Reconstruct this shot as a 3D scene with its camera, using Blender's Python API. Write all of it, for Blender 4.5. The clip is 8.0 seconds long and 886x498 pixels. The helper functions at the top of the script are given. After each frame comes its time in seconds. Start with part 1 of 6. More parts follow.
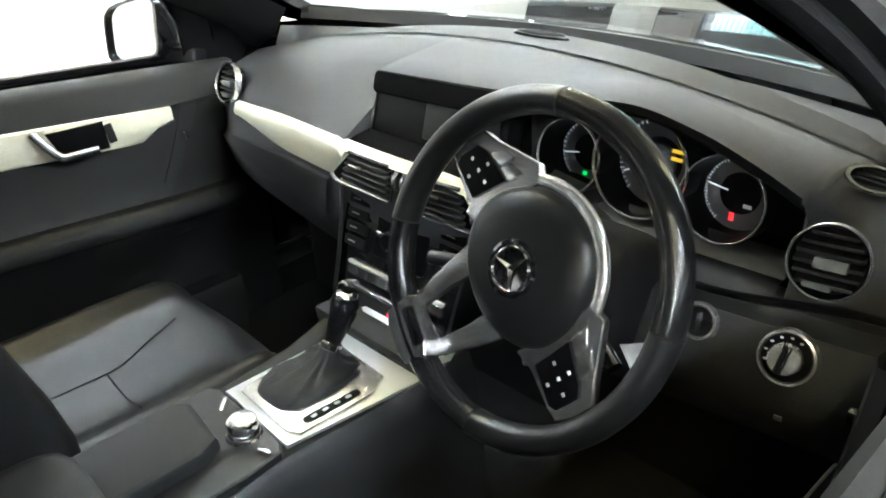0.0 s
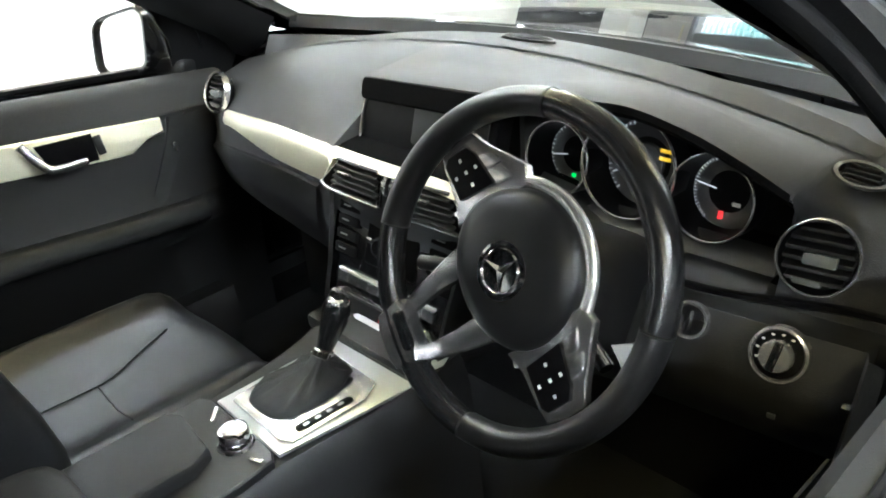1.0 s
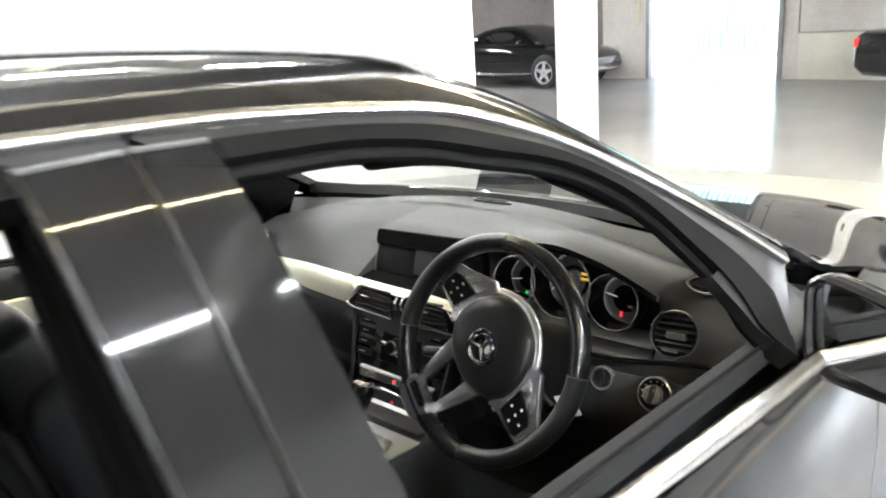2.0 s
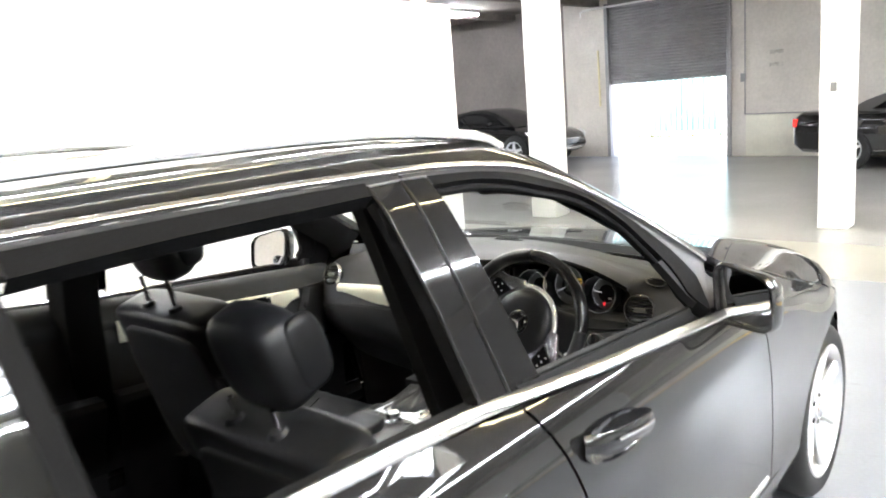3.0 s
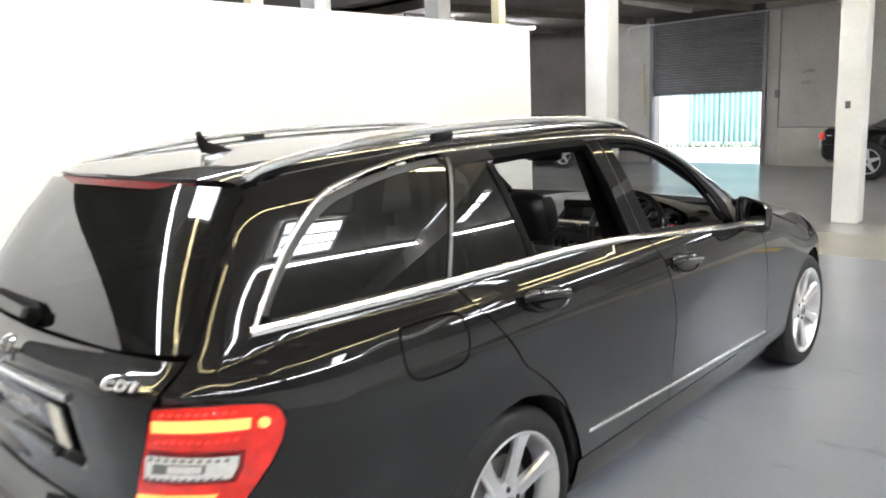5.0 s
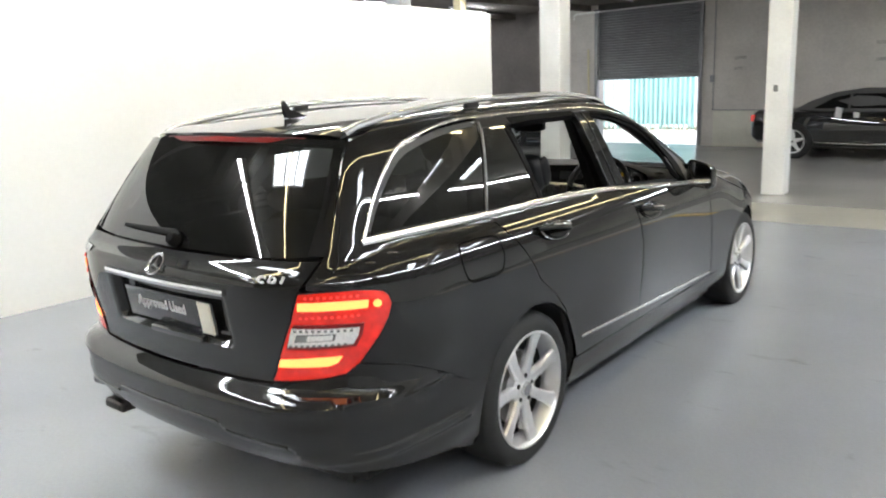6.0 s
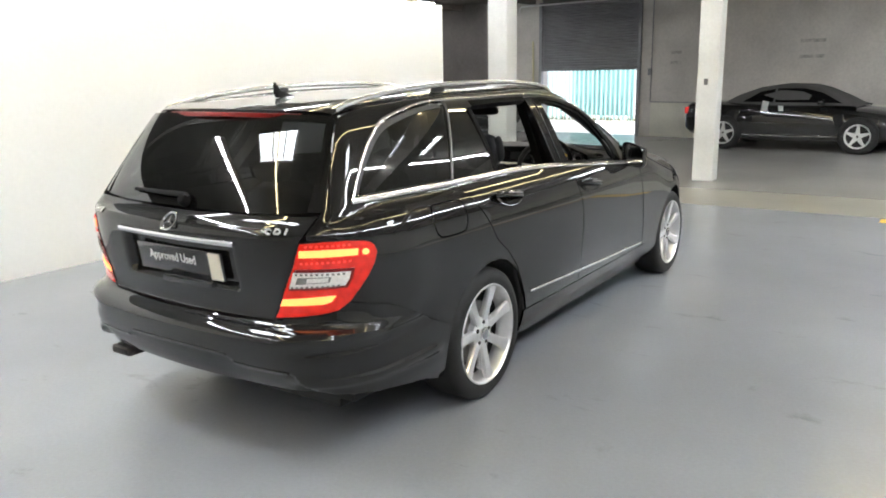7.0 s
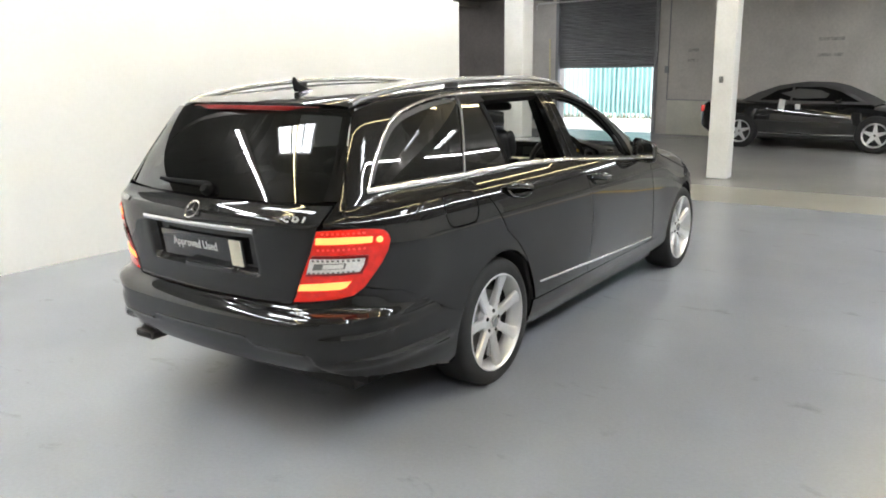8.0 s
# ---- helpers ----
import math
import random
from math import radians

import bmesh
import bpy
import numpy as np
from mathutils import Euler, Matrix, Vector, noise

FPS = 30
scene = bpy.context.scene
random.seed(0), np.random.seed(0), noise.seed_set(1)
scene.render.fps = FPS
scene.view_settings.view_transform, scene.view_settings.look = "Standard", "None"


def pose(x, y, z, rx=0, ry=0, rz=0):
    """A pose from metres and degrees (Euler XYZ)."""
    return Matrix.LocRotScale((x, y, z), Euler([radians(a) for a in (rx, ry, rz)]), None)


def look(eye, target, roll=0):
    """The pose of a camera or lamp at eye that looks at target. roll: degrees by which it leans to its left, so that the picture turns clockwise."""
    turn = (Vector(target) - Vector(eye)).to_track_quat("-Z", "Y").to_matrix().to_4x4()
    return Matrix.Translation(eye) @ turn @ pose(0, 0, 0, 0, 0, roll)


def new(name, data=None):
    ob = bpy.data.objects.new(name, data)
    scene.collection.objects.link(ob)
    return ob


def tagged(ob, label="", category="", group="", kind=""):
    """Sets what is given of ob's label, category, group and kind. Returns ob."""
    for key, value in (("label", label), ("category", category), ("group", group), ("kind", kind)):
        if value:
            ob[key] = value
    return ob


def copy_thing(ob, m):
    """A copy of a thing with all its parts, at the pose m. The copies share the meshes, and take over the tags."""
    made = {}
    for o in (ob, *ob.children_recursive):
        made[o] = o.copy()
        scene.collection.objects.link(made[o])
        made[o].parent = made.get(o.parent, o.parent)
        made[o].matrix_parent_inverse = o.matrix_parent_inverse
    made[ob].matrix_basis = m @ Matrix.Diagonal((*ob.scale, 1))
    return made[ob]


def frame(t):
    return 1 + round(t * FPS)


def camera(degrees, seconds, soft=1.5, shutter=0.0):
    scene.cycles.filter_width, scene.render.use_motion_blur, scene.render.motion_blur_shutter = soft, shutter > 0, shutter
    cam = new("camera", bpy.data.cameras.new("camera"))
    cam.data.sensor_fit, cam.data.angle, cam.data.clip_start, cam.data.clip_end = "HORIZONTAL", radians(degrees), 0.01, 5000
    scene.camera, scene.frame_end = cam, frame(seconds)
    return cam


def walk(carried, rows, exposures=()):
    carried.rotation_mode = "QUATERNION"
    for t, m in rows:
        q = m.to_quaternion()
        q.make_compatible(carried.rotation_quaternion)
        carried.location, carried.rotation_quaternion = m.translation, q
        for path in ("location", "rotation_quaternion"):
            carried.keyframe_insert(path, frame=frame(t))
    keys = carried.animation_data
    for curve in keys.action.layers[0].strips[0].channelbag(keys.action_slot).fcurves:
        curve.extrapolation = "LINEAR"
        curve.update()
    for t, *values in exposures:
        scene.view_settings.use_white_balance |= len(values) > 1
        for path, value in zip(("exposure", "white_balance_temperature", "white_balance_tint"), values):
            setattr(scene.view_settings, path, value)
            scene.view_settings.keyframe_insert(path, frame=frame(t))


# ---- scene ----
cam = camera(60.2, 8.0, soft=1.8, shutter=0.5)
PATH = [
    (0, (0.848, 1.008, 1.337), (-0.451, 2.204, 0.398), -3.8),
    (0.5, (0.847, 1.007, 1.333), (-0.447, 2.221, 0.411), -3.9),
    (1, (0.853, 1.014, 1.329), (-0.446, 2.226, 0.41), -4.7),
    (1.5, (0.946, 0.937, 1.399), (-0.351, 2.235, 0.604), -5.3),
    (1.7, (1.037, 0.825, 1.428), (-0.275, 2.173, 0.748), -4.6),
    (2.8, (1.414, 0.071, 1.521), (0.143, 1.552, 1.083), -4.8),
    (3, (1.502, -0.074, 1.518), (0.232, 1.424, 1.138), -4.4),
    (3.5, (1.7, -0.475, 1.532), (0.406, 1.002, 1.152), -3.1),
    (4, (1.86, -0.922, 1.536), (0.532, 0.535, 1.196), -4.0),
    (4.5, (2.049, -1.329, 1.541), (0.717, 0.128, 1.22), -2.2),
    (4.7, (2.103, -1.475, 1.544), (0.762, -0.034, 1.189), -2.3),
    (5.8, (2.323, -2.366, 1.5), (1.085, -0.842, 1.119), -2.2),
    (6, (2.374, -2.493, 1.52), (1.168, -0.951, 1.109), -2.1),
    (6.5, (2.482, -2.786, 1.507), (1.376, -1.174, 1.087), -2.0),
    (7, (2.586, -2.971, 1.511), (1.502, -1.349, 1.069), -1.0),
    (7.5, (2.652, -3.044, 1.509), (1.536, -1.444, 1.065), -0.6),
    (8, (2.669, -3.061, 1.505), (1.552, -1.464, 1.056), -0.7),
]
walk(cam, [(t, look(eye, target, roll)) for t, eye, target, roll in PATH],
     exposures=[(0, 2.98, 6060, 6), (1.3, 2.98, 6110, 7), (1.7, 2.85, 6280, 9), (2.8, 2.66, 6400, 13), (3.4, 2.66, 6400, 13), (4.0, 2.60, 6400, 13), (4.7, 1.68, 6400, 13), (5.8, 1.28, 6370, 11), (7, 1.24, 6430, 11), (8, 1.20, 6490, 11)])

# ---- light ----
world = bpy.data.worlds.new("daylight")
scene.world = world
world.use_nodes = True
wn = world.node_tree.nodes
sky = wn.new("ShaderNodeTexSky")
sky.sky_type, sky.sun_disc = "NISHITA", False
sky.sun_elevation, sky.sun_rotation = radians(65.6), radians(107)
world.node_tree.links.new(sky.outputs[0], wn["Background"].inputs[0])
wn["Background"].inputs[1].default_value = 0.15
sun = new("sun", bpy.data.lights.new("sun", "SUN"))
sun.data.energy, sun.data.angle, sun.data.color = 5.0, radians(0.6), (1, .96, .9)
sun.matrix_world = look((0, 0, 30), (-13, 4, 0))

TUBE_WHITE, TUBE_WARM, SKYLIGHT = 74.0, 20.0, 18.0

# ---- materials ----
def shader(name, color=(.5, .5, .5), rough=.5, metal=0.0, coat=0.0, spec=.5, grain=0.0, scale=60.0, stain=0.0, stain_scale=3.0,
           bump=0.0, bump_scale=None, emit=0.0, emit_color=None, rough_var=0.0, random_tint=0.0):
    """A principled material: colour varied at two scales (grain and stain), rough_var of it in the gloss, and fine relief."""
    m = bpy.data.materials.new(name)
    m.use_nodes = True
    nt, n = m.node_tree, m.node_tree.nodes
    p = n["Principled BSDF"]
    p.inputs["Base Color"].default_value = (*color, 1)
    p.inputs["Roughness"].default_value, p.inputs["Metallic"].default_value = rough, metal
    p.inputs["Coat Weight"].default_value, p.inputs["Coat Roughness"].default_value = coat, .03
    p.inputs["Specular IOR Level"].default_value = spec
    if emit:
        p.inputs["Emission Color"].default_value = (*(emit_color or color), 1)
        p.inputs["Emission Strength"].default_value = emit
    co = n.new("ShaderNodeTexCoord").outputs["Object"]

    def cloud(size, detail):
        t = n.new("ShaderNodeTexNoise")
        t.inputs["Scale"].default_value, t.inputs["Detail"].default_value = size, detail
        nt.links.new(co, t.inputs["Vector"])
        return t.outputs["Fac"]

    def times(a, low, high, src, lo=.3, hi=.7):
        r = n.new("ShaderNodeMapRange")
        r.inputs[1].default_value, r.inputs[2].default_value, r.inputs[3].default_value, r.inputs[4].default_value = lo, hi, low, high
        nt.links.new(src, r.inputs[0])
        mx = n.new("ShaderNodeMix")
        mx.data_type, mx.blend_type = "RGBA", "MULTIPLY"
        mx.inputs[0].default_value = 1
        if a is None:
            mx.inputs[6].default_value = (*color, 1)
        else:
            nt.links.new(a, mx.inputs[6])
        nt.links.new(r.outputs[0], mx.inputs[7])
        return mx.outputs[2]
    tone = None
    if grain:
        tone = times(tone, 1 - grain, 1 + grain, cloud(scale, 4))
    if stain:
        tone = times(tone, 1 - stain, 1 + stain * .5, cloud(stain_scale, 6))
    if random_tint:
        tone = times(tone, 1 - random_tint, 1 + random_tint, n.new("ShaderNodeObjectInfo").outputs["Random"], 0, 1)
    if tone is not None:
        nt.links.new(tone, p.inputs["Base Color"])
    if rough_var:
        r = n.new("ShaderNodeMapRange")
        r.inputs[1].default_value, r.inputs[2].default_value = .3, .7
        r.inputs[3].default_value, r.inputs[4].default_value = max(rough - rough_var, .02), min(rough + rough_var, 1)
        nt.links.new(cloud(stain_scale * 2.3, 5), r.inputs[0])
        nt.links.new(r.outputs[0], p.inputs["Roughness"])
    if bump:
        b = n.new("ShaderNodeBump")
        b.inputs["Strength"].default_value, b.inputs["Distance"].default_value = bump, .002
        nt.links.new(cloud(bump_scale or scale, 3), b.inputs["Height"])
        nt.links.new(b.outputs[0], p.inputs["Normal"])
    return m


def pane(name, tint, gloss=1.0, haze=0.0):
    """Thin glass: clear or tinted to look through, with a mirror gloss by its angle and a painted grey haze."""
    m = bpy.data.materials.new(name)
    m.use_nodes = True
    nt, n = m.node_tree, m.node_tree.nodes
    n.remove(n["Principled BSDF"])
    clear, shine, mix, fr = n.new("ShaderNodeBsdfTransparent"), n.new("ShaderNodeBsdfGlossy"), n.new("ShaderNodeMixShader"), n.new("ShaderNodeLayerWeight")
    clear.inputs[0].default_value = (*tint, 1)
    shine.inputs["Roughness"].default_value = .01
    powr, gain, base = n.new("ShaderNodeMath"), n.new("ShaderNodeMath"), n.new("ShaderNodeMath")
    powr.operation, gain.operation, base.operation = "POWER", "MULTIPLY", "ADD"
    powr.inputs[1].default_value, gain.inputs[1].default_value, base.inputs[1].default_value = 4.0, .93, .05 * gloss
    nt.links.new(fr.outputs["Facing"], powr.inputs[0])
    nt.links.new(powr.outputs[0], gain.inputs[0])
    nt.links.new(gain.outputs[0], base.inputs[0])
    nt.links.new(base.outputs[0], mix.inputs[0])
    # flat grey mixed over the tint stands in for missing reflections
    film, veil = n.new("ShaderNodeBsdfDiffuse"), n.new("ShaderNodeMixShader")
    film.inputs[0].default_value = (.34, .345, .33, 1)
    veil.inputs[0].default_value = haze
    nt.links.new(clear.outputs[0], veil.inputs[1])
    nt.links.new(film.outputs[0], veil.inputs[2])
    nt.links.new(veil.outputs[0], mix.inputs[1])
    nt.links.new(shine.outputs[0], mix.inputs[2])
    nt.links.new(mix.outputs[0], n["Material Output"].inputs[0])
    return m


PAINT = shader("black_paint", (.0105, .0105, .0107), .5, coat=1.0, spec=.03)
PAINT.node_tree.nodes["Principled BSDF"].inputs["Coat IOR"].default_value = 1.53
PLASTIC = shader("black_plastic", (.011, .011, .0115), .42, spec=.32, grain=.12, scale=300, bump=.15, bump_scale=900)
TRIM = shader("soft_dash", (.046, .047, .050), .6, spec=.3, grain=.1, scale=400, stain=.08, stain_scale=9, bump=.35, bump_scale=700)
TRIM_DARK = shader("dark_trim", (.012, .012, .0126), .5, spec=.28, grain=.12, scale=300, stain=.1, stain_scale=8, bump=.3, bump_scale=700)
LEATHER = shader("black_leather", (.0105, .0108, .012), .40, spec=.28, grain=.15, scale=160, stain=.12, stain_scale=14, bump=.12, bump_scale=420)
RIM_LEATHER = shader("wheel_leather", (.009, .009, .0098), .24, grain=.15, scale=260, stain=.15, stain_scale=25, bump=.06, bump_scale=600)
PERFORATED = shader("perforated_leather", (.007, .007, .0075), .34, grain=.3, scale=500, bump=.12, bump_scale=500)
FABRIC = shader("carpet", (.014, .014, .014), .95, grain=.4, scale=500, bump=.6, bump_scale=800)
GLOSS_BLACK = shader("gloss_black", (.008, .008, .009), .12, coat=.6, rough_var=.04)
BAR_GREY = shader("bar_grey", (.16, .16, .16), .5, metal=.1, grain=.05, scale=300)
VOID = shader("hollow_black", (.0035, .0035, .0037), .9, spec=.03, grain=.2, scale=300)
PIT_BLACK = shader("pit_black", (.006, .006, .0063), .7, spec=.08, grain=.2, scale=300, bump=.2, bump_scale=600)
GREY_SEAL = shader("grey_seal", (.05, .05, .05), .6, grain=.1, scale=200)
FRAME_BLACK = shader("frame_black", (.012, .012, .012), .30, spec=.5, grain=.12, scale=200, bump=.15, bump_scale=500)
RUBBER = shader("rubber", (.008, .008, .008), .7, grain=.15, scale=200, bump=.3, bump_scale=500)
TYRE = shader("tyre_rubber", (.011, .011, .011), .7, grain=.2, scale=120, stain=.25, stain_scale=10, bump=.4, bump_scale=300)
CHROME = shader("chrome", (.75, .75, .76), .08, metal=1.0, rough_var=.04, stain_scale=20)
CHROME_SOFT = shader("bright_trim", (.82, .82, .83), .2, metal=1.0, grain=.03, scale=300)
SATIN = shader("satin_silver", (.66, .66, .67), .27, metal=1.0, grain=.04, scale=400)
# cream and half metal, standing in for the pale wall it mirrors
ALU = shader("brushed_aluminium", (.88, .86, .70), .42, metal=.55, grain=.06, scale=500, rough_var=.05)
RIM = shader("wheel_silver", (.80, .80, .81), .28, metal=.85, grain=.04, scale=300, stain=.06, stain_scale=20, coat=.3)
# dash trim copied with the lower panels' light and shade put into its tone
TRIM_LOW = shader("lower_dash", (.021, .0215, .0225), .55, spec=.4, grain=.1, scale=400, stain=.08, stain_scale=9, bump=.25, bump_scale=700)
DARK_STEEL = shader("exhaust_steel", (.10, .095, .09), .35, metal=.9, grain=.2, scale=60)
STEEL = shader("brake_steel", (.30, .29, .28), .4, metal=1.0, grain=.15, scale=90)
RED_LENS = shader("red_lens", (.42, .009, .006), .12, coat=1.0, emit=.17, emit_color=(1, .03, .01), grain=.35, scale=26)
RED_DARK = shader("dark_red_lens", (.20, .005, .004), .3, coat=.15, spec=.3)
RED_BEAD = shader("red_bead", (.75, .05, .04), .15, coat=1.0, emit=.25, emit_color=(1, .06, .04))
LAMP_BAR = shader("lit_tail_bar", (1, .25, .08), .3, emit=1.3, emit_color=(1, .23, .055), grain=.1, scale=200)
GREY_LAMP = shader("grey_reflector", (.34, .34, .33), .25, metal=.5, coat=.5)
CLEAR_LENS = shader("clear_lens", (.86, .84, .82), .15, coat=1.0, grain=.12, scale=140)
LETTER = shader("plate_lettering", (.62, .62, .62), .5)
MIRROR = shader("mirror_glass", (.9, .9, .9), .01, metal=1.0)
SCREEN_BLACK = shader("display_black", (.0025, .0025, .003), .4, spec=.07)
# same aluminium as the dash, weaker reflections put into a greyer tone
CONSOLE_ALU = shader("console_aluminium", (.50, .52, .54), .32, metal=.9, grain=.06, scale=500)
WHEEL_SILVER = shader("wheel_satin", (.46, .46, .47), .26, metal=.95, grain=.04, scale=400)
SILVER = shader("silver_paint", (.72, .72, .72), .24, metal=.85, grain=.03, scale=400)
HUB = shader("airbag_black", (.0075, .0075, .008), .36, spec=.32, grain=.1, scale=300, bump=.05, bump_scale=900)
LINING = shader("door_lining", (.0095, .0097, .0102), .55, spec=.3, grain=.12, scale=300, stain=.1, stain_scale=8, bump=.3, bump_scale=700)
DOOR_TOP = shader("door_top", (.019, .0195, .0203), .62, spec=.16, grain=.1, scale=400, bump=.2, bump_scale=800)
PILLAR_BLACK = shader("pillar_black", (.012, .012, .0125), .05, spec=.36)
GLASS_CLEAR = pane("clear_glass", (.90, .93, .92))
GLASS_DARK = pane("privacy_glass", (.024, .026, .026), 1.8, .032)
GLASS_REAR = pane("rear_glass", (.035, .038, .04), 1.2, .02)


def scuffed(m, low, high, stretch, turn, depth, color=(.06, .06, .065)):
    """Lays faint dark rubber scuffs, long and thin, into a floor material."""
    nt, n = m.node_tree, m.node_tree.nodes
    p = n["Principled BSDF"]
    old = p.inputs["Base Color"].links[0].from_socket
    co, mp = n.new("ShaderNodeTexCoord"), n.new("ShaderNodeMapping")
    mp.inputs["Scale"].default_value, mp.inputs["Rotation"].default_value = stretch, (0, 0, turn)
    nt.links.new(co.outputs["Object"], mp.inputs[0])
    t = n.new("ShaderNodeTexNoise")
    t.inputs["Scale"].default_value, t.inputs["Detail"].default_value, t.inputs["Roughness"].default_value, t.inputs["Distortion"].default_value = 1.0, 6, .62, .6
    nt.links.new(mp.outputs[0], t.inputs["Vector"])
    r = n.new("ShaderNodeMapRange")
    r.inputs[1].default_value, r.inputs[2].default_value, r.inputs[3].default_value, r.inputs[4].default_value = low, high, 0, depth
    nt.links.new(t.outputs["Fac"], r.inputs[0])
    mx = n.new("ShaderNodeMix")
    mx.data_type = "RGBA"
    mx.inputs[7].default_value = (*color, 1)
    nt.links.new(r.outputs[0], mx.inputs[0])
    nt.links.new(old, mx.inputs[6])
    nt.links.new(mx.outputs[2], p.inputs["Base Color"])


EPOXY = shader("grey_floor_paint", (.264, .275, .297), .25, grain=.03, scale=60, stain=.17, stain_scale=.45, bump=.05, bump_scale=9)
scuffed(EPOXY, .63, .80, (2.2, 5.2, 1), -.5, .55)
CONCRETE = shader("worn_concrete", (.34, .33, .31), .22, grain=.06, scale=30, stain=.16, stain_scale=.5, bump=.1, bump_scale=40)
CREAM_FLOOR = shader("cream_floor_paint", (.335, .325, .28), .34, grain=.05, scale=30, stain=.18, stain_scale=.7, bump=.08, bump_scale=30)
YELLOW = shader("yellow_line_paint", (.70, .42, .02), .5, grain=.06, scale=30, stain=.15, stain_scale=4)
BOARD = shader("white_board", (.80, .80, .785), .6, grain=.015, scale=30, stain=.03, stain_scale=.7)
WALL_BROWN = shader("brown_render", (.20, .18, .165), .9, grain=.08, scale=14, stain=.25, stain_scale=.7, bump=.5, bump_scale=25)
WALL = shader("painted_block", (.66, .62, .57), .85, grain=.06, scale=20, stain=.2, stain_scale=.8, bump=.4, bump_scale=30)
WALL_DARK = shader("grey_render", (.20, .195, .19), .9, grain=.08, scale=14, stain=.25, stain_scale=.7, bump=.5, bump_scale=25)
WHITE_PAINT = shader("white_paint", (.78, .78, .76), .5, grain=.03, scale=30, stain=.08, stain_scale=2.5, bump=.2, bump_scale=30)
CREAM = shader("cream_paint", (.72, .66, .42), .5, grain=.03, scale=30, stain=.08, stain_scale=3)
CEILING_BROWN = shader("brown_concrete", (.20, .175, .155), .9, grain=.12, scale=10, stain=.35, stain_scale=.8, bump=.4, bump_scale=20)
CEILING = shader("ceiling_concrete", (.20, .185, .165), .9, grain=.1, scale=10, stain=.3, stain_scale=.8, bump=.4, bump_scale=20)
SHUTTER = shader("shutter_steel", (.30, .30, .305), .5, metal=.3, grain=.06, scale=40, stain=.15, stain_scale=2)
TEAL = shader("teal_fence", (.42, .70, .67), .55, grain=.05, scale=40, stain=.12, stain_scale=2)
ASPHALT = shader("yard_concrete", (.55, .54, .50), .9, grain=.12, scale=40, stain=.2, stain_scale=.6, bump=.4)
TUBE = shader("tube_white", (1, 1, 1), .4, emit=TUBE_WHITE, emit_color=(.93, .97, 1.0))
TUBE_YELLOW = shader("tube_warm", (1, .9, .6), .4, emit=TUBE_WARM, emit_color=(1, .84, .46))
PANEL_SKY = shader("skylight_diffuser", (.9, .95, 1), .6, emit=SKYLIGHT, emit_color=(.9, .96, 1))

def curve(*pts):
    """A monotone cubic through (x, y) pairs, as a function on arrays."""
    xs, ys = np.array([p[0] for p in pts], float), np.array([p[1] for p in pts], float)
    h, d = np.diff(xs), np.diff(ys) / np.diff(xs)
    m = np.zeros(len(xs))
    m[0], m[-1] = d[0], d[-1]
    for i in range(1, len(xs) - 1):
        if d[i - 1] * d[i] > 0:
            w1, w2 = 2 * h[i] + h[i - 1], h[i] + 2 * h[i - 1]
            m[i] = (w1 + w2) / (w1 / d[i - 1] + w2 / d[i])

    def f(x):
        x = np.asarray(x, float)
        c = np.clip(x, xs[0], xs[-1])
        i = np.clip(np.searchsorted(xs, c) - 1, 0, len(h) - 1)
        t = (c - xs[i]) / h[i]
        v = ((2 * t**3 - 3 * t**2 + 1) * ys[i] + (t**3 - 2 * t**2 + t) * h[i] * m[i]
             + (-2 * t**3 + 3 * t**2) * ys[i + 1] + (t**3 - t**2) * h[i] * m[i + 1])
        return v + np.where(x < xs[0], (x - xs[0]) * m[0], 0) + np.where(x > xs[-1], (x - xs[-1]) * m[-1], 0)
    return f


def smax(a, b, k):
    h = np.maximum(k - np.abs(a - b), 0) / k
    return np.maximum(a, b) + h * h * k / 4


def smin(a, b, k):
    return -smax(-a, -b, k)


def step(a, b, x):
    t = np.clip((x - a) / (b - a), 0, 1)
    return t * t * (3 - 2 * t)


# half widths by height, tapers and profiles along the car (y forward from the rear axle)
SIDE = curve((.15, .74), (.20, .805), (.27, .842), (.36, .858), (.45, .866), (.60, .876), (.74, .884), (.82, .885), (.88, .878),
             (.93, .864), (.965, .845), (1.0, .812), (1.03, .785), (1.08, .74), (1.2, .6))
GLASS = curve((.9, .838), (1.0, .800), (1.05, .777), (1.2, .709), (1.354, .624), (1.45, .56))
TAPER_LOW = curve((-1.1, .12), (-.9, .058), (-.75, .034), (-.5, .012), (0, 0), (1.5, 0), (2.6, 0), (3.0, .045), (3.2, .11), (3.4, .2), (3.6, .35))
TAPER_UP = curve((-1.1, .13), (-.78, .075), (-.5, .042), (-.17, .012), (.3, 0), (1.0, 0), (1.6, .008), (2.3, .03))
ROOF = curve((-.95, 1.36), (-.74, 1.392), (-.4, 1.425), (.2, 1.452), (.8, 1.457), (1.3, 1.43), (1.6, 1.395))
HOOD = curve((1.7, 1.03), (2.2, .985), (2.8, .915), (3.15, .835), (3.35, .745), (3.52, .62))
REAR = curve((.2, -.93), (.27, -1.0), (.36, -1.055), (.46, -1.080), (.53, -1.082), (.562, -1.063), (.585, -1.024), (.62, -1.020), (.7, -1.028), (.8, -1.042), (.92, -1.053), (.98, -1.03), (1.05, -.90))
FRONT = curve((.2, 3.45), (.35, 3.54), (.6, 3.55), (.75, 3.50), (.9, 3.3))


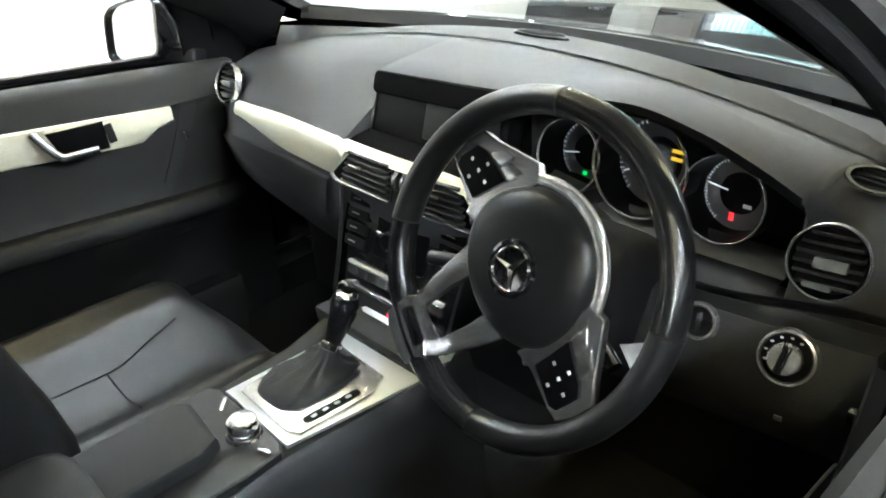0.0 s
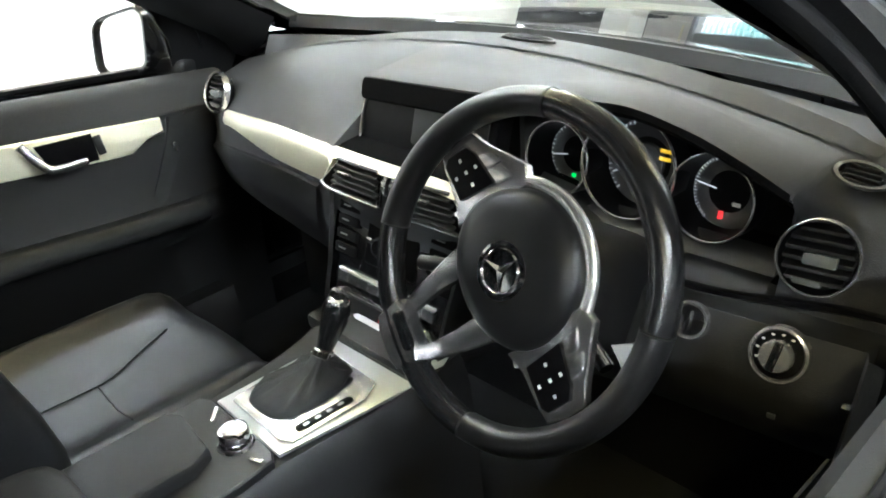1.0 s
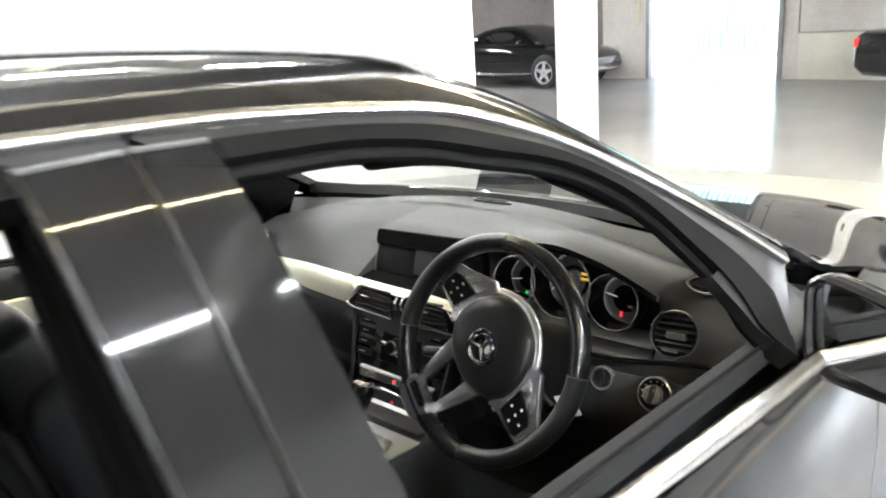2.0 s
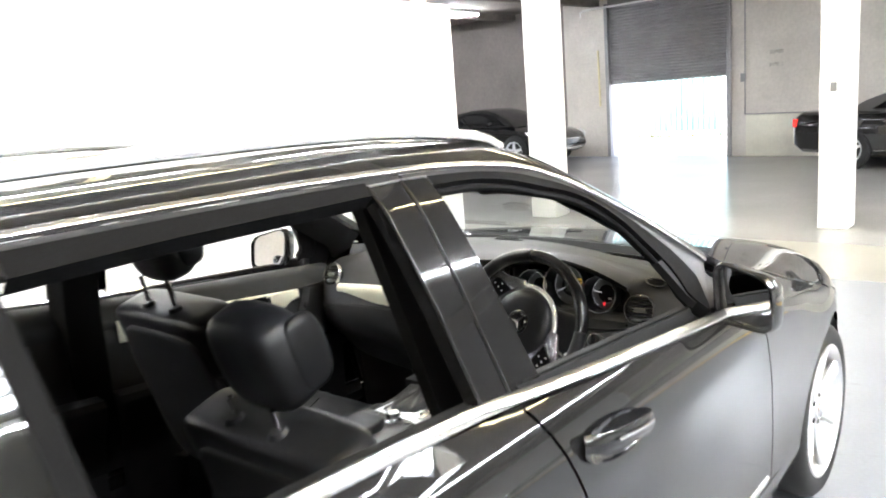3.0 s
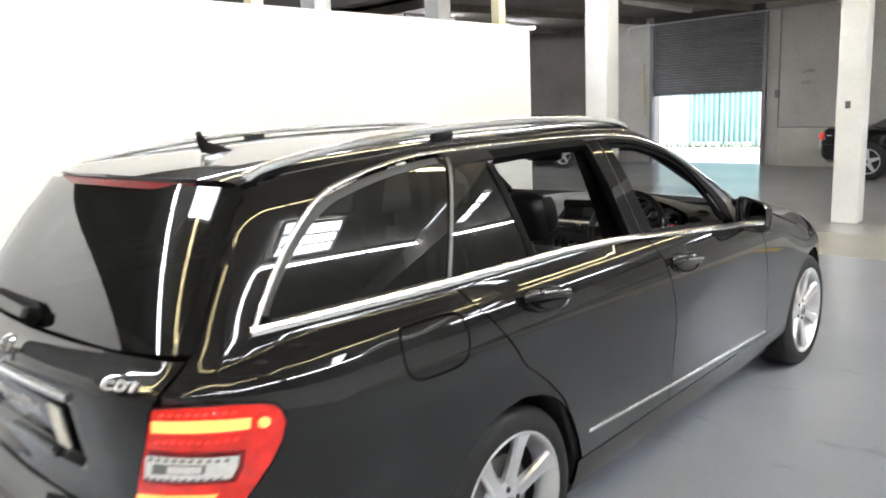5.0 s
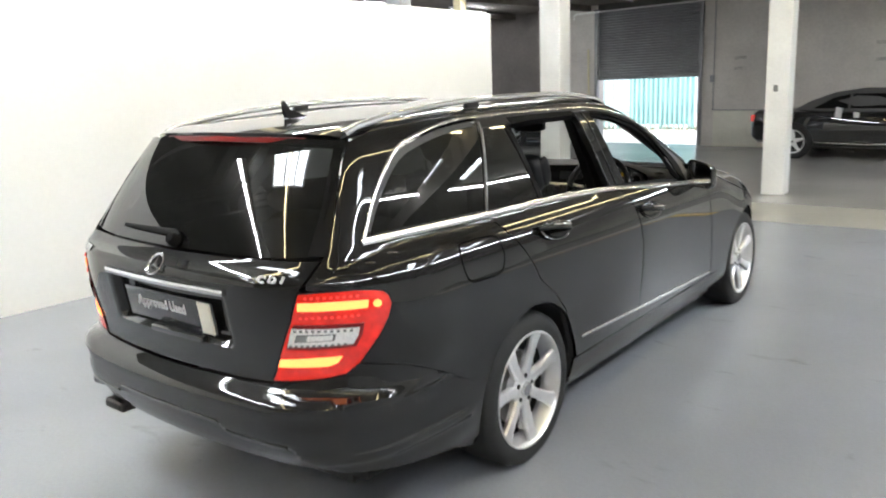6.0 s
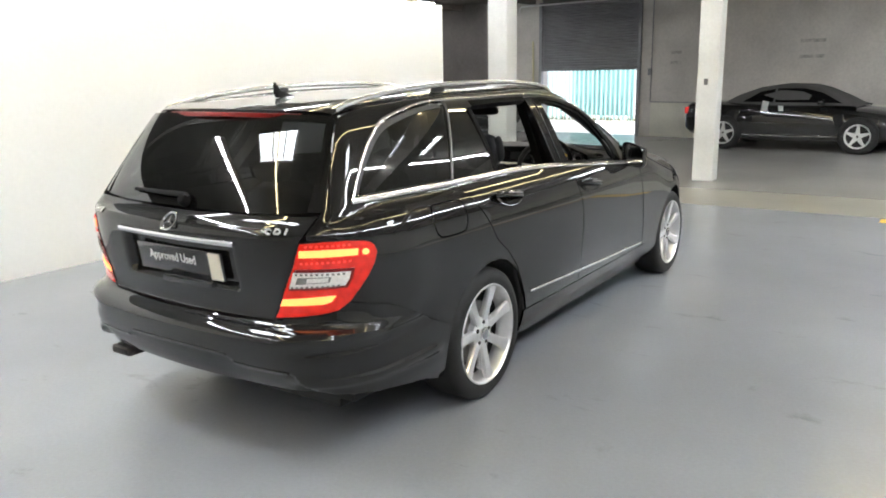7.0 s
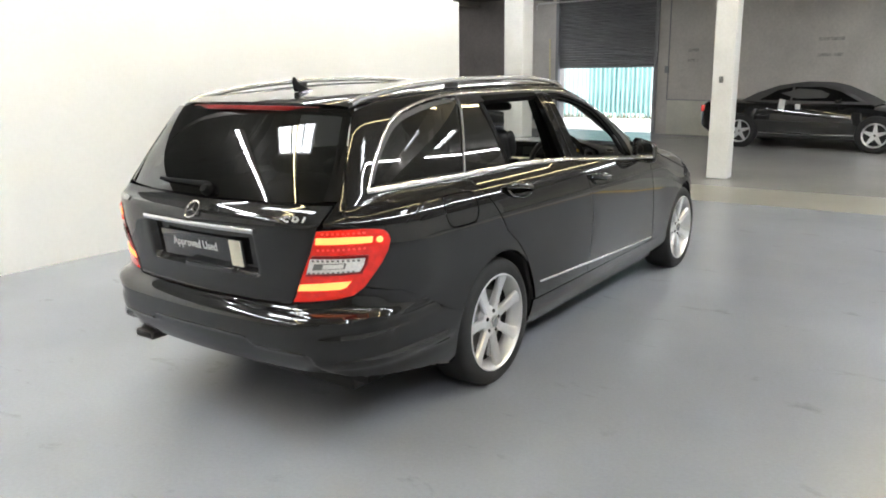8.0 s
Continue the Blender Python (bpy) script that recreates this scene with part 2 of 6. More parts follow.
def body(x, y, z):
    """Below 0 inside the car's outer skin, about metres."""
    x = np.abs(x)
    over = step(.55, .68, z)                  # above the bumper the rear corner is fuller at the side and rounder in plan
    low = x - (SIDE(z) - TAPER_LOW(y) + .022 * over * step(-.40, -.75, y))
    rear = -(y - REAR(z)) + .12 * x**2
    front = y - FRONT(z) + .22 * x**2
    hood = (z - HOOD(y) + .05 * x**2) * .97
    low = smax(smax(smax(low, rear * .97, .25 + .12 * over), front, .34), hood, .07 + .20 * step(1.95, 2.7, y))
    low = smax(low, z - 1.0 + .045 * step(-.6, -1.0, y), .02)
    side = (x - (GLASS(z) - TAPER_UP(y))) * .9
    flat = step(1.3, .5, y)
    top = z - (ROOF(y) - .02 * flat - .07 * (1 - flat) * x**2 - .12 * x**4)
    back = (-(y + .99 - .62 * (z - .97)) + .12 * x**2) * .85
    screen = (y - 2.27 + 2.0 * (z - .97) + .33 * x**2) * .44
    up = smax(smax(smax(side, top, .10), back, .09), screen, .06)
    up = smax(up, .93 - z, .01)
    return smin(low, up, .02)


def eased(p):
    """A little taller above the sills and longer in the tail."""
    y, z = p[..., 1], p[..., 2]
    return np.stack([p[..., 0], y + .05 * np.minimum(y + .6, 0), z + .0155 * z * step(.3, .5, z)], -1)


XC, YC, YF = .35, -.45, 2.95      # axes of the rear and front corners of the unrolled skin
ARC = .8


def way(u):
    """Where on the unrolled skin's axis line a ray starts, and where it heads: u is y along the side,
    then a turn round the corner, then x across the tail (or the nose)."""
    u = np.asarray(u, float)
    a = np.clip((YC - u) / ARC, 0, 1) * math.pi / 2
    b = np.clip((u - YF) / ARC, 0, 1) * math.pi / 2
    ox = XC - np.maximum(YC - ARC - u, 0) - np.maximum(u - YF - ARC, 0)
    oy = np.clip(u, YC, YF)
    return ox, oy, np.cos(a) * np.cos(b), -np.sin(a) + np.sin(b)


def skin(u, z, lift=0.0):
    """Points of the outer skin at (u, z), lifted along the normal, and their normals."""
    ox, oy, dx, dy = way(u)
    z = np.asarray(z, float) + 0 * ox
    lo, hi = np.zeros_like(ox), np.full_like(ox, 1.3)
    for _ in range(34):
        mid = (lo + hi) / 2
        out = body(ox + dx * mid, oy + dy * mid, z) > 0
        hi, lo = np.where(out, mid, hi), np.where(out, lo, mid)
    p = np.stack([ox + dx * lo, oy + dy * lo, z], -1)
    n = slope(p)
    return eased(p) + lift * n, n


def skin_top(x, y, lift=0.0):
    """The same, seen from above."""
    x, y = np.asarray(x, float), np.asarray(y, float)
    lo, hi = np.full_like(x, .5), np.full_like(x, 1.7)
    for _ in range(34):
        mid = (lo + hi) / 2
        out = body(x, y, mid) > 0
        hi, lo = np.where(out, mid, hi), np.where(out, lo, mid)
    p = np.stack([x, y, lo], -1)
    n = slope(p)
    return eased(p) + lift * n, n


def slope(p):
    e = .004
    g = np.stack([body(p[..., 0] + a, p[..., 1] + b, p[..., 2] + c) - body(p[..., 0] - a, p[..., 1] - b, p[..., 2] - c)
                  for a, b, c in ((e, 0, 0), (0, e, 0), (0, 0, e))], -1)
    return g / np.linalg.norm(g, axis=-1, keepdims=True)
# ---- building blocks ----
def mesh_part(name, verts, faces, material, parent=None, label="", smooth=True, normals=None, sharp=None):
    """One mesh object from points and faces, under parent. sharp: degrees past which an edge shows."""
    me = bpy.data.meshes.new(name)
    me.from_pydata([tuple(v) for v in verts], [], [tuple(f) for f in faces])
    me.validate()
    if smooth:
        me.shade_smooth()
        if normals is not None and len(normals) == len(me.vertices):
            me.normals_split_custom_set_from_vertices([tuple(v) for v in normals])
        elif sharp is not None:
            me.set_sharp_from_angle(angle=radians(sharp))
    me.materials.append(material)
    ob = new(name, me)
    if parent is not None:
        ob.parent = parent
    if label:
        tagged(ob, label)
    return ob


def part(name, bm, material, parent=None, label="", sharp=35):
    """A bmesh as one mesh object under parent."""
    bmesh.ops.recalc_face_normals(bm, faces=bm.faces)
    me = bpy.data.meshes.new(name)
    bm.to_mesh(me)
    bm.free()
    me.shade_smooth()
    me.set_sharp_from_angle(angle=radians(sharp))
    me.materials.append(material)
    ob = new(name, me)
    if parent is not None:
        ob.parent = parent
    if label:
        tagged(ob, label)
    return ob


def thing(name, label, category, group="", kind="", at=(0, 0, 0), turn=0):
    ob = new(name)
    ob.matrix_basis = pose(*at, 0, 0, turn)
    return tagged(ob, label, category, group, kind)


def box(bm, size, m=None, bevel=0.0, seg=2):
    """Adds a box of that size about the origin of m, with rounded edges, to bm."""
    r = bmesh.ops.create_cube(bm, size=1, matrix=(m or Matrix()) @ Matrix.Diagonal((*size, 1)))
    if bevel:
        es = list({e for v in r["verts"] for e in v.link_edges})
        bmesh.ops.bevel(bm, geom=es, offset=bevel, segments=seg, profile=.6, affect="EDGES")
    return bm


def block(name, lo, hi, material, parent=None, label="", bevel=0.0, seg=2):
    """A rounded box from corner lo to corner hi as one mesh."""
    bm = bmesh.new()
    c = [(a + b) / 2 for a, b in zip(lo, hi)]
    box(bm, [b - a for a, b in zip(lo, hi)], Matrix.Translation(c), bevel, seg)
    return part(name, bm, material, parent, label)


def lathe(profile, m=None, seg=48, close=False):
    """Points and faces of a turned shape: (radius, height) pairs about z."""
    m = m or Matrix()
    v, f, k = [], [], len(profile)
    for i in range(seg):
        a = 2 * math.pi * i / seg
        v += [m @ Vector((r * math.cos(a), r * math.sin(a), h)) for r, h in profile]
    for i in range(seg):
        j = (i + 1) % seg
        for q in range(k if close else k - 1):
            w = (q + 1) % k
            f.append((i * k + q, j * k + q, j * k + w, i * k + w))
    return v, f


def turned(name, profile, material, parent=None, label="", m=None, seg=48, close=False, sharp=35):
    v, f = lathe(profile, m, seg, close)
    bm = bmesh.new()
    vs = [bm.verts.new(p) for p in v]
    for q in f:
        if len({tuple(round(c, 6) for c in v[i]) for i in q}) >= 3:
            try:
                bm.faces.new([vs[i] for i in q])
            except ValueError:
                pass
    bmesh.ops.remove_doubles(bm, verts=bm.verts, dist=1e-5)
    return part(name, bm, material, parent, label, sharp)


def sweep(name, path, normals, profile, material, parent=None, label="", closed=False, caps=True, sharp=40, scale=None):
    """A profile of (across, out) pairs carried along a path; out follows the normals."""
    path, normals = np.array(path, float), np.array(normals, float)
    t = np.gradient(path, axis=0)
    if closed:
        t = np.roll(path, -1, 0) - np.roll(path, 1, 0)
    t /= np.linalg.norm(t, axis=1, keepdims=True) + 1e-12
    b = np.cross(t, normals)
    b /= np.linalg.norm(b, axis=1, keepdims=True) + 1e-12
    nn = np.cross(b, t)
    k, n = len(profile), len(path)
    v = []
    for i in range(n):
        s = 1 if scale is None else scale[i]
        v += [path[i] + s * (a * b[i] + o * nn[i]) for a, o in profile]
    bm = bmesh.new()
    vs = [bm.verts.new(p) for p in v]
    for i in range(n if closed else n - 1):
        j = (i + 1) % n
        for q in range(k):
            w = (q + 1) % k
            bm.faces.new((vs[i * k + q], vs[j * k + q], vs[j * k + w], vs[i * k + w]))
    if caps and not closed:
        bm.faces.new([vs[q] for q in range(k)])
        bm.faces.new([vs[(n - 1) * k + q] for q in reversed(range(k))])
    return part(name, bm, material, parent, label, sharp)


def ring(w, h, n=10, power=2.0):
    """A closed rounded profile, w across and h high."""
    out = []
    for i in range(n):
        a = 2 * math.pi * i / n
        c, s = math.cos(a), math.sin(a)
        out.append((w / 2 * math.copysign(abs(c) ** (2 / power), c), h / 2 * math.copysign(abs(s) ** (2 / power), s)))
    return out


def tube(name, pts, radius, material, parent=None, label="", n=10, closed=False, up=(0, 0, 1), smooth=0):
    """A round rod along points, smoothed by a spline when smooth is given."""
    pts = np.array(pts, float)
    if smooth:
        pts = glide(pts, smooth)
    return sweep(name, pts, np.tile(np.array(up, float) + (.013, .017, .011), (len(pts), 1)), ring(radius * 2, radius * 2, n), material, parent, label, closed)


def glide(pts, n):
    """Points along a smooth curve through pts."""
    pts = np.array(pts, float)
    d = np.concatenate([[0], np.cumsum(np.linalg.norm(np.diff(pts, axis=0), axis=1))])
    s = np.linspace(0, d[-1], n)
    return np.stack([curve(*zip(d, pts[:, i]))(s) for i in range(pts.shape[1])], -1)


def clip_half(poly, ax, v, keep_less):
    out = []
    for i in range(len(poly)):
        a, b = poly[i - 1], poly[i]
        ina, inb = (a[ax] <= v) == keep_less or a[ax] == v, (b[ax] <= v) == keep_less or b[ax] == v
        if ina != inb:
            t = (v - a[ax]) / (b[ax] - a[ax])
            c = [a[0] + t * (b[0] - a[0]), a[1] + t * (b[1] - a[1])]
            c[ax] = v
            out.append(tuple(c))
        if inb:
            out.append(b)
    return out


def cells(poly, du, dv):
    """Cuts a flat outline into small cells: points and faces."""
    index, verts, faces = {}, [], []
    us, vs = [p[0] for p in poly], [p[1] for p in poly]
    for i in range(math.floor(min(us) / du), math.ceil(max(us) / du)):
        col = clip_half(clip_half(poly, 0, i * du, False), 0, (i + 1) * du, True)
        if len(col) < 3:
            continue
        for j in range(math.floor(min(vs) / dv), math.ceil(max(vs) / dv)):
            c = clip_half(clip_half(col, 1, j * dv, False), 1, (j + 1) * dv, True)
            ids = []
            for p in c:
                k = (round(p[0], 5), round(p[1], 5))
                if k not in index:
                    index[k] = len(verts)
                    verts.append(k)
                if index[k] not in ids:
                    ids.append(index[k])
            if len(ids) >= 3:
                a = sum(verts[ids[q - 1]][0] * verts[ids[q]][1] - verts[ids[q]][0] * verts[ids[q - 1]][1] for q in range(len(ids)))
                if abs(a) > 1e-9:
                    faces.append(ids)
    return np.array(verts), faces


def panel(name, poly, material, parent, label="", lift=0.0, lip=.012, cell=.035, place=None, mirror="", shape=None):
    """A sheet of the car's skin inside the outline poly of (u, z), with its edge folded in by lip.
    mirror: "join" adds the other half to it, "left" builds it on the other side. shape moves the points."""
    place = place or skin
    uv, faces = cells(poly, cell, cell)
    p, n = place(uv[:, 0], uv[:, 1], lift)
    if shape:
        p = shape(p, n, uv)
    count = {}
    for f in faces:
        for a, b in zip(f, f[1:] + f[:1]):
            count[(a, b)] = 1
    edge = [(a, b) for a, b in count if (b, a) not in count]
    v, nn, f = list(p), list(n), [list(q) for q in faces]
    if lip:
        for a, b in edge:
            i = len(v)
            d = np.cross(p[b] - p[a], n[a])
            d = d / (np.linalg.norm(d) + 1e-9)
            v += [p[a], p[b], p[b] - lip * n[b], p[a] - lip * n[a]]
            nn += [d] * 4
            f.append([i, i + 3, i + 2, i + 1])
    v, nn = np.array(v), np.array(nn)
    if mirror == "join":
        k = len(v)
        f = f + [[i + k for i in reversed(q)] for q in f]
        v, nn = np.concatenate([v, v * (-1, 1, 1)]), np.concatenate([nn, nn * (-1, 1, 1)])
    elif mirror == "left":
        f, v, nn = [list(reversed(q)) for q in f], v * (-1, 1, 1), nn * (-1, 1, 1)
    # make the faces look outwards
    q = f[0]
    if np.dot(np.cross(v[q[1]] - v[q[0]], v[q[2]] - v[q[0]]), nn[q[0]]) < 0:
        f = [list(reversed(q)) for q in f]
    return mesh_part(name, v, f, material, parent, label, True, None if shape else nn, 38)


def both(build):
    """Runs build for the right side and the left."""
    return build(""), build("left")


def strip(name, uz, w, h, material, parent, label="", lift=0.0, left=False, n=0, profile=None, place=None):
    """A bead along a line of (u, z) on the car's skin."""
    uz = glide(uz, n) if n else np.array(uz, float)
    p, nn = (place or skin)(uz[:, 0], uz[:, 1], lift)
    if left:
        p, nn = p * (-1, 1, 1), nn * (-1, 1, 1)
    return sweep(name, p, nn, profile or ring(w, h * 2, 10, 2.6), material, parent, label)


def lettering(name, text, size, m, material, parent, depth=.002, align="CENTER", sx=1.0, bold=0.0):
    """Raised letters in the built-in font, lying in the xy plane of m."""
    c = bpy.data.curves.new(name, "FONT")
    c.body, c.size, c.extrude, c.align_x, c.align_y, c.offset = text, size, depth, align, "CENTER", bold
    c.resolution_u = 3
    o = bpy.data.objects.new(name + "_curve", c)
    scene.collection.objects.link(o)
    bpy.context.view_layer.update()
    me = bpy.data.meshes.new_from_object(o.evaluated_get(bpy.context.evaluated_depsgraph_get()))
    bpy.data.objects.remove(o)
    bpy.data.curves.remove(c)
    me.transform(m @ Matrix.Diagonal((sx, 1, 1, 1)))
    me.materials.clear()
    me.materials.append(material)
    me.name = name
    ob = new(name, me)
    ob.parent = parent
    return ob


def loft(name, rows, material, parent, label="", closed=False, sharp=40, caps=False):
    """A sheet through rows of points, all of one length."""
    bm = bmesh.new()
    vs = [[bm.verts.new(tuple(p)) for p in r] for r in rows]
    k = len(rows[0])
    for a, b in zip(vs, vs[1:]):
        for i in range(k if closed else k - 1):
            j = (i + 1) % k
            bm.faces.new((a[i], a[j], b[j], b[i]))
    if caps:
        bm.faces.new(list(reversed(vs[0])))
        bm.faces.new(vs[-1])
    bmesh.ops.remove_doubles(bm, verts=bm.verts, dist=1e-6)
    return part(name, bm, material, parent, label, sharp)


def pad(name, lo, hi, m, material, parent, label="", power=3.2, n=28, levels=9, crown=0.0):
    """A cushion: a squarish rounded body between two corners, in the frame m, bulging by crown."""
    c = [(a + b) / 2 for a, b in zip(lo, hi)]
    h = [(b - a) / 2 for a, b in zip(lo, hi)]
    rows = []
    for j in range(levels + 1):
        t = -math.pi / 2 + math.pi * j / levels
        st, ct = math.sin(t), math.cos(t)
        zz = math.copysign(abs(st) ** (2 / power), st)
        k = abs(ct) ** (2 / power)
        row = []
        for i in range(n):
            a = 2 * math.pi * i / n
            ca, sa = math.cos(a), math.sin(a)
            px = k * math.copysign(abs(ca) ** (2 / power), ca)
            py = k * math.copysign(abs(sa) ** (2 / power), sa)
            z = zz + crown * (1 - px * px) * (1 - py * py) * (zz > 0)
            row.append(m @ Vector((c[0] + h[0] * px, c[1] + h[1] * py, c[2] + h[2] * z)))
        rows.append(row)
    return loft(name, rows, material, parent, label, closed=True, sharp=60)


def plate_from(name, outline, thick, m, material, parent, label="", bevel=.002, seg=2):
    """A flat piece with that outline in the xy plane of m, thick along z, with eased edges."""
    bm = bmesh.new()
    f = bm.faces.new([bm.verts.new((*p, 0)) for p in outline])
    r = bmesh.ops.extrude_face_region(bm, geom=[f])
    bmesh.ops.translate(bm, verts=[v for v in r["geom"] if isinstance(v, bmesh.types.BMVert)], vec=(0, 0, thick))
    bmesh.ops.recalc_face_normals(bm, faces=bm.faces)
    if bevel:
        es = [e for e in bm.edges if all(v.co.z > thick * .5 for v in e.verts)]
        bmesh.ops.bevel(bm, geom=es, offset=bevel, segments=seg, profile=.6, affect="EDGES")
    bm.transform(m)
    return part(name, bm, material, parent, label, 30)


def frame_at(p, right, up):
    """A frame with x along right, y along up as near as can be, z out."""
    right = Vector(right).normalized()
    out = right.cross(Vector(up)).normalized()
    m = Matrix((right, out.cross(right), out)).transposed().to_4x4()
    m.translation = p
    return m


def rounded(w, h, r, n=5):
    """A rounded rectangle's outline."""
    pts = []
    for cx, cy, a0 in ((w / 2 - r, h / 2 - r, 0), (-w / 2 + r, h / 2 - r, 90), (-w / 2 + r, -h / 2 + r, 180), (w / 2 - r, -h / 2 + r, 270)):
        pts += [(cx + r * math.cos(radians(a0 + 90 * i / n)), cy + r * math.sin(radians(a0 + 90 * i / n))) for i in range(n + 1)]
    return pts


# ---- the hall ----
def slab(name, lo, hi, material, label, category="structure"):
    ob = block(name, lo, hi, material)
    return tagged(ob, label, category, kind="structure")


slab("floor", (-18, -12, -.2), (16, 6.0, 0), EPOXY, "smooth grey painted workshop floor", "floor")
slab("ground", (-400, -400, -.5), (400, 400, -.03), ASPHALT, "pale concrete yard outside the hall", "ground")
slab("floor_far", (-18, 7.3, -.2), (16, 15.75, -.004), CONCRETE, "worn bare concrete floor of the hall", "floor")
slab("floor_band", (-18, 6.0, -.2), (16, 7.3, -.002), CREAM_FLOOR, "worn cream painted band of floor", "floor")
slab("floor_line", (2.05, 5.72, 0), (9, 5.92, .003), YELLOW, "yellow painted line on the floor", "floor marking")
slab("partition_wall", (-3.62, -9.0, 0), (-3.49, 6.2, 2.46), BOARD, "white painted partition panel wall", "wall")
slab("wall_south", (-18, -12.2, 0), (16, -12, 3.75), WALL, "plain painted hall wall", "wall")
# never in view; placed near and white to bounce light onto the car
slab("wall_east", (9.6, -12, 0), (9.8, 16.3, 3.75), WHITE_PAINT, "unseen hall wall, set close and white to bounce light", "wall")
slab("wall_west", (-18.2, -12, 0), (-18, 17, 3.75), WALL_DARK, "dark rendered hall wall", "wall")

# the back wall stands at a slight angle: its own frame, x along it from the shutter's right jamb
BACK = pose(-3.95, 15.4, 0, 0, 0, -6)


def back_block(name, lo, hi, material, parent=None, label="", bevel=0.0):
    ob = block(name, lo, hi, material, parent, label, bevel)
    ob.data.transform(BACK)
    return ob


for name, lo, hi, mat in (("wall_north", (.0, 0, 0), (22, .3, 3.9), WALL), ("wall_north_left", (-3.9, 0, 0), (-2.72, .3, 3.9), WALL), ("wall_north_far", (-16, .004, 0), (-3.9, .3, 3.9), WALL_BROWN),
                          ("wall_north_over", (-2.72, .02, 3.25), (0, .3, 3.9), WALL_DARK)):
    tagged(back_block(name, lo, hi, mat), "grey painted masonry wall round the shutter door", "wall", kind="structure")

tagged(back_block("wall_dado", (.365, -.006, 0), (21, 0, .80), shader("dado_cream", (.72, .70, .60), .6, grain=.04, scale=20, stain=.18, stain_scale=1.2)), "cream painted lower band of the wall", "wall", kind="structure")
tagged(back_block("ceiling", (-17, -29, 3.75), (25, .15, 3.95), CEILING), "dark concrete ceiling of the hall", "ceiling", kind="structure")
# added to keep the blue sky out of the floor's reflections
slab("backdrop", (-60, 31, -.03), (50, 31.3, 9), WHITE_PAINT, "pale backdrop added beyond the yard to hide the sky", "wall")
def column(x, y, w, mat, label, name="column"):
    ob = block(name, (-w / 2, -w / 2, 0), (w / 2, w / 2, 3.75), mat, None, "", .012)
    ob.location = (x, y, 0)
    return tagged(ob, label, "column", kind="structure")


column(-.33, 8.14, .28, WHITE_PAINT, "white painted square column")
column(-3.60, 8.1, .34, WHITE_PAINT, "white painted square column")
for x, y in ((-6.5, 5.36), (-6.5, 7.88)):
    column(x, y, .30, WHITE_PAINT, "white painted square column")
for y in (2.94, 6.90):
    column(-4.5, y, .14, CREAM, "cream painted steel post", "post")

# the back bay's lower ceiling with its ribs
tagged(back_block("ceiling_back", (-17, -6.4, 3.42), (25, .002, 3.60), CEILING_BROWN), "dark brown concrete ceiling of the back bay", "ceiling", kind="structure")
for x in (-13.2, -9.6, -7.9, -5.4, -3.0, -.35, 2.1, 4.6, 7.1):
    tagged(back_block("ceiling_rib", (x - .09, -6.4, 3.285), (x + .09, -.01, 3.42), CEILING_BROWN, None, "", .01), "brown concrete rib under the ceiling", "beam", "ribs of the ceiling", kind="structure")

# beams under the ceiling
for i, y in enumerate((-6, -1.5, 3.2, 7.9)):
    tagged(block("ceiling_beam", (-18, y - .15, 3.4), (15.8, y + .15, 3.75), CEILING), "dark concrete ceiling beam", "beam", "beams", kind="structure")

# roller shutter, half raised, in its jambs
shutter = thing("roller_shutter", "dark grey steel roller shutter, half raised over a bright opening", "shutter door")
n = 26
for i in range(n):
    z0 = 1.635 + i * (3.25 - 1.635) / n
    d = (3.25 - 1.635) / n
    bm = bmesh.new()
    rows = [[bm.verts.new(BACK @ Vector((x, y, z0 + z))) for x in (-2.70, -.02)] for y, z in ((.062, -.002), (.050, .006), (.020, d * .35), (.026, d * .7), (.052, d - .004), (.066, d + .004), (.075, d * .5))]
    for a, b in zip(rows, rows[1:] + rows[:1]):
        bm.faces.new((a[0], a[1], b[1], b[0]))
    part("slat", bm, SHUTTER, shutter)
back_block("bottom_rail", (-2.70, .025, 1.578), (-.02, .08, 1.635), SHUTTER, shutter, "bottom rail of the shutter")
for x in (-2.78, 0):
    back_block("guide", (x, -.06, 0), (x + .08, .04, 3.3), SHUTTER, shutter, "steel guide rail")
# pipe and conduits on the back wall
tube("wall_pipe", [BACK @ Vector(q) for q in ((-3.36, -.10, 3.10), (-3.36, -.10, 3.19), (-3.30, -.10, 3.235), (.6, -.10, 3.25), (14, -.10, 3.27))], .022, WHITE_PAINT)
tagged(bpy.data.objects["wall_pipe"], "white pipe running under the ceiling", "pipe")
tube("conduit", [BACK @ Vector(q) for q in ((.36, -.03, 3.3), (.36, -.03, .82), (2.6, -.03, .80))], .014, SHUTTER)
tagged(bpy.data.objects["conduit"], "thin grey conduit on the wall", "conduit")
bm = bmesh.new()
box(bm, (.09, .06, .16), BACK @ pose(.33, -.04, 1.52), .01)
tagged(part("switch_box", bm, SHUTTER), "small grey shutter switch box on the wall", "switch")
bm = bmesh.new()
box(bm, (.02, .055, .085), pose(-.345, 8.14 - .148, 1.37, 0, 0, 90), .006)
tagged(part("light_switch", bm, BAR_GREY), "small grey switch on the white column", "switch")

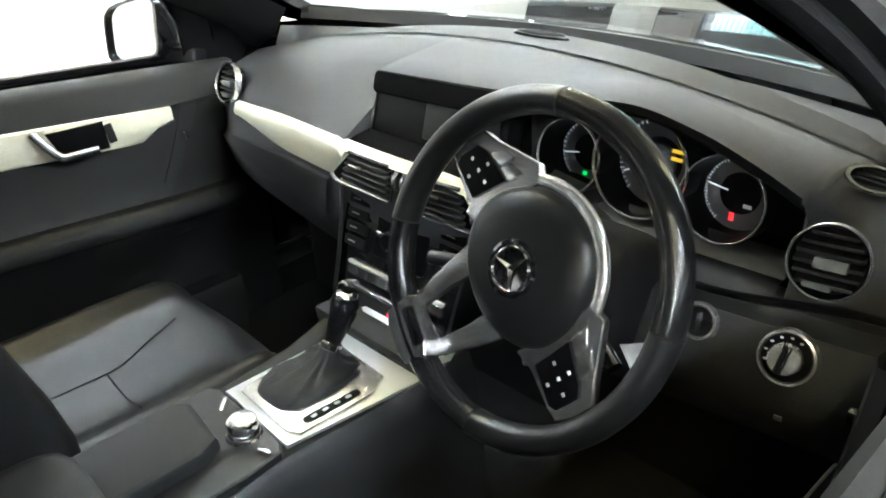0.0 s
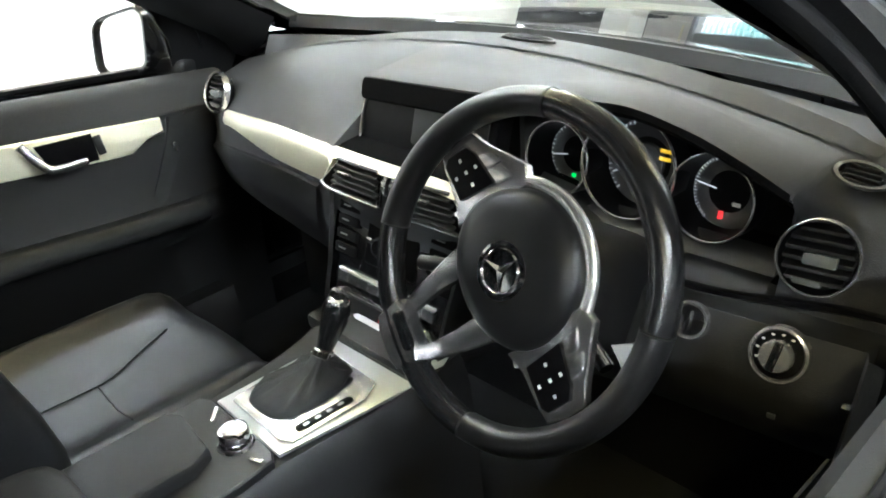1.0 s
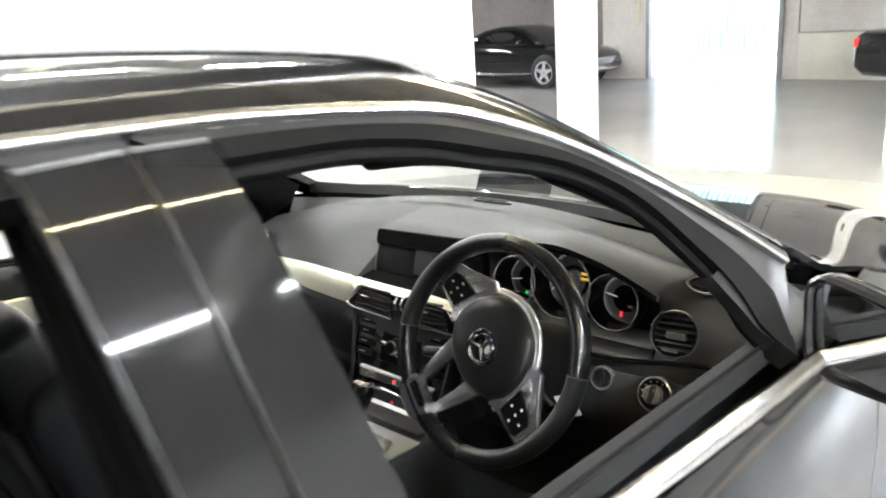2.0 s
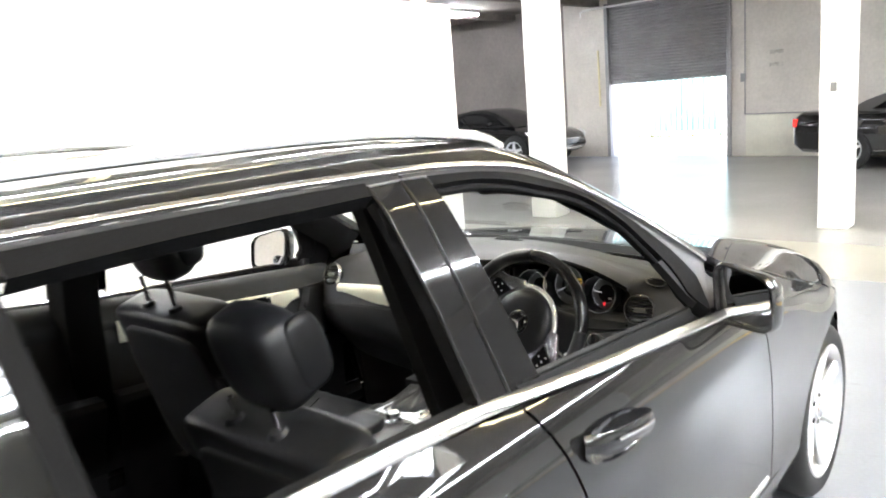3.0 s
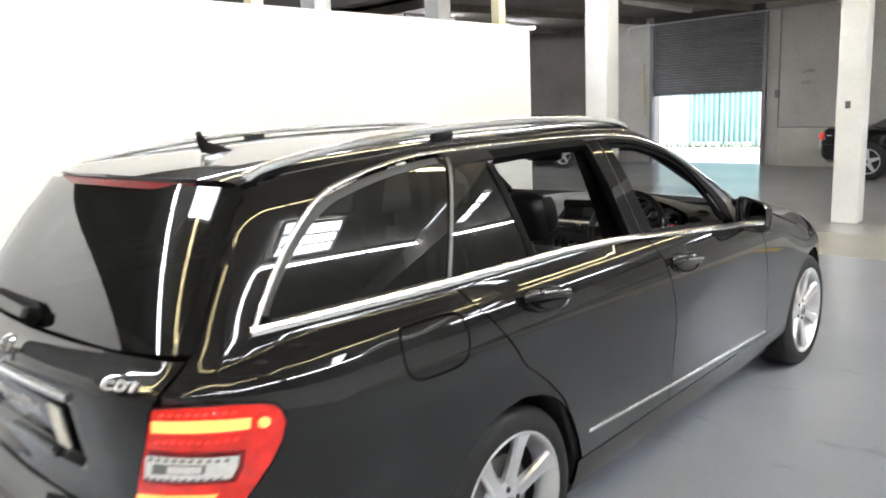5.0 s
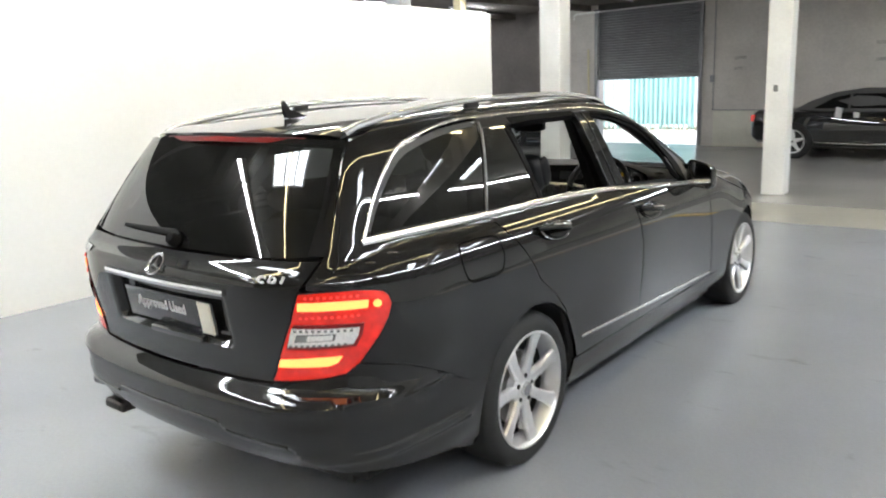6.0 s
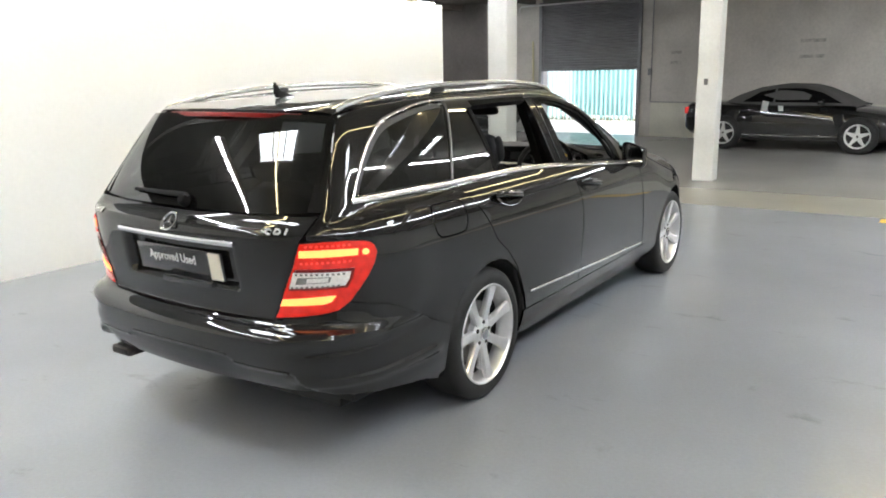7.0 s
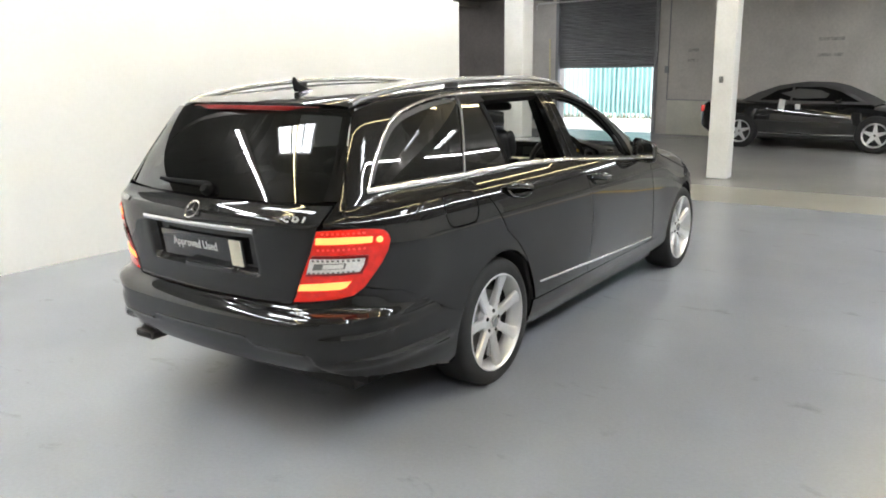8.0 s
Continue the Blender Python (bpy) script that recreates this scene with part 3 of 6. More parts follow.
# yard: palisade fence beyond the opening
fence = thing("palisade_fence", "tall teal painted steel palisade fence in the yard", "fence")
for i in range(70):
    x = -16 + i * .16
    bm = bmesh.new()
    a = [bm.verts.new((x + dx, 21.5 + dy, z)) for z in (-.2, 2.3) for dx, dy in ((-.038, .025), (-.012, 0), (.012, 0), (.038, .025))]
    tip = bm.verts.new((x, 21.51, 2.42))
    for k in range(3):
        bm.faces.new((a[k], a[k + 1], a[k + 5], a[k + 4]))
        bm.faces.new((a[k + 4], a[k + 5], tip))
    part("pale", bm, TEAL, fence)
for z in (.5, 1.8):
    block("fence_rail", (-16.2, 21.53, z), (-4.8, 21.58, z + .05), TEAL, fence)

sheet = thing("gate_panel", "teal sheet steel gate behind the fence", "gate")
bm = bmesh.new()
rows = [[bm.verts.new((x, 21.72 + .02 * (i % 4 in (1, 2)), z)) for i, x in enumerate(np.arange(-8.45, -6.35, .07))] for z in (.12, 2.2)]
for i in range(len(rows[0]) - 1):
    bm.faces.new((rows[0][i], rows[0][i + 1], rows[1][i + 1], rows[1][i]))
part("sheet", bm, TEAL, sheet, "ribbed teal steel sheet")
for x in (-8.45, -7.4, -6.37):
    block("gate_post", (x - .03, 21.70, -.2), (x + .03, 21.78, 2.25), TEAL, sheet)
# weeds along the foot of the fence
rng = random.Random(5)
bm = bmesh.new()
for i in range(420):
    x, y, h = rng.uniform(-13, -5), 21.42 + rng.uniform(-.12, .1), rng.uniform(.06, .24)
    dx, dy = rng.uniform(-.08, .08), rng.uniform(-.05, .05)
    bm.faces.new([bm.verts.new(q) for q in ((x - .012, y, -.03), (x + .012, y, -.03), (x + dx, y + dy, -.03 + h))])
tagged(part("weeds", bm, shader("dry_grass", (.16, .15, .06), .8, grain=.3, scale=20)), "dry weeds along the foot of the fence", "weeds", kind="stuff")
# pale conduit beside the shutter
tube("conduit", [BACK @ Vector(q) for q in ((-2.98, -.03, 2.35), (-2.96, -.03, 1.12))], .022, CREAM)
tagged(bpy.data.objects["conduit.001"], "short yellowed conduit beside the shutter", "conduit")

# ceiling lamps in rows
def batten(name, mat, label):
    ob = thing(name, label, "ceiling light", "rows of ceiling lights")
    block("batten_body", (-.035, -.75, .015), (.035, .75, .092), WHITE_PAINT, ob, "", .008)
    bm = bmesh.new()
    bmesh.ops.create_cone(bm, cap_ends=True, segments=10, radius1=.019, radius2=.019, depth=1.44, matrix=pose(0, 0, 0, 90))
    part("tube", bm, mat, ob, "glowing tube")
    return ob


white_lamp = batten("tube_lamp", TUBE, "long white fluorescent tube lamp under the ceiling")
warm_lamp = batten("tube_lamp", TUBE_YELLOW, "long warm fluorescent tube lamp under the ceiling")
dead_lamp = batten("tube_lamp", shader("tube_dead", (.75, .75, .72), .4), "unlit pale tube lamp under the back bay's ceiling")
dead_lamp.matrix_basis = pose(-5.28, 12.45, 3.327)
copy_thing(dead_lamp, pose(-5.28, 13.95, 3.327))
first = {id(white_lamp): True, id(warm_lamp): True}
for x, lamp in ((-3.0, white_lamp), (-1.7, warm_lamp), (2.1, warm_lamp), (4.2, white_lamp)):
    for i in range(11):
        y = -7.5 + 1.5 * i
        if first.pop(id(lamp), None):
            lamp.matrix_basis = pose(x, y, 3.66)
        else:
            copy_thing(lamp, pose(x, y, 3.66))
# more lit tubes, mostly out of view, added to brighten the far hall
for x, ys, z in ((-9, (-5, 0, 5), 3.66), (-13, (-5, 0, 5), 3.66), (3, (10.2, 12.8), 3.327), (-9, (10.4, 13.4), 3.327), (-13, (10.4, 13.4), 3.327)):
    for y in ys:
        copy_thing(white_lamp, pose(x, y, z))

# rooflights
def rooflight(x, y, w, h, z=3.70):
    ob = thing("rooflight", "square rooflight with white glazing bars", "rooflight", "rooflights", at=(x, y, z))
    block("diffuser", (-w / 2, -h / 2, .02), (w / 2, h / 2, .035), PANEL_SKY, ob, "bright frosted pane")
    for k in range(4):
        q = -w / 2 + k * w / 3
        block("bar", (q - .02, -h / 2, -.02), (q + .02, h / 2, .015), WHITE_PAINT, ob)
    for q in (-h / 2, h / 2):
        block("bar", (-w / 2, q - .02, -.025), (w / 2, q + .02, .012), WHITE_PAINT, ob)
    return ob


for x, y, w, h in ((3.5, 1.3, .85, .65), (3.35, 3.5, .85, .9), (-1.65, -2.05, 1.1, .75)):
    rooflight(x, y, w, h)
# added rooflight, kept out of view, to light the back bay
rooflight(4.2, 11, 1.2, 1, 3.37)

# ---- the estate car: skin ----
car = thing("estate_car", "glossy black five-door estate car with silver roof rails, windows down", "car")

BELT = curve((-.84, 1.036), (-.15, 1.037), (.24, 1.036), (.8, 1.014), (.93, 1.004), (1.6, .953), (1.95, .925))
FRAME_TOP = curve((-.822, 1.026), (-.803, 1.074), (-.765, 1.146), (-.70, 1.215), (-.64, 1.253), (-.56, 1.288), (-.46, 1.314), (-.36, 1.338), (-.26, 1.357), (-.13, 1.373), (0, 1.381),
                  (.3, 1.386), (.6, 1.387), (.9, 1.383), (1.2, 1.360), (1.35, 1.318), (1.5, 1.246), (1.7, 1.134), (1.86, 1.035))
PILLAR = curve((1.36, 1.348), (1.5, 1.283), (1.7, 1.175), (1.9, 1.067), (2.01, 1.006))


def belt_of(side):
    """The belt line of a side: the far side's sits a little lower."""
    return (lambda y: BELT(y) - .018 * step(.6, 1.1, y)) if side else BELT


def line(f, a, b, n, off=0.0):
    """n points of a height curve f from a to b."""
    return [(float(y), float(f(y)) + off) for y in np.linspace(a, b, n)]


def arch(cy, r, a, b, n=22, cz=.317):
    """Points round a wheel arch, angles in degrees from the front."""
    return [(cy + r * math.cos(radians(q)), cz + r * math.sin(radians(q))) for q in np.linspace(a, b, n)]


def roof_edge(a, b, n):
    ys = np.linspace(a, b, n)
    z = skin_top(np.full(n, .535), ys)[0][:, 2]
    return [(float(y), float(q)) for y, q in zip(ys, z)]


REAR_DOOR_BACK = [(-.147, 1.012), (-.136, .97), (-.105, .935), (-.05, .868), (.03, .762), (.14, .685), (.24, .592), (.307, .48), (.34, .42), (.37, .345)]
FRONT_DOOR_BACK = [(.910, .985), (.95, .90), (.985, .82), (1.015, .74), (1.032, .65), (1.03, .5), (1.02, .345)]
FENDER_BACK = [(1.92, .905), (1.975, .80), (2.03, .66), (2.075, .5), (2.10, .345)]
LIGHT = [(-.80, .906), (-.778, .900), (-.765, .886), (-.758, .862), (-.768, .822), (-.79, .775), (-.815, .735), (-.85, .682), (-.887, .650), (-.94, .637), (-1.02, .625),
         (-1.105, .614), (-1.06, .728), (-1.023, .818), (-.998, .905), (-.925, .911), (-.85, .911)]
HATCH = [(-.872, 1.335), (-.885, 1.28), (-.905, 1.15), (-.925, 1.03)]        # edge between the rear pillar and the tailgate
GAP = .0038


def moved(pts, du, dz=0.0):
    return [(u + du, z + dz) for u, z in pts]


def quarter(side):
    poly = (list(reversed(line(BELT, -.822, -.15, 10, -.012))) + [(-.828, 1.024)]
            + line(FRAME_TOP, -.822, -.60, 12, .005) + line(FRAME_TOP, -.56, 1.86, 42, .004) + [(1.90, 1.055)]
            + list(reversed(line(PILLAR, 1.42, 1.9, 9, -.004))) + list(reversed(roof_edge(-.66, 1.36, 30)))
            + [(-.76, 1.352)] + moved(HATCH, GAP) + [(-.945, .985), (-.975, .94)] + [(-.976, .918), (-.925, .916), (-.85, .916), (-.798, .911), (-.774, .904), (-.760, .888), (-.753, .862)]
            + [(-.763, .822), (-.785, .775), (-.81, .733), (-.846, .680)] + [(-.72, .652), (-.55, .562), (-.43, .497), (-.325, .457)]
            + list(reversed(arch(0, .352, 22, 156))) + moved(list(reversed(REAR_DOOR_BACK[:-1])), -GAP))
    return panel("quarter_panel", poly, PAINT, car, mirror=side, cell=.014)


def rear_door(side):
    poly = (line(BELT, -.143, .903, 16, -.012) + moved(FRONT_DOOR_BACK, -GAP) + [(.4, .345)] + moved(list(reversed(REAR_DOOR_BACK)), GAP))
    return panel("rear_door", poly, PAINT, car, mirror=side)


def front_door(side):
    poly = (line(belt_of(side), .911, 1.90, 16, -.012) + moved(FENDER_BACK, -GAP) + moved(list(reversed(FRONT_DOOR_BACK)), GAP))
    return panel("front_door", poly, PAINT, car, mirror=side)


def fender(side):
    poly = ([(1.93, .985)] + line(lambda y: HOOD(y) - .042, 2.0, 3.25, 16) + [(3.27, .76), (3.22, .66)]
            + arch(2.76, .352, 42, 176) + [(2.40, .33)] + moved(list(reversed(FENDER_BACK)), GAP))
    return panel("front_fender", poly, PAINT, car, mirror=side)


quarters, rear_doors, front_doors, fenders = both(quarter), both(rear_door), both(front_door), both(fender)
for side in ("", "left"):
    panel("sill", [(.352, .338), (2.42, .338), (2.42, .24), (2.40, .19), (.35, .19), (.345, .25)], PAINT, car, "black sill skirt under the doors", mirror=side)

panel("front_bumper", [(3.20, .50), (3.25, .655), (3.5, .66), (4.1, .66), (4.1, .24), (3.42, .24), (3.30, .34)], PAINT, car, mirror="join")
for side in ("", "left"):
    panel("headlight", [(3.275, .76), (3.24, .665), (3.5, .665), (3.75, .67), (3.7, .74), (3.5, .775)], CLEAR_LENS, car, "clear headlight lens", mirror=side)
panel("grille", [(3.76, .67), (3.72, .745), (4.1, .745), (4.1, .67)], GLOSS_BLACK, car, mirror="join")

hood_poly = [(.755, 2.0), (.832, 2.3), (.842, 2.8), (.80, 3.12), (.68, 3.32), (.3, 3.43), (0, 3.44)]
hood_back = [(0, 2.235), (.3, 2.20), (.55, 2.12), (.68, 2.04)]
full = [(x, y) for x, y in hood_poly] + [(-x, y) for x, y in reversed(hood_poly[:-1])]
full += [(-x, y) for x, y in reversed(hood_back)] + hood_back[1:]
panel("bonnet", full, PAINT, car, place=skin_top, cell=.04, lift=.003)

top = [(x, 1.40 - .12 * x * x) for x in np.linspace(.533, -.533, 16)]
panel("roof", [(.533, float(y)) for y in np.linspace(-.66, 1.36, 20)] + top + [(-.533, float(y)) for y in np.linspace(1.36, -.66, 20)]
      + [(x, -.70 + .12 * x * x) for x in np.linspace(-.5, .5, 12)], PAINT, car, place=skin_top, cell=.05)

# windscreen, with its black rim
ws_top = [(x, 1.425 - .20 * x * x) for x in np.linspace(-.525, .525, 14)]
ws_low = [(x, 2.235 - .36 * x * x) for x in np.linspace(.70, -.70, 16)]
windscreen = panel("windscreen", ws_top + ws_low, GLASS_CLEAR, car, "clear laminated windscreen", place=skin_top, cell=.06, lift=-.002, lip=.004)
windscreen.visible_shadow = False
for s in (1, -1):
    e = np.array([(s * (.525 + .175 * t), 1.37 + (2.06 - 1.37) * t) for t in np.linspace(0, 1, 20)])
    p, n = skin_top(e[:, 0], e[:, 1])
    sweep("pillar_trim", p, n, [(-.03, .002), (.028, .002), (.028, -.02), (-.03, -.02)], GLOSS_BLACK, car, "black windscreen pillar")
e = np.array(ws_low)
p, n = skin_top(e[:, 0], e[:, 1] + .01)
sweep("scuttle", p, n, [(-.05, -.004), (.02, .004), (.02, -.03), (-.05, -.03)], PLASTIC, car, "black scuttle under the windscreen")
e = np.array(ws_top)
p, n = skin_top(e[:, 0], e[:, 1])
sweep("header_rim", p, n, [(-.03, .001), (.02, .001), (.02, -.012), (-.03, -.012)], GLOSS_BLACK, car)

# side windows: chrome surround, frames, pillars, panes


QUARTER = line(BELT, -.805, -.168, 10, .010) + list(reversed(line(FRAME_TOP, -.800, .020, 34, -.016)))
REAR_FIXED = line(BELT, -.160, .215, 6, .012) + [(.205, 1.2), (.195, 1.345)] + list(reversed(line(FRAME_TOP, .030, .15, 6, -.024)))

def even(p, n, uv):
    """A pane with one even curve through the skin's points."""
    u, z = uv[:, 0], uv[:, 1]
    a = np.stack([np.ones_like(u), u, z, u * u, z * z, u * z], -1)
    return a @ np.linalg.lstsq(a, p, rcond=None)[0]


for side in ("", "left"):
    left = bool(side)
    # door frames: bands from the chrome line in to the openings
    def band(name, outer_pts, inner_pts, mat, lift, lip, label=""):
        a, b = glide(outer_pts, 40), glide(inner_pts, 40)
        (pa, na), (pb, nb) = skin(a[:, 0], a[:, 1], lift), skin(b[:, 0], b[:, 1], lift)
        bm = bmesh.new()
        rows = [pa - lip * na, pa, pb, pb - lip * nb]
        vs = [[bm.verts.new(p * ((-1, 1, 1) if left else (1, 1, 1))) for p in r] for r in rows]
        for q in range(3):
            for i in range(39):
                bm.faces.new((vs[q][i], vs[q][i + 1], vs[q + 1][i + 1], vs[q + 1][i]))
        return part(name, bm, mat, car, label, sharp=50)
    near = [(.93, 1.358), (1.07, 1.353), (1.17, 1.340), (1.265, 1.315), (1.37, 1.286), (1.437, 1.256), (1.5, 1.215), (1.57, 1.150), (1.66, 1.046), (1.685, .965)]
    away = [(.93, 1.352), (1.07, 1.347), (1.17, 1.338), (1.265, 1.315), (1.37, 1.285), (1.437, 1.255), (1.5, 1.222), (1.6, 1.165), (1.70, 1.105), (1.735, 1.06)]
    band("window_frame", line(FRAME_TOP, .897, 1.845, 14, -.004), away if left else near,
         FRAME_BLACK, -.004, .03, "dull black front door window frame")
    band("window_frame", line(FRAME_TOP, .01, .893, 12, -.004), [(.015, 1.345), (.225, 1.350), (.5, 1.357), (.79, 1.359), (.893, 1.360)], FRAME_BLACK, -.004, .014, "dull black rear door window frame")
    # the frames' dull inner halves
    for outer, inner, k in ((line(FRAME_TOP, .957, 1.845, 14, -.004), [(.957, 1.357)] + (away if left else near)[1:], .45), (line(FRAME_TOP, .235, .806, 12, -.004), [(.235, 1.350), (.5, 1.357), (.806, 1.359)], .28)):
        half = glide(outer, 40) * (1 - k) + glide(inner, 40) * k
        band("frame_seal", [tuple(q) for q in half], [(u, z - .004) for u, z in inner], PIT_BLACK, -.0015, .036, "dull black rubber inside the window frame")
    # pillar covers between the doors
    band("pillar_cover", [(.806, 1.368), (.818, 1.2), (.832, 1.022)], [(.885, 1.369), (.893, 1.2), (.905, 1.016)], PILLAR_BLACK, -.003, .03, "black pillar cover")
    band("pillar_cover", [(.890, 1.369), (.898, 1.2), (.911, 1.016)], [(.954, 1.367), (.975, 1.2), (1.0, 1.012)], PILLAR_BLACK, -.003, .03, "black pillar cover")
    # strips on the covers' edges; the top ones' grey paints the bevel's glint
    for pts, mat in (([(.806, 1.368), (.818, 1.2), (.832, 1.022)], FRAME_BLACK), ([(.8875, 1.369), (.8955, 1.2), (.908, 1.016)], FRAME_BLACK), ([(.806, 1.369), (.884, 1.370)], BAR_GREY), ([(.891, 1.370), (.954, 1.368)], BAR_GREY)):
        strip("cover_edge", pts, .004, .003, mat, car, "thin strip on the pillar cover's edge, glint painted grey on top", lift=-.002, left=left, n=16)
    band("window_divider", [(.195, 1.34), (.205, 1.2), (.216, 1.046)], [(.225, 1.34), (.235, 1.2), (.247, 1.046)], PIT_BLACK, -.008, .025, "black window divider bar")
    band("sail_panel", [(1.70, 1.10), (1.745, 1.04), (1.79, .96)] if left else [(1.60, 1.09), (1.655, 1.02), (1.69, .965)], [(1.755, 1.097), (1.80, 1.06), (1.86, .962)], PLASTIC, -.006, .02, "black mirror sail panel")
    panel("quarter_window", QUARTER, GLASS_DARK, car, "dark privacy glass with light streaks", lift=-.006, lip=.004, mirror=side, shape=even)
    panel("door_window", REAR_FIXED, GLASS_DARK, car, "dark fixed pane in the rear door", lift=-.012, lip=.004, mirror=side, shape=even)
    strip("rubber_seal", line(BELT, -.775, -.165, 10, .012), .012, .004, RUBBER, car, lift=-.003, left=left, n=40)
    strip("rubber_seal", line(FRAME_TOP, -.797, -.02, 40, -.020), .026, .004, GREY_SEAL, car, "grey rubber window seal", lift=-.003, left=left, n=60)
    # soft seals round the door openings
    if not left:
        strip("opening_seal", [(.955, 1.350), (1.07, 1.346), (1.17, 1.333), (1.265, 1.308), (1.37, 1.279), (1.437, 1.249), (1.50, 1.207), (1.57, 1.142), (1.661, 1.037)], .016, .008, PIT_BLACK, car, "black rubber door opening seal", lift=-.022, left=left, n=40)
    # bright trim
    strip("window_trim", line(FRAME_TOP, -.820, 1.845, 80), .014, .006, CHROME_SOFT, car, "bright chrome window surround", left=left, n=120)
    strip("belt_trim", line(belt_of(side), -.822, 1.84, 30), .026, .007, CHROME_SOFT, car, "bright chrome belt moulding", left=left, n=100)
    strip("window_bar", [(-.165, 1.046), (-.072, 1.2), (.028, 1.362)], .012, .004, BAR_GREY, car, "satin grey window bar", left=left, n=20)
    # dark seals behind the shut lines
    for pts in (REAR_DOOR_BACK, [(.908, 1.36), (.91, 1.1)] + FRONT_DOOR_BACK, FENDER_BACK):
        strip("door_seal", pts, .04, .006, RUBBER, car, lift=-.022, left=left, n=40)
    strip("door_seal", [(.36, .342), (1.2, .342), (2.06, .342)], .04, .006, RUBBER, car, lift=-.022, left=left, n=30)
    strip("side_moulding", [(.40, .428), (1.2, .394), (2.07, .364)], .014, .006, CHROME_SOFT, car, "thin chrome strip along the lower doors", left=left, n=40)
    # liner inside each wheel arch
    for cy in (0, 2.76):
        s = -1 if left else 1
        bm = bmesh.new()
        ts = np.linspace(-.25, math.pi + .25, 30)
        edge = skin(np.clip(cy + .352 * np.cos(ts), -.45, 2.95), .317 + .352 * np.maximum(np.sin(ts), -.1), -.012)[0][:, 0]
        a = [bm.verts.new((s * float(min(e, .86)), cy + .352 * math.cos(t), .317 + .352 * math.sin(t))) for e, t in zip(edge, ts)]
        b = [bm.verts.new((s * .50, cy + .352 * math.cos(t), .317 + .352 * math.sin(t))) for t in np.linspace(-.25, math.pi + .25, 30)]
        for i in range(29):
            bm.faces.new((a[i], a[i + 1], b[i + 1], b[i]))
        bm.faces.new(b)
        part("arch_liner", bm, RUBBER, car, "black wheel arch liner")

# ---- tail ----
def dent(p, n, uv):
    """The number plate's recess in the tailgate."""
    x = np.abs(uv[:, 0] + 1.6)
    k = (1 - step(.325, .345, x)) * step(.700, .715, uv[:, 1]) * (1 - step(.868, .880, uv[:, 1]))
    return p - (n * (.035 * k)[:, None])


RIDGE = curve((-1.6, .453), (-1.305, .449), (-1.275, .425), (-1.045, .415), (-.985, .35), (-.9, .325), (-.6, .29), (-.3, .27))


def creases(p, n, uv):
    """The bumper's pressed lines: a diffuser set back under its ridge, and two wings round the corner."""
    z, u = uv[:, 1], uv[:, 0]
    wing = .553 + .05 * (u + .975)
    k = -.022 * step(.004, -.016, z - RIDGE(u)) * step(-.75, -.95, u)
    turn_in = step(-1.12, -.95, u) * step(-.36, -.46, u)
    k = k + turn_in * (.012 * np.exp(-((z - wing) / .018) ** 2) - .009 * np.exp(-((z - wing + .045) / .024) ** 2) + .014 * np.exp(-((z - .382) / .020) ** 2) - .006 * np.exp(-((z - .345) / .018) ** 2))
    return p + n * k[:, None]


def even_back(p, n, uv):
    """The back window as one even curve, alike on both sides."""
    w, z = uv[:, 0] + 1.6, uv[:, 1]
    a = np.stack([w, w ** 3, w * z], -1)
    b = np.stack([np.ones_like(w), w ** 2, w ** 4, z, z * z, z * w ** 2], -1)
    return np.concatenate([a @ np.linalg.lstsq(a, p[:, :1], rcond=None)[0], b @ np.linalg.lstsq(b, p[:, 1:], rcond=None)[0]], -1)


gate = panel("tailgate", [(-1.6, .598), (-1.3, .600), (-1.122, .604), (-1.112, .615), (-1.067, .728), (-1.030, .818), (-1.005, .906), (-.985, .936), (-.953, .985), (-.943, .998), (-1.2, .988), (-1.6, .984)],
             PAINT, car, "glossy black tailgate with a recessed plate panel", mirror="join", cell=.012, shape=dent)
panel("tailgate_window", [(-1.6, .992), (-1.2, .996), (-.945, 1.006)] + moved(list(reversed(HATCH)), -GAP - .004) + [(-.90, 1.345), (-1.2, 1.352), (-1.6, 1.354)], GLASS_REAR, car,
      "dark tinted tailgate window", mirror="join", lift=-.002, lip=.006, shape=even_back)
panel("tailgate_rim", [(-.928, 1.012), (-.908, 1.15), (-.888, 1.28), (-.876, 1.335), (-.93, 1.335), (-.955, 1.15), (-.985, 1.012)], GLOSS_BLACK, car, "black edge of the tailgate window", mirror="", lift=-.006)
panel("tailgate_rim", [(-.928, 1.012), (-.908, 1.15), (-.888, 1.28), (-.876, 1.335), (-.93, 1.335), (-.955, 1.15), (-.985, 1.012)], GLOSS_BLACK, car, "black edge of the tailgate window", mirror="left", lift=-.006)
# bumper
panel("rear_bumper", [(-1.6, .586), (-1.3, .588), (-1.115, .596), (-1.10, .608), (-1.02, .619), (-.94, .631), (-.884, .644), (-.852, .676), (-.72, .651), (-.55, .561), (-.43, .496), (-.325, .456)]
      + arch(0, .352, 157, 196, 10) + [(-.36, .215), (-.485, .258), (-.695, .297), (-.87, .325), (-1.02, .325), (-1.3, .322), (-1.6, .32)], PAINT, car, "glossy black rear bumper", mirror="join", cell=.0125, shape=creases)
for left in (False, True):
    strip("bumper_trim", line(RIDGE, -1.6, -1.305, 8, .004), .012, .006, GLOSS_BLACK, car, "glossy ridge over the diffuser", lift=-.002, n=24, left=left)
    strip("bumper_trim", line(RIDGE, -1.27, -1.05, 8, .004), .012, .006, GLOSS_BLACK, car, "glossy ridge over the diffuser", lift=-.002, n=24, left=left)
block("underbody", (-.62, -.80, .20), (.62, 3.3, .27), RUBBER, car, "black underbody")
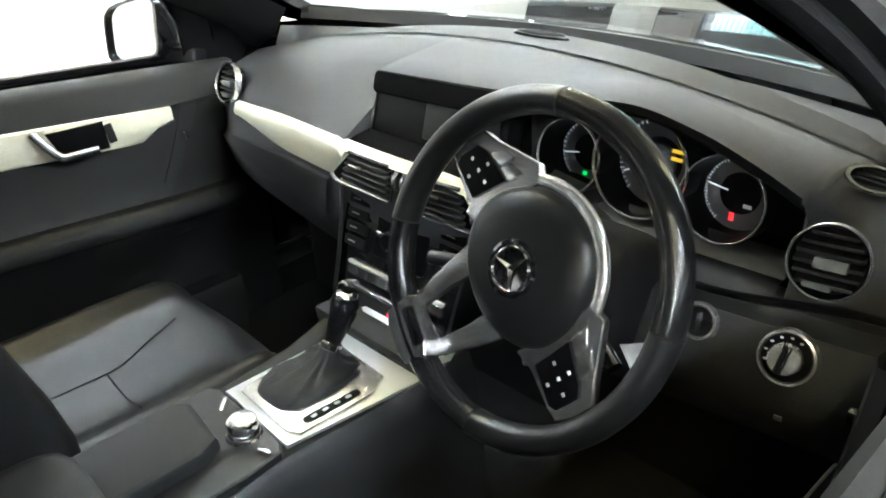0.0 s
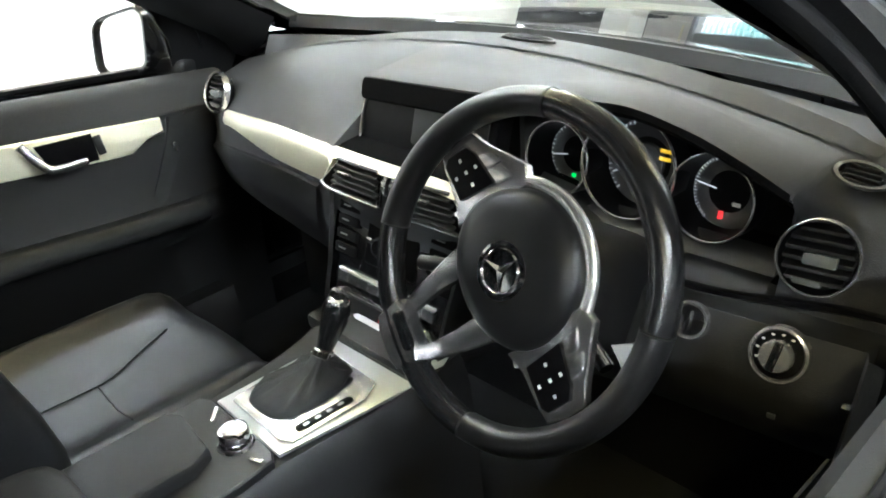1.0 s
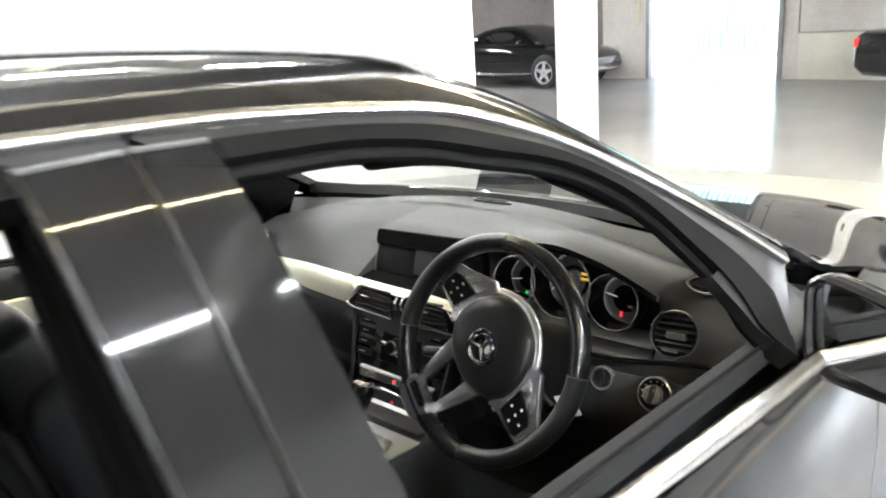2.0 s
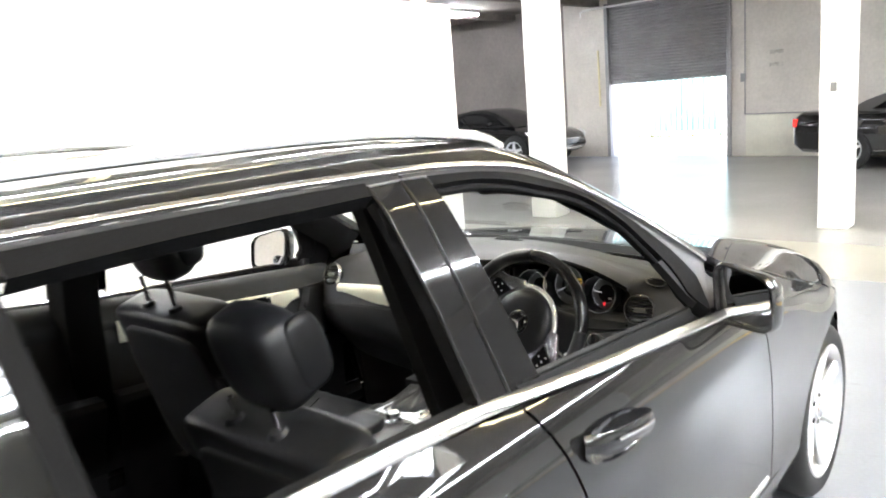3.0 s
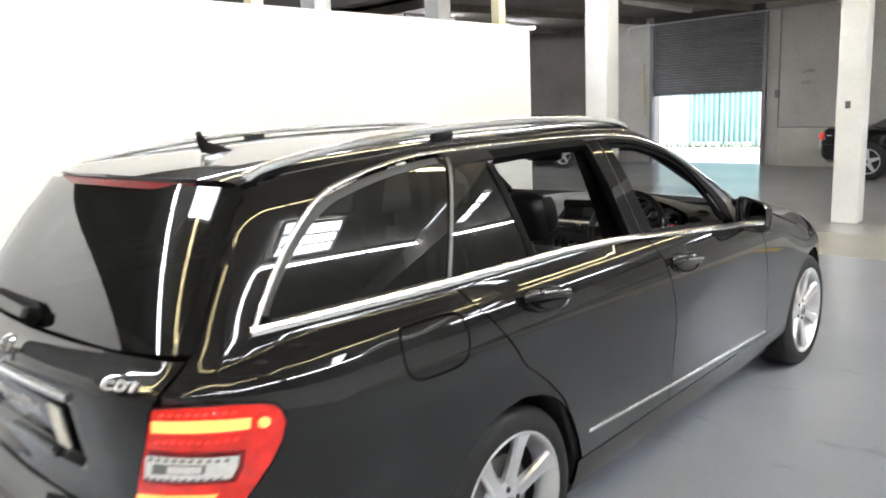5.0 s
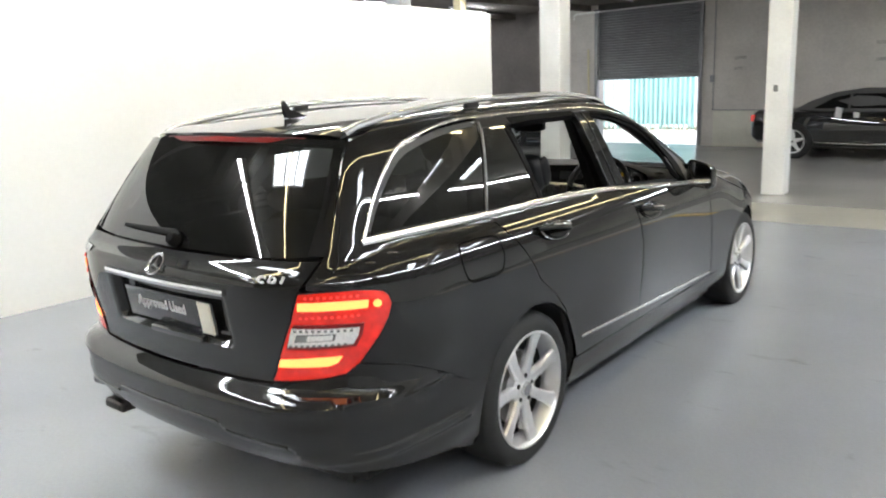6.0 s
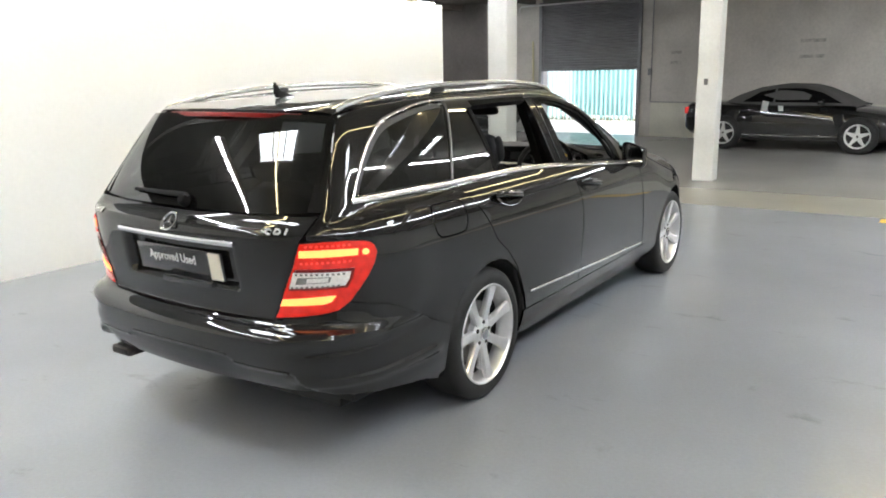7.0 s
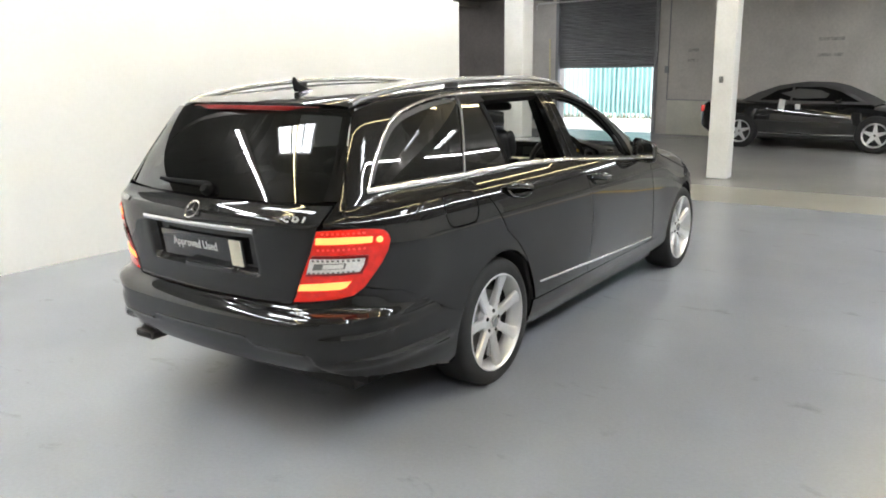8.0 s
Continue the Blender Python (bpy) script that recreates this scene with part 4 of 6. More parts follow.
for side in ("", "left"):
    left = bool(side)
    lamp = panel("tail_light", LIGHT, RED_LENS, car, "lit red tail light with amber-bright bars", lift=.004, lip=.03, mirror=side, cell=.02)
    strip("lamp_gap", LIGHT + [LIGHT[0]], .006, .002, RUBBER, lamp, lift=.001, left=left)
    panel("lens_band", [(-.832, .812), (-.838, .775), (-.856, .738), (-1.049, .726), (-1.018, .810)], RED_DARK, lamp, lift=.0062, lip=.004, mirror=side, cell=.02)
    panel("light_bar", [(-.818, .881), (-.821, .858), (-1.002, .855), (-1.000, .880), (-.9, .883)], LAMP_BAR, lamp, "glowing light bar", lift=.008, lip=.006, mirror=side, cell=.02)
    panel("light_bar", [(-.893, .708), (-.908, .686), (-.93, .676), (-1.083, .663), (-1.072, .690), (-.96, .703)], LAMP_BAR, lamp, "glowing light bar", lift=.008, lip=.006, mirror=side, cell=.02)
    panel("clear_segment", [(-.844, .801), (-.849, .774), (-.863, .748), (-1.043, .736), (-1.024, .799)], CLEAR_LENS, lamp, "clear reversing light segment", lift=.008, lip=.006, mirror=side, cell=.02)
    panel("dark_segment", [(-.905, .783), (-.910, .762), (-1.020, .754), (-1.011, .779)], GREY_LAMP, lamp, lift=.0095, lip=.003, mirror=side, cell=.02)
    panel("clear_segment", [(-.912, .781), (-.916, .764), (-.985, .759), (-.980, .778)], CLEAR_LENS, lamp, "clear reversing light segment", lift=.0105, lip=.003, mirror=side, cell=.02)
    for row_z, tilt, u0, mat, count in ((.842, -.03, -.842, RED_BEAD, 10), (.900, -.01, -.842, RED_BEAD, 9), (.796, -.01, -.862, GREY_LAMP, 10), (.752, -.06, -.880, GREY_LAMP, 10)):
        for i in range(count):
            u = u0 - .0165 * i
            z = row_z + tilt * .0165 * i
            panel("light_dot", [(u, z), (u - .008, z), (u - .008, z - .007), (u, z - .007)], mat, lamp, lift=.0095, lip=.004, mirror=side, cell=.02)
    panel("light_dot", [(-.796 + .011 * math.cos(a), .868 + .0115 * math.sin(a)) for a in np.linspace(0, 2 * math.pi, 14, endpoint=False)], LAMP_BAR, lamp, "round bright lamp", lift=.010, lip=.004, mirror=side, cell=.02)
# roof spoiler with the high brake light
xs = np.linspace(-.53, .53, 30)
bm = bmesh.new()
rows = []
for x in xs:
    e = abs(x) / .53
    y0, z0 = -.70 + .22 * x * x, float(skin_top(np.array([x * .93]), np.array([-.62]))[0][0, 2])
    yb, zb = -.765 + .34 * x * x, z0 - .014 - .008 * e
    rows.append([bm.verts.new(q) for q in ((x, -.60, z0 + .004), (x, y0, z0 - .006), (x, yb, zb), (x, yb + .016, zb - .036), (x, -.66, z0 - .07))])
for a, b in zip(rows, rows[1:]):
    for i in range(4):
        bm.faces.new((a[i], a[i + 1], b[i + 1], b[i]))
    bm.faces.new((a[4], a[0], b[0], b[4]))
bm.faces.new(rows[0])
bm.faces.new(list(reversed(rows[-1])))
spoiler = part("roof_spoiler", bm, PAINT, car, "black roof spoiler over the tailgate window", sharp=30)
pts = [(x, -.761 + .34 * x * x, float(skin_top(np.array([x * .93]), np.array([-.62]))[0][0, 2]) - .038 - .012 * abs(x)) for x in np.linspace(-.40, .40, 24)]
sweep("brake_light", pts, [(0, -1, .1)] * 24, ring(.021, .012, 8, 4), RED_DARK, spoiler, "dark red high brake light")

# ---- the estate car: fittings outside ----
def tail_point(x, z, lift=0.0):
    us = np.linspace(-1.6, -.6, 60)
    lo = np.interp(abs(x), skin(us, np.full(60, z))[0][:, 0], us)
    p, n = skin(np.array([lo]), np.array([z]), lift)
    p, n = p[0], n[0]
    if x < 0:
        p, n = p * (-1, 1, 1), n * (-1, 1, 1)
    return Vector(p), Vector(n)


def on_tail(x, z, lift=0.0):
    """A frame on the tail: x across to the right as one looks at it, y up, z out."""
    p, n = tail_point(x, z, lift)
    right = Vector((1, 0, 0))
    up = n.cross(right).normalized()
    right = up.cross(n).normalized()
    m = Matrix((right, up, n)).transposed().to_4x4()
    m.translation = p
    return m


# bright bar over the plate
pts = [tail_point(x, .889, .004) for x in np.linspace(-.355, .355, 30)]
sweep("tailgate_bar", [p for p, n in pts], [n for p, n in pts], ring(.022, .014, 12, 3), SATIN, car, "satin chrome bar over the plate")
bm = bmesh.new()
box(bm, (.53, .118, .008), on_tail(0, .778, -.026), .004)
plate = part("number_plate", bm, GLOSS_BLACK, car, "black dealer plate with grey lettering")
lettering("plate_text", "Approved Used", .052, on_tail(0, .778, -.026) @ pose(-.045, .010, .0046), LETTER, plate, .0005, sx=.88, bold=.0006)
bm = bmesh.new()
box(bm, (.066, .112, .006), on_tail(0, .778, -.026) @ pose(.220, 0, .0075), .002)
part("plate_sticker", bm, shader("sticker_cream", (.72, .69, .58), .5, grain=.03), plate, "cream sticker at the end of the plate")
bm = bmesh.new()
box(bm, (.30, .030, .03), on_tail(.05, .705, -.006), .012, 3)
part("tailgate_handle", bm, GLOSS_BLACK, car, "glossy black tailgate grip")
# badges
m = on_tail(0, .945, .004)
turned("badge", [(.034, 0), (.036, .004), (.040, .006), (.043, .004), (.043, 0)], CHROME, car, "round chrome badge", m, 40)
bm = bmesh.new()
for k in range(3):
    a = radians(90 + 120 * k)
    vs = [bm.verts.new(m @ Vector(q)) for q in ((.035 * math.cos(a), .035 * math.sin(a), .003), (.006 * math.cos(a + 1.05), .006 * math.sin(a + 1.05), .003), (0, 0, .008), (.006 * math.cos(a - 1.05), .006 * math.sin(a - 1.05), .003))]
    bm.faces.new((vs[0], vs[1], vs[2]))
    bm.faces.new((vs[0], vs[2], vs[3]))
part("badge_spokes", bm, CHROME, car, "three chrome spokes", 10)
for k, ch in enumerate("CDI"):
    lettering("model_letter", ch, .032, on_tail(.512 + .038 * k - .006 * (k == 2), .944, .005), LETTER, car, .004, sx=1.2, bold=.0008)
for i in range(4):
    bm = bmesh.new()
    box(bm, (.022, .028, .004), on_tail(-.62 + .032 * i, .945, .002), .003)
    part("model_bar", bm, CHROME, car)
# wiper
pts = [tail_point(x, 1.022 + .012 * (x < 0), .012) for x in np.linspace(.02, -.36, 12)]
sweep("rear_wiper", [p for p, n in pts], [n for p, n in pts], ring(.026, .010, 8), PIT_BLACK, car, "black rear wiper", scale=list(np.linspace(1.1, .55, 12)))
turned("wiper_pivot", [(0, .035), (.018, .033), (.024, .02), (.026, 0)], PIT_BLACK, car, "", on_tail(.0, 1.012, 0), 24)
# exhaust tip
bm = bmesh.new()
box(bm, (.135, .10, .045), pose(-.535, -.965, .292), .018, 4)
part("exhaust_tip", bm, DARK_STEEL, car, "chrome exhaust tip")
# black block stands in for the shaded inside of the tip
bm = bmesh.new()
box(bm, (.118, .02, .030), pose(-.535, -1.008, .292), .012, 4)
part("exhaust_mouth", bm, RUBBER, car)

# aerial
fin = bmesh.new()
b0 = float(skin_top(np.array([0.0]), np.array([-.40]))[0][0, 2])
prof = [(-.035, .0, .015), (-.050, .03, .009), (-.056, .066, .003), (-.042, .069, .003), (-.020, .034, .008), (.04, .012, .012), (.075, 0, .012)]
l = [fin.verts.new((w, -.40 + y, b0 + z)) for y, z, w in prof]
r = [fin.verts.new((-w, -.40 + y, b0 + z)) for y, z, w in prof]
fin.faces.new(l)
fin.faces.new(list(reversed(r)))
for i in range(len(prof)):
    j = (i + 1) % len(prof)
    fin.faces.new((l[i], r[i], r[j], l[j]))
part("roof_aerial", fin, GLOSS_BLACK, car, "black fin aerial on the roof")

# roof rails
for s in (1, -1):
    ys = np.linspace(-.64, 1.30, 40)
    base = skin_top(np.full(40, .515), ys)[0]
    t = (ys + .64) / 1.94
    rise = .032 * np.clip(np.sin(np.pi * np.clip(t, 0, 1)), 0, 1) ** .45
    pts = np.stack([s * (.515 + 0 * ys), ys, base[:, 2] + rise], -1)
    sweep("roof_rail", pts, [(0, 0, 1)] * 40, ring(.034, .024, 12, 3), SILVER, car, "satin silver roof rail")
    for y in (.105,):
        z = float(skin_top(np.array([.515]), np.array([y]))[0][0, 2])
        bm = bmesh.new()
        box(bm, (.026, .09, .034), pose(s * .515, y, z + .014), .008)
        part("rail_foot", bm, PLASTIC, car, "black foot of the roof rail")

# door handles with their scooped dishes
def door_handle(y, z, s):
    p, n = skin(np.array([y]), np.array([z]))
    p, n = Vector(p[0] * (s, 1, 1)), Vector(n[0] * (s, 1, 1))
    fwd = Vector((0, 1, -.13)).normalized()
    up = n.cross(fwd).normalized() * (1 if s < 0 else -1)
    up = up if up.z > 0 else -up
    m = Matrix((fwd, up, n)).transposed().to_4x4()
    m.translation = p
    v = []
    dish = bmesh.new()
    k = 32
    rings = []
    for r, d in ((1.0, .0015), (.92, .0012), (.8, -.004), (.55, -.006), (.25, -.007)):
        rings.append([dish.verts.new(m @ Vector((.125 * r * math.cos(2 * math.pi * i / k), .042 * r * math.sin(2 * math.pi * i / k), d + .003))) for i in range(k)])
    for a, b in zip(rings, rings[1:]):
        for i in range(k):
            dish.faces.new((a[i], a[(i + 1) % k], b[(i + 1) % k], b[i]))
    dish.faces.new(rings[-1])
    plate_ = part("handle_dish", dish, GLOSS_BLACK, car, "scooped dish behind the door handle")
    pts = [m @ Vector((a, b, c)) for a, b, c in ((-.118, .012, .003), (-.105, .012, .022), (-.06, .011, .034), (0, .010, .038), (.06, .009, .035), (.105, .008, .022), (.118, .008, .004))]
    q = glide(np.array(pts), 20)
    grip = sweep("door_handle", q, [tuple(up)] * 20, ring(.014, .034, 10, 2.6), PAINT, car, "black grip door handle")
    q2 = [m @ Vector((a, .012, c)) for a, c in ((-.07, .045), (0, .0485), (.07, .045))]
    sweep("handle_strip", glide(np.array(q2), 12), [tuple(n)] * 12, ring(.006, .004, 8), CHROME, grip, "chrome strip on the handle")
    return grip


for s in (1, -1):
    door_handle(.172, .932, s)
    door_handle(1.112, .880, s)
strip("fuel_flap", [(-.425, .977), (-.33, .978), (-.235, .975), (-.208, .96), (-.206, .92), (-.218, .875), (-.245, .850), (-.30, .845), (-.40, .848), (-.436, .865), (-.45, .90), (-.445, .945), (-.425, .977)], .008, .0012, VOID, car,
      "thin outline of the fuel flap", n=70)

# ---- wheels ----
def car_wheel(y, s):
    hub = new("wheel")
    hub.parent = car
    hub.matrix_basis = pose(s * .745, y, .317, 0, 90 if s > 0 else -90, 0) @ pose(0, 0, 0, 0, 0, 8 + y * 20)
    tagged(hub, "silver seven-spoke alloy wheel on a low-profile tyre")
    prof = [(.236, -.105), (.262, -.112), (.292, -.108), (.310, -.092), (.3165, -.07), (.317, -.03), (.317, .03), (.3165, .07), (.310, .092), (.292, .107), (.262, .111), (.240, .104)]
    turned("tyre", prof, TYRE, hub, "black low-profile tyre", None, 64)
    groove = [turned("tread_groove", [(.3172, g - .004), (.3176, g - .004), (.3176, g + .004), (.3172, g + .004)], RUBBER, hub, "", None, 48) for g in (-.045, -.015, .015, .045)]
    rim = turned("rim", [(.243, .098), (.241, .107), (.235, .109), (.229, .103), (.224, .08), (.212, .055), (.208, .04), (.207, .03)], RIM, hub, "silver rim lip", None, 64)
    for k in range(7):
        sp = bmesh.new()
        a = 2 * math.pi * k / 7
        rot = Matrix.Rotation(a, 4, "Z")
        sec = ((.040, .026, .070, .034), (.075, .023, .078, .034), (.12, .0225, .083, .030), (.18, .026, .089, .026), (.215, .033, .094, .022), (.230, .040, .098, .02))
        rows = []
        for r, w, top_, thick in sec:
            rows.append([sp.verts.new(rot @ Vector(q)) for q in ((r, -w, top_ - .010), (r, -w * .8, top_), (r, 0, top_ + .003), (r, w * .8, top_), (r, w, top_ - .010), (r, w * .8, top_ - thick), (r, -w * .8, top_ - thick))])
        for p_, q_ in zip(rows, rows[1:]):
            for i in range(7):
                sp.faces.new((p_[i], p_[(i + 1) % 7], q_[(i + 1) % 7], q_[i]))
        part("spoke", sp, RIM, hub, "", 30)
    turned("hub_plate", [(.0, .085), (.03, .085), (.034, .078), (.07, .074), (.078, .068), (.078, .03)], RIM, hub, "", None, 40)
    turned("centre_cap", [(0, .0935), (.024, .093), (.030, .090), (.032, .084)], SATIN, hub, "round grey centre cap", None, 32)
    for k in range(5):
        a = 2 * math.pi * (k + .3) / 5
        turned("wheel_bolt", [(0, .078), (.008, .078), (.011, .074), (.0115, .06)], RUBBER, hub, "dark wheel bolt", pose(.053 * math.cos(a), .053 * math.sin(a), .002), 12)
    turned("brake_disc", [(.05, .02), (.05, .035), (.15, .035), (.15, .015), (.05, .015)], STEEL, hub, "steel brake disc", None, 48)
    bm = bmesh.new()
    box(bm, (.11, .07, .06), pose(.13, 0, .035), .015)
    part("brake_calliper", bm, SATIN, hub, "grey brake calliper")
    turned("inner_dark", [(0, -.02), (.204, -.02), (.209, .035)], RUBBER, hub, "", None, 32)
    return hub


for y in (0, 2.76):
    for s in (1, -1):
        car_wheel(y, s)


# ---- door mirrors ----
def rounded_off(pts, n=3, k=.15):
    """An outline with its corners cut n times."""
    for _ in range(n):
        pts = [tuple(a * (1 - t) + b * t for a, b in zip(p, q)) for p, q in zip(pts, pts[1:] + pts[:1]) for t in (k, 1 - k)]
    return pts


def door_mirror(s, yaw):
    """A mirror housing on its arm by the door's front corner; its glass looks back at the driver."""
    c = pose(s * .908, 1.738, 1.004, -6, 0, s * -yaw)
    face = rounded_off([(-.080, .084), (.072, .047), (.082, -.082), (-.066, -.068)])

    def ring_at(k, y, dx=0.0):
        return [c @ Vector((s * (px * k + dx), y, pz * k)) for px, pz in face]
    house = loft("door_mirror", [ring_at(.90, -.014), ring_at(.93, -.026), ring_at(.98, -.029), ring_at(1.02, -.018), ring_at(1.02, .012), ring_at(.94, .045, -.004), ring_at(.74, .076, -.010), ring_at(.40, .094, -.014), ring_at(.06, .098, -.016)],
                 PAINT, car, "glossy black door mirror housing", closed=True, sharp=50)
    bm = bmesh.new()
    g = c @ pose(0, -.019, 0, 3 * (s > 0), 0, -8 * (s > 0))
    bm.faces.new([bm.verts.new(g @ Vector((s * px * .90, 0, pz * .90))) for px, pz in face])
    part("mirror_glass", bm, MIRROR, house, "mirror glass")
    loft("mirror_bezel", [ring_at(.90, -.017), ring_at(.92, -.030), ring_at(.985, -.0305), ring_at(1.03, -.020)], GLOSS_BLACK, house, "black bezel round the glass", closed=True, sharp=50)
    bm = bmesh.new()
    box(bm, (.09, .055, .035), c @ pose(-s * .085, .035, -.060), .014, 3)
    part("mirror_arm", bm, PLASTIC, house, "black mirror arm")
    return house


door_mirror(1, 8), door_mirror(-1, 26)
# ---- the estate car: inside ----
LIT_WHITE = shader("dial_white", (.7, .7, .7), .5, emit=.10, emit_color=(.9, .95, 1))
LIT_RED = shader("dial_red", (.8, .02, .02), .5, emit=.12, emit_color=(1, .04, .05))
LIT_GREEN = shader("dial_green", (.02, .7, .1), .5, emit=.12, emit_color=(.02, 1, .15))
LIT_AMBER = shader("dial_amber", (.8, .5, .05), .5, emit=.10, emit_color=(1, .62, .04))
DIAL_GREY = shader("dial_grey", (.05, .05, .052), .5, grain=.1, scale=300)
GREY_PART = shader("vent_slider", (.075, .08, .078), .5, grain=.05, scale=300)

# -- dashboard --
CX = .025                                     # middle of the dashboard's centre stack
FACE = curve((-.75, 1.82), (-.6, 1.770), (-.35, 1.725), (-.12, 1.698), (.025, 1.694), (.15, 1.697), (.35, 1.735), (.62, 1.765), (.75, 1.78))
CREST = lambda x: 1.03 - .17 * x * x
TRIM_TOP = curve((-.7, .868), (-.522, .893), (-.282, .914), (-.096, .918), (.1, .918), (.25, .90), (.45, .868), (.62, .866), (.75, .868))
HOOD_Z = curve((-.13, 1.016), (-.02, 1.021), (.09, 1.025), (.2, 1.031), (.355, 1.046), (.447, 1.030), (.517, 1.006), (.58, .978))
xs = sorted(list(np.linspace(-.72, -.14, 16)) + [-.129, -.127] + list(np.linspace(-.12, .56, 26)) + [.573, .578, .583] + list(np.linspace(.59, .72, 9)))
rows = []
for x in xs:
    yb = 2.185 - .36 * x * x
    zc = CREST(x)
    zt, yt = float(TRIM_TOP(x)), float(FACE(x))
    row = [(x, yb, .965), (x, yb - .01, .985), (x, 2.06 - .18 * x * x, zc), (x, 1.95 - .06 * x * x, zc + .002)]
    if -.128 < x < .575:                       # the hollow of the display and the dials
        zh = float(HOOD_Z(x))
        deep = 1.87 if x > .2 else 1.80
        row += [(x, 1.85, zh + .006), (x, 1.80, zh), (x, 1.788, zh - .008), (x, 1.80, zh - .018), (x, deep + .02, zh - .03), (x, deep + .02, zt + .01),
                (x, 1.79 if x > .2 else 1.765, zt - .002), (x, yt + .012, zt - .008)]
    else:
        k = 0 if x < 0 else 1 - float(step(.57, .60, x))      # eases out of the dial hood
        e = 1.87 if x < 0 else 1.86 - .05 * k
        ze = (zc - .012) * (1 - k) + (float(HOOD_Z(.575)) + .002) * k
        for k in range(8):
            t = (k + 1) / 8
            row.append((x, e + (yt + .004 - e) * (t ** (.8 + (.8 * float(step(-.32, -.14, x)) if x < 0 else 0))), ze + (zt - ze) * t ** 1.5))
    row += [(x, yt, zt - .02), (x, yt - .004, zt - .06), (x, yt - .012, .79), (x, yt, .74), (x, yt + .06, .66), (x, yt + .16, .55)]
    rows.append(row)
dash = loft("dashboard", rows, TRIM, car, "soft dark grey dashboard", sharp=38)
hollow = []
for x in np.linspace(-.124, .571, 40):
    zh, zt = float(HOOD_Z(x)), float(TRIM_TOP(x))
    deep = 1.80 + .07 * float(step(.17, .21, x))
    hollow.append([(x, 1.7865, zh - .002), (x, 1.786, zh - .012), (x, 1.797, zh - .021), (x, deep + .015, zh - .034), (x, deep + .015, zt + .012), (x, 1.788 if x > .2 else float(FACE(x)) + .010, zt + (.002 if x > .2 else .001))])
# near-black liner over the dash trim, the hollow's shade put into its colour
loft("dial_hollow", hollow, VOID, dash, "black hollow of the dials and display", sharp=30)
x = -.1262                                     # the hollow's end wall beside the display
zh, zt, yt, ze = float(HOOD_Z(x)), float(TRIM_TOP(x)), float(FACE(x)), CREST(x) - .012
wall = [(x, 1.797, zh - .021), (x, 1.786, zh - .012)] + [q for q in ((x, 1.87 + (yt + .004 - 1.87) * t ** 1.6 + .001, ze + (zt - ze) * t ** 1.5 - .001) for t in np.linspace(.3, 1, 15)) if q[1] < 1.785]
bm = bmesh.new()
bm.faces.new([bm.verts.new(q) for q in wall + [(x, 1.815, zt + .010), (x, 1.815, zh - .034)]])
part("hollow_end", bm, TRIM, dash)
# under-dash darkness: knee bolster and footwell bulkhead
block("bulkhead", (-.72, 1.98, .27), (.74, 2.05, .95), TRIM_DARK, car, "dark footwell bulkhead")
block("cabin_floor", (-.74, -.85, .27), (.74, 2.0, .30), FABRIC, car, "black cabin carpet")
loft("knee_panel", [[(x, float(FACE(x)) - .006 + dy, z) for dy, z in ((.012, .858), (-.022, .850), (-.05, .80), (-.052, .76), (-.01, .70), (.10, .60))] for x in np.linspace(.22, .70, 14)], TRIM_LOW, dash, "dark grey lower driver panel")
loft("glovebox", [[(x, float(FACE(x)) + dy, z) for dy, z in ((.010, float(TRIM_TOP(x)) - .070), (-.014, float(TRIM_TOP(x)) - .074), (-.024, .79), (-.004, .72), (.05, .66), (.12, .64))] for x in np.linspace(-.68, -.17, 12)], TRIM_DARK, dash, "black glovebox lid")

# aluminium trim across the passenger side to the centre
rows = []
for x in np.linspace(-.575, .20, 34):
    t = float(TRIM_TOP(x)) - .001
    low = t - (.030 + .036 * float(step(-.575, -.30, x)))
    if x > -.15:
        low = t - .066 + .050 * float(step(-.145, -.115, x))
    y = float(FACE(x)) - .006
    back = .012 + .042 * float(step(-.15, -.122, x))
    rows.append([(x, y + back, t + .003), (x, y + .003, t + .001), (x, y - .003, t - .01), (x, y - .005, (t + low) / 2), (x, y - .003, low + .006), (x, y + .012, low)])
loft("dash_trim", rows, ALU, dash, "brushed aluminium dash trim", sharp=50)

# centre air vents


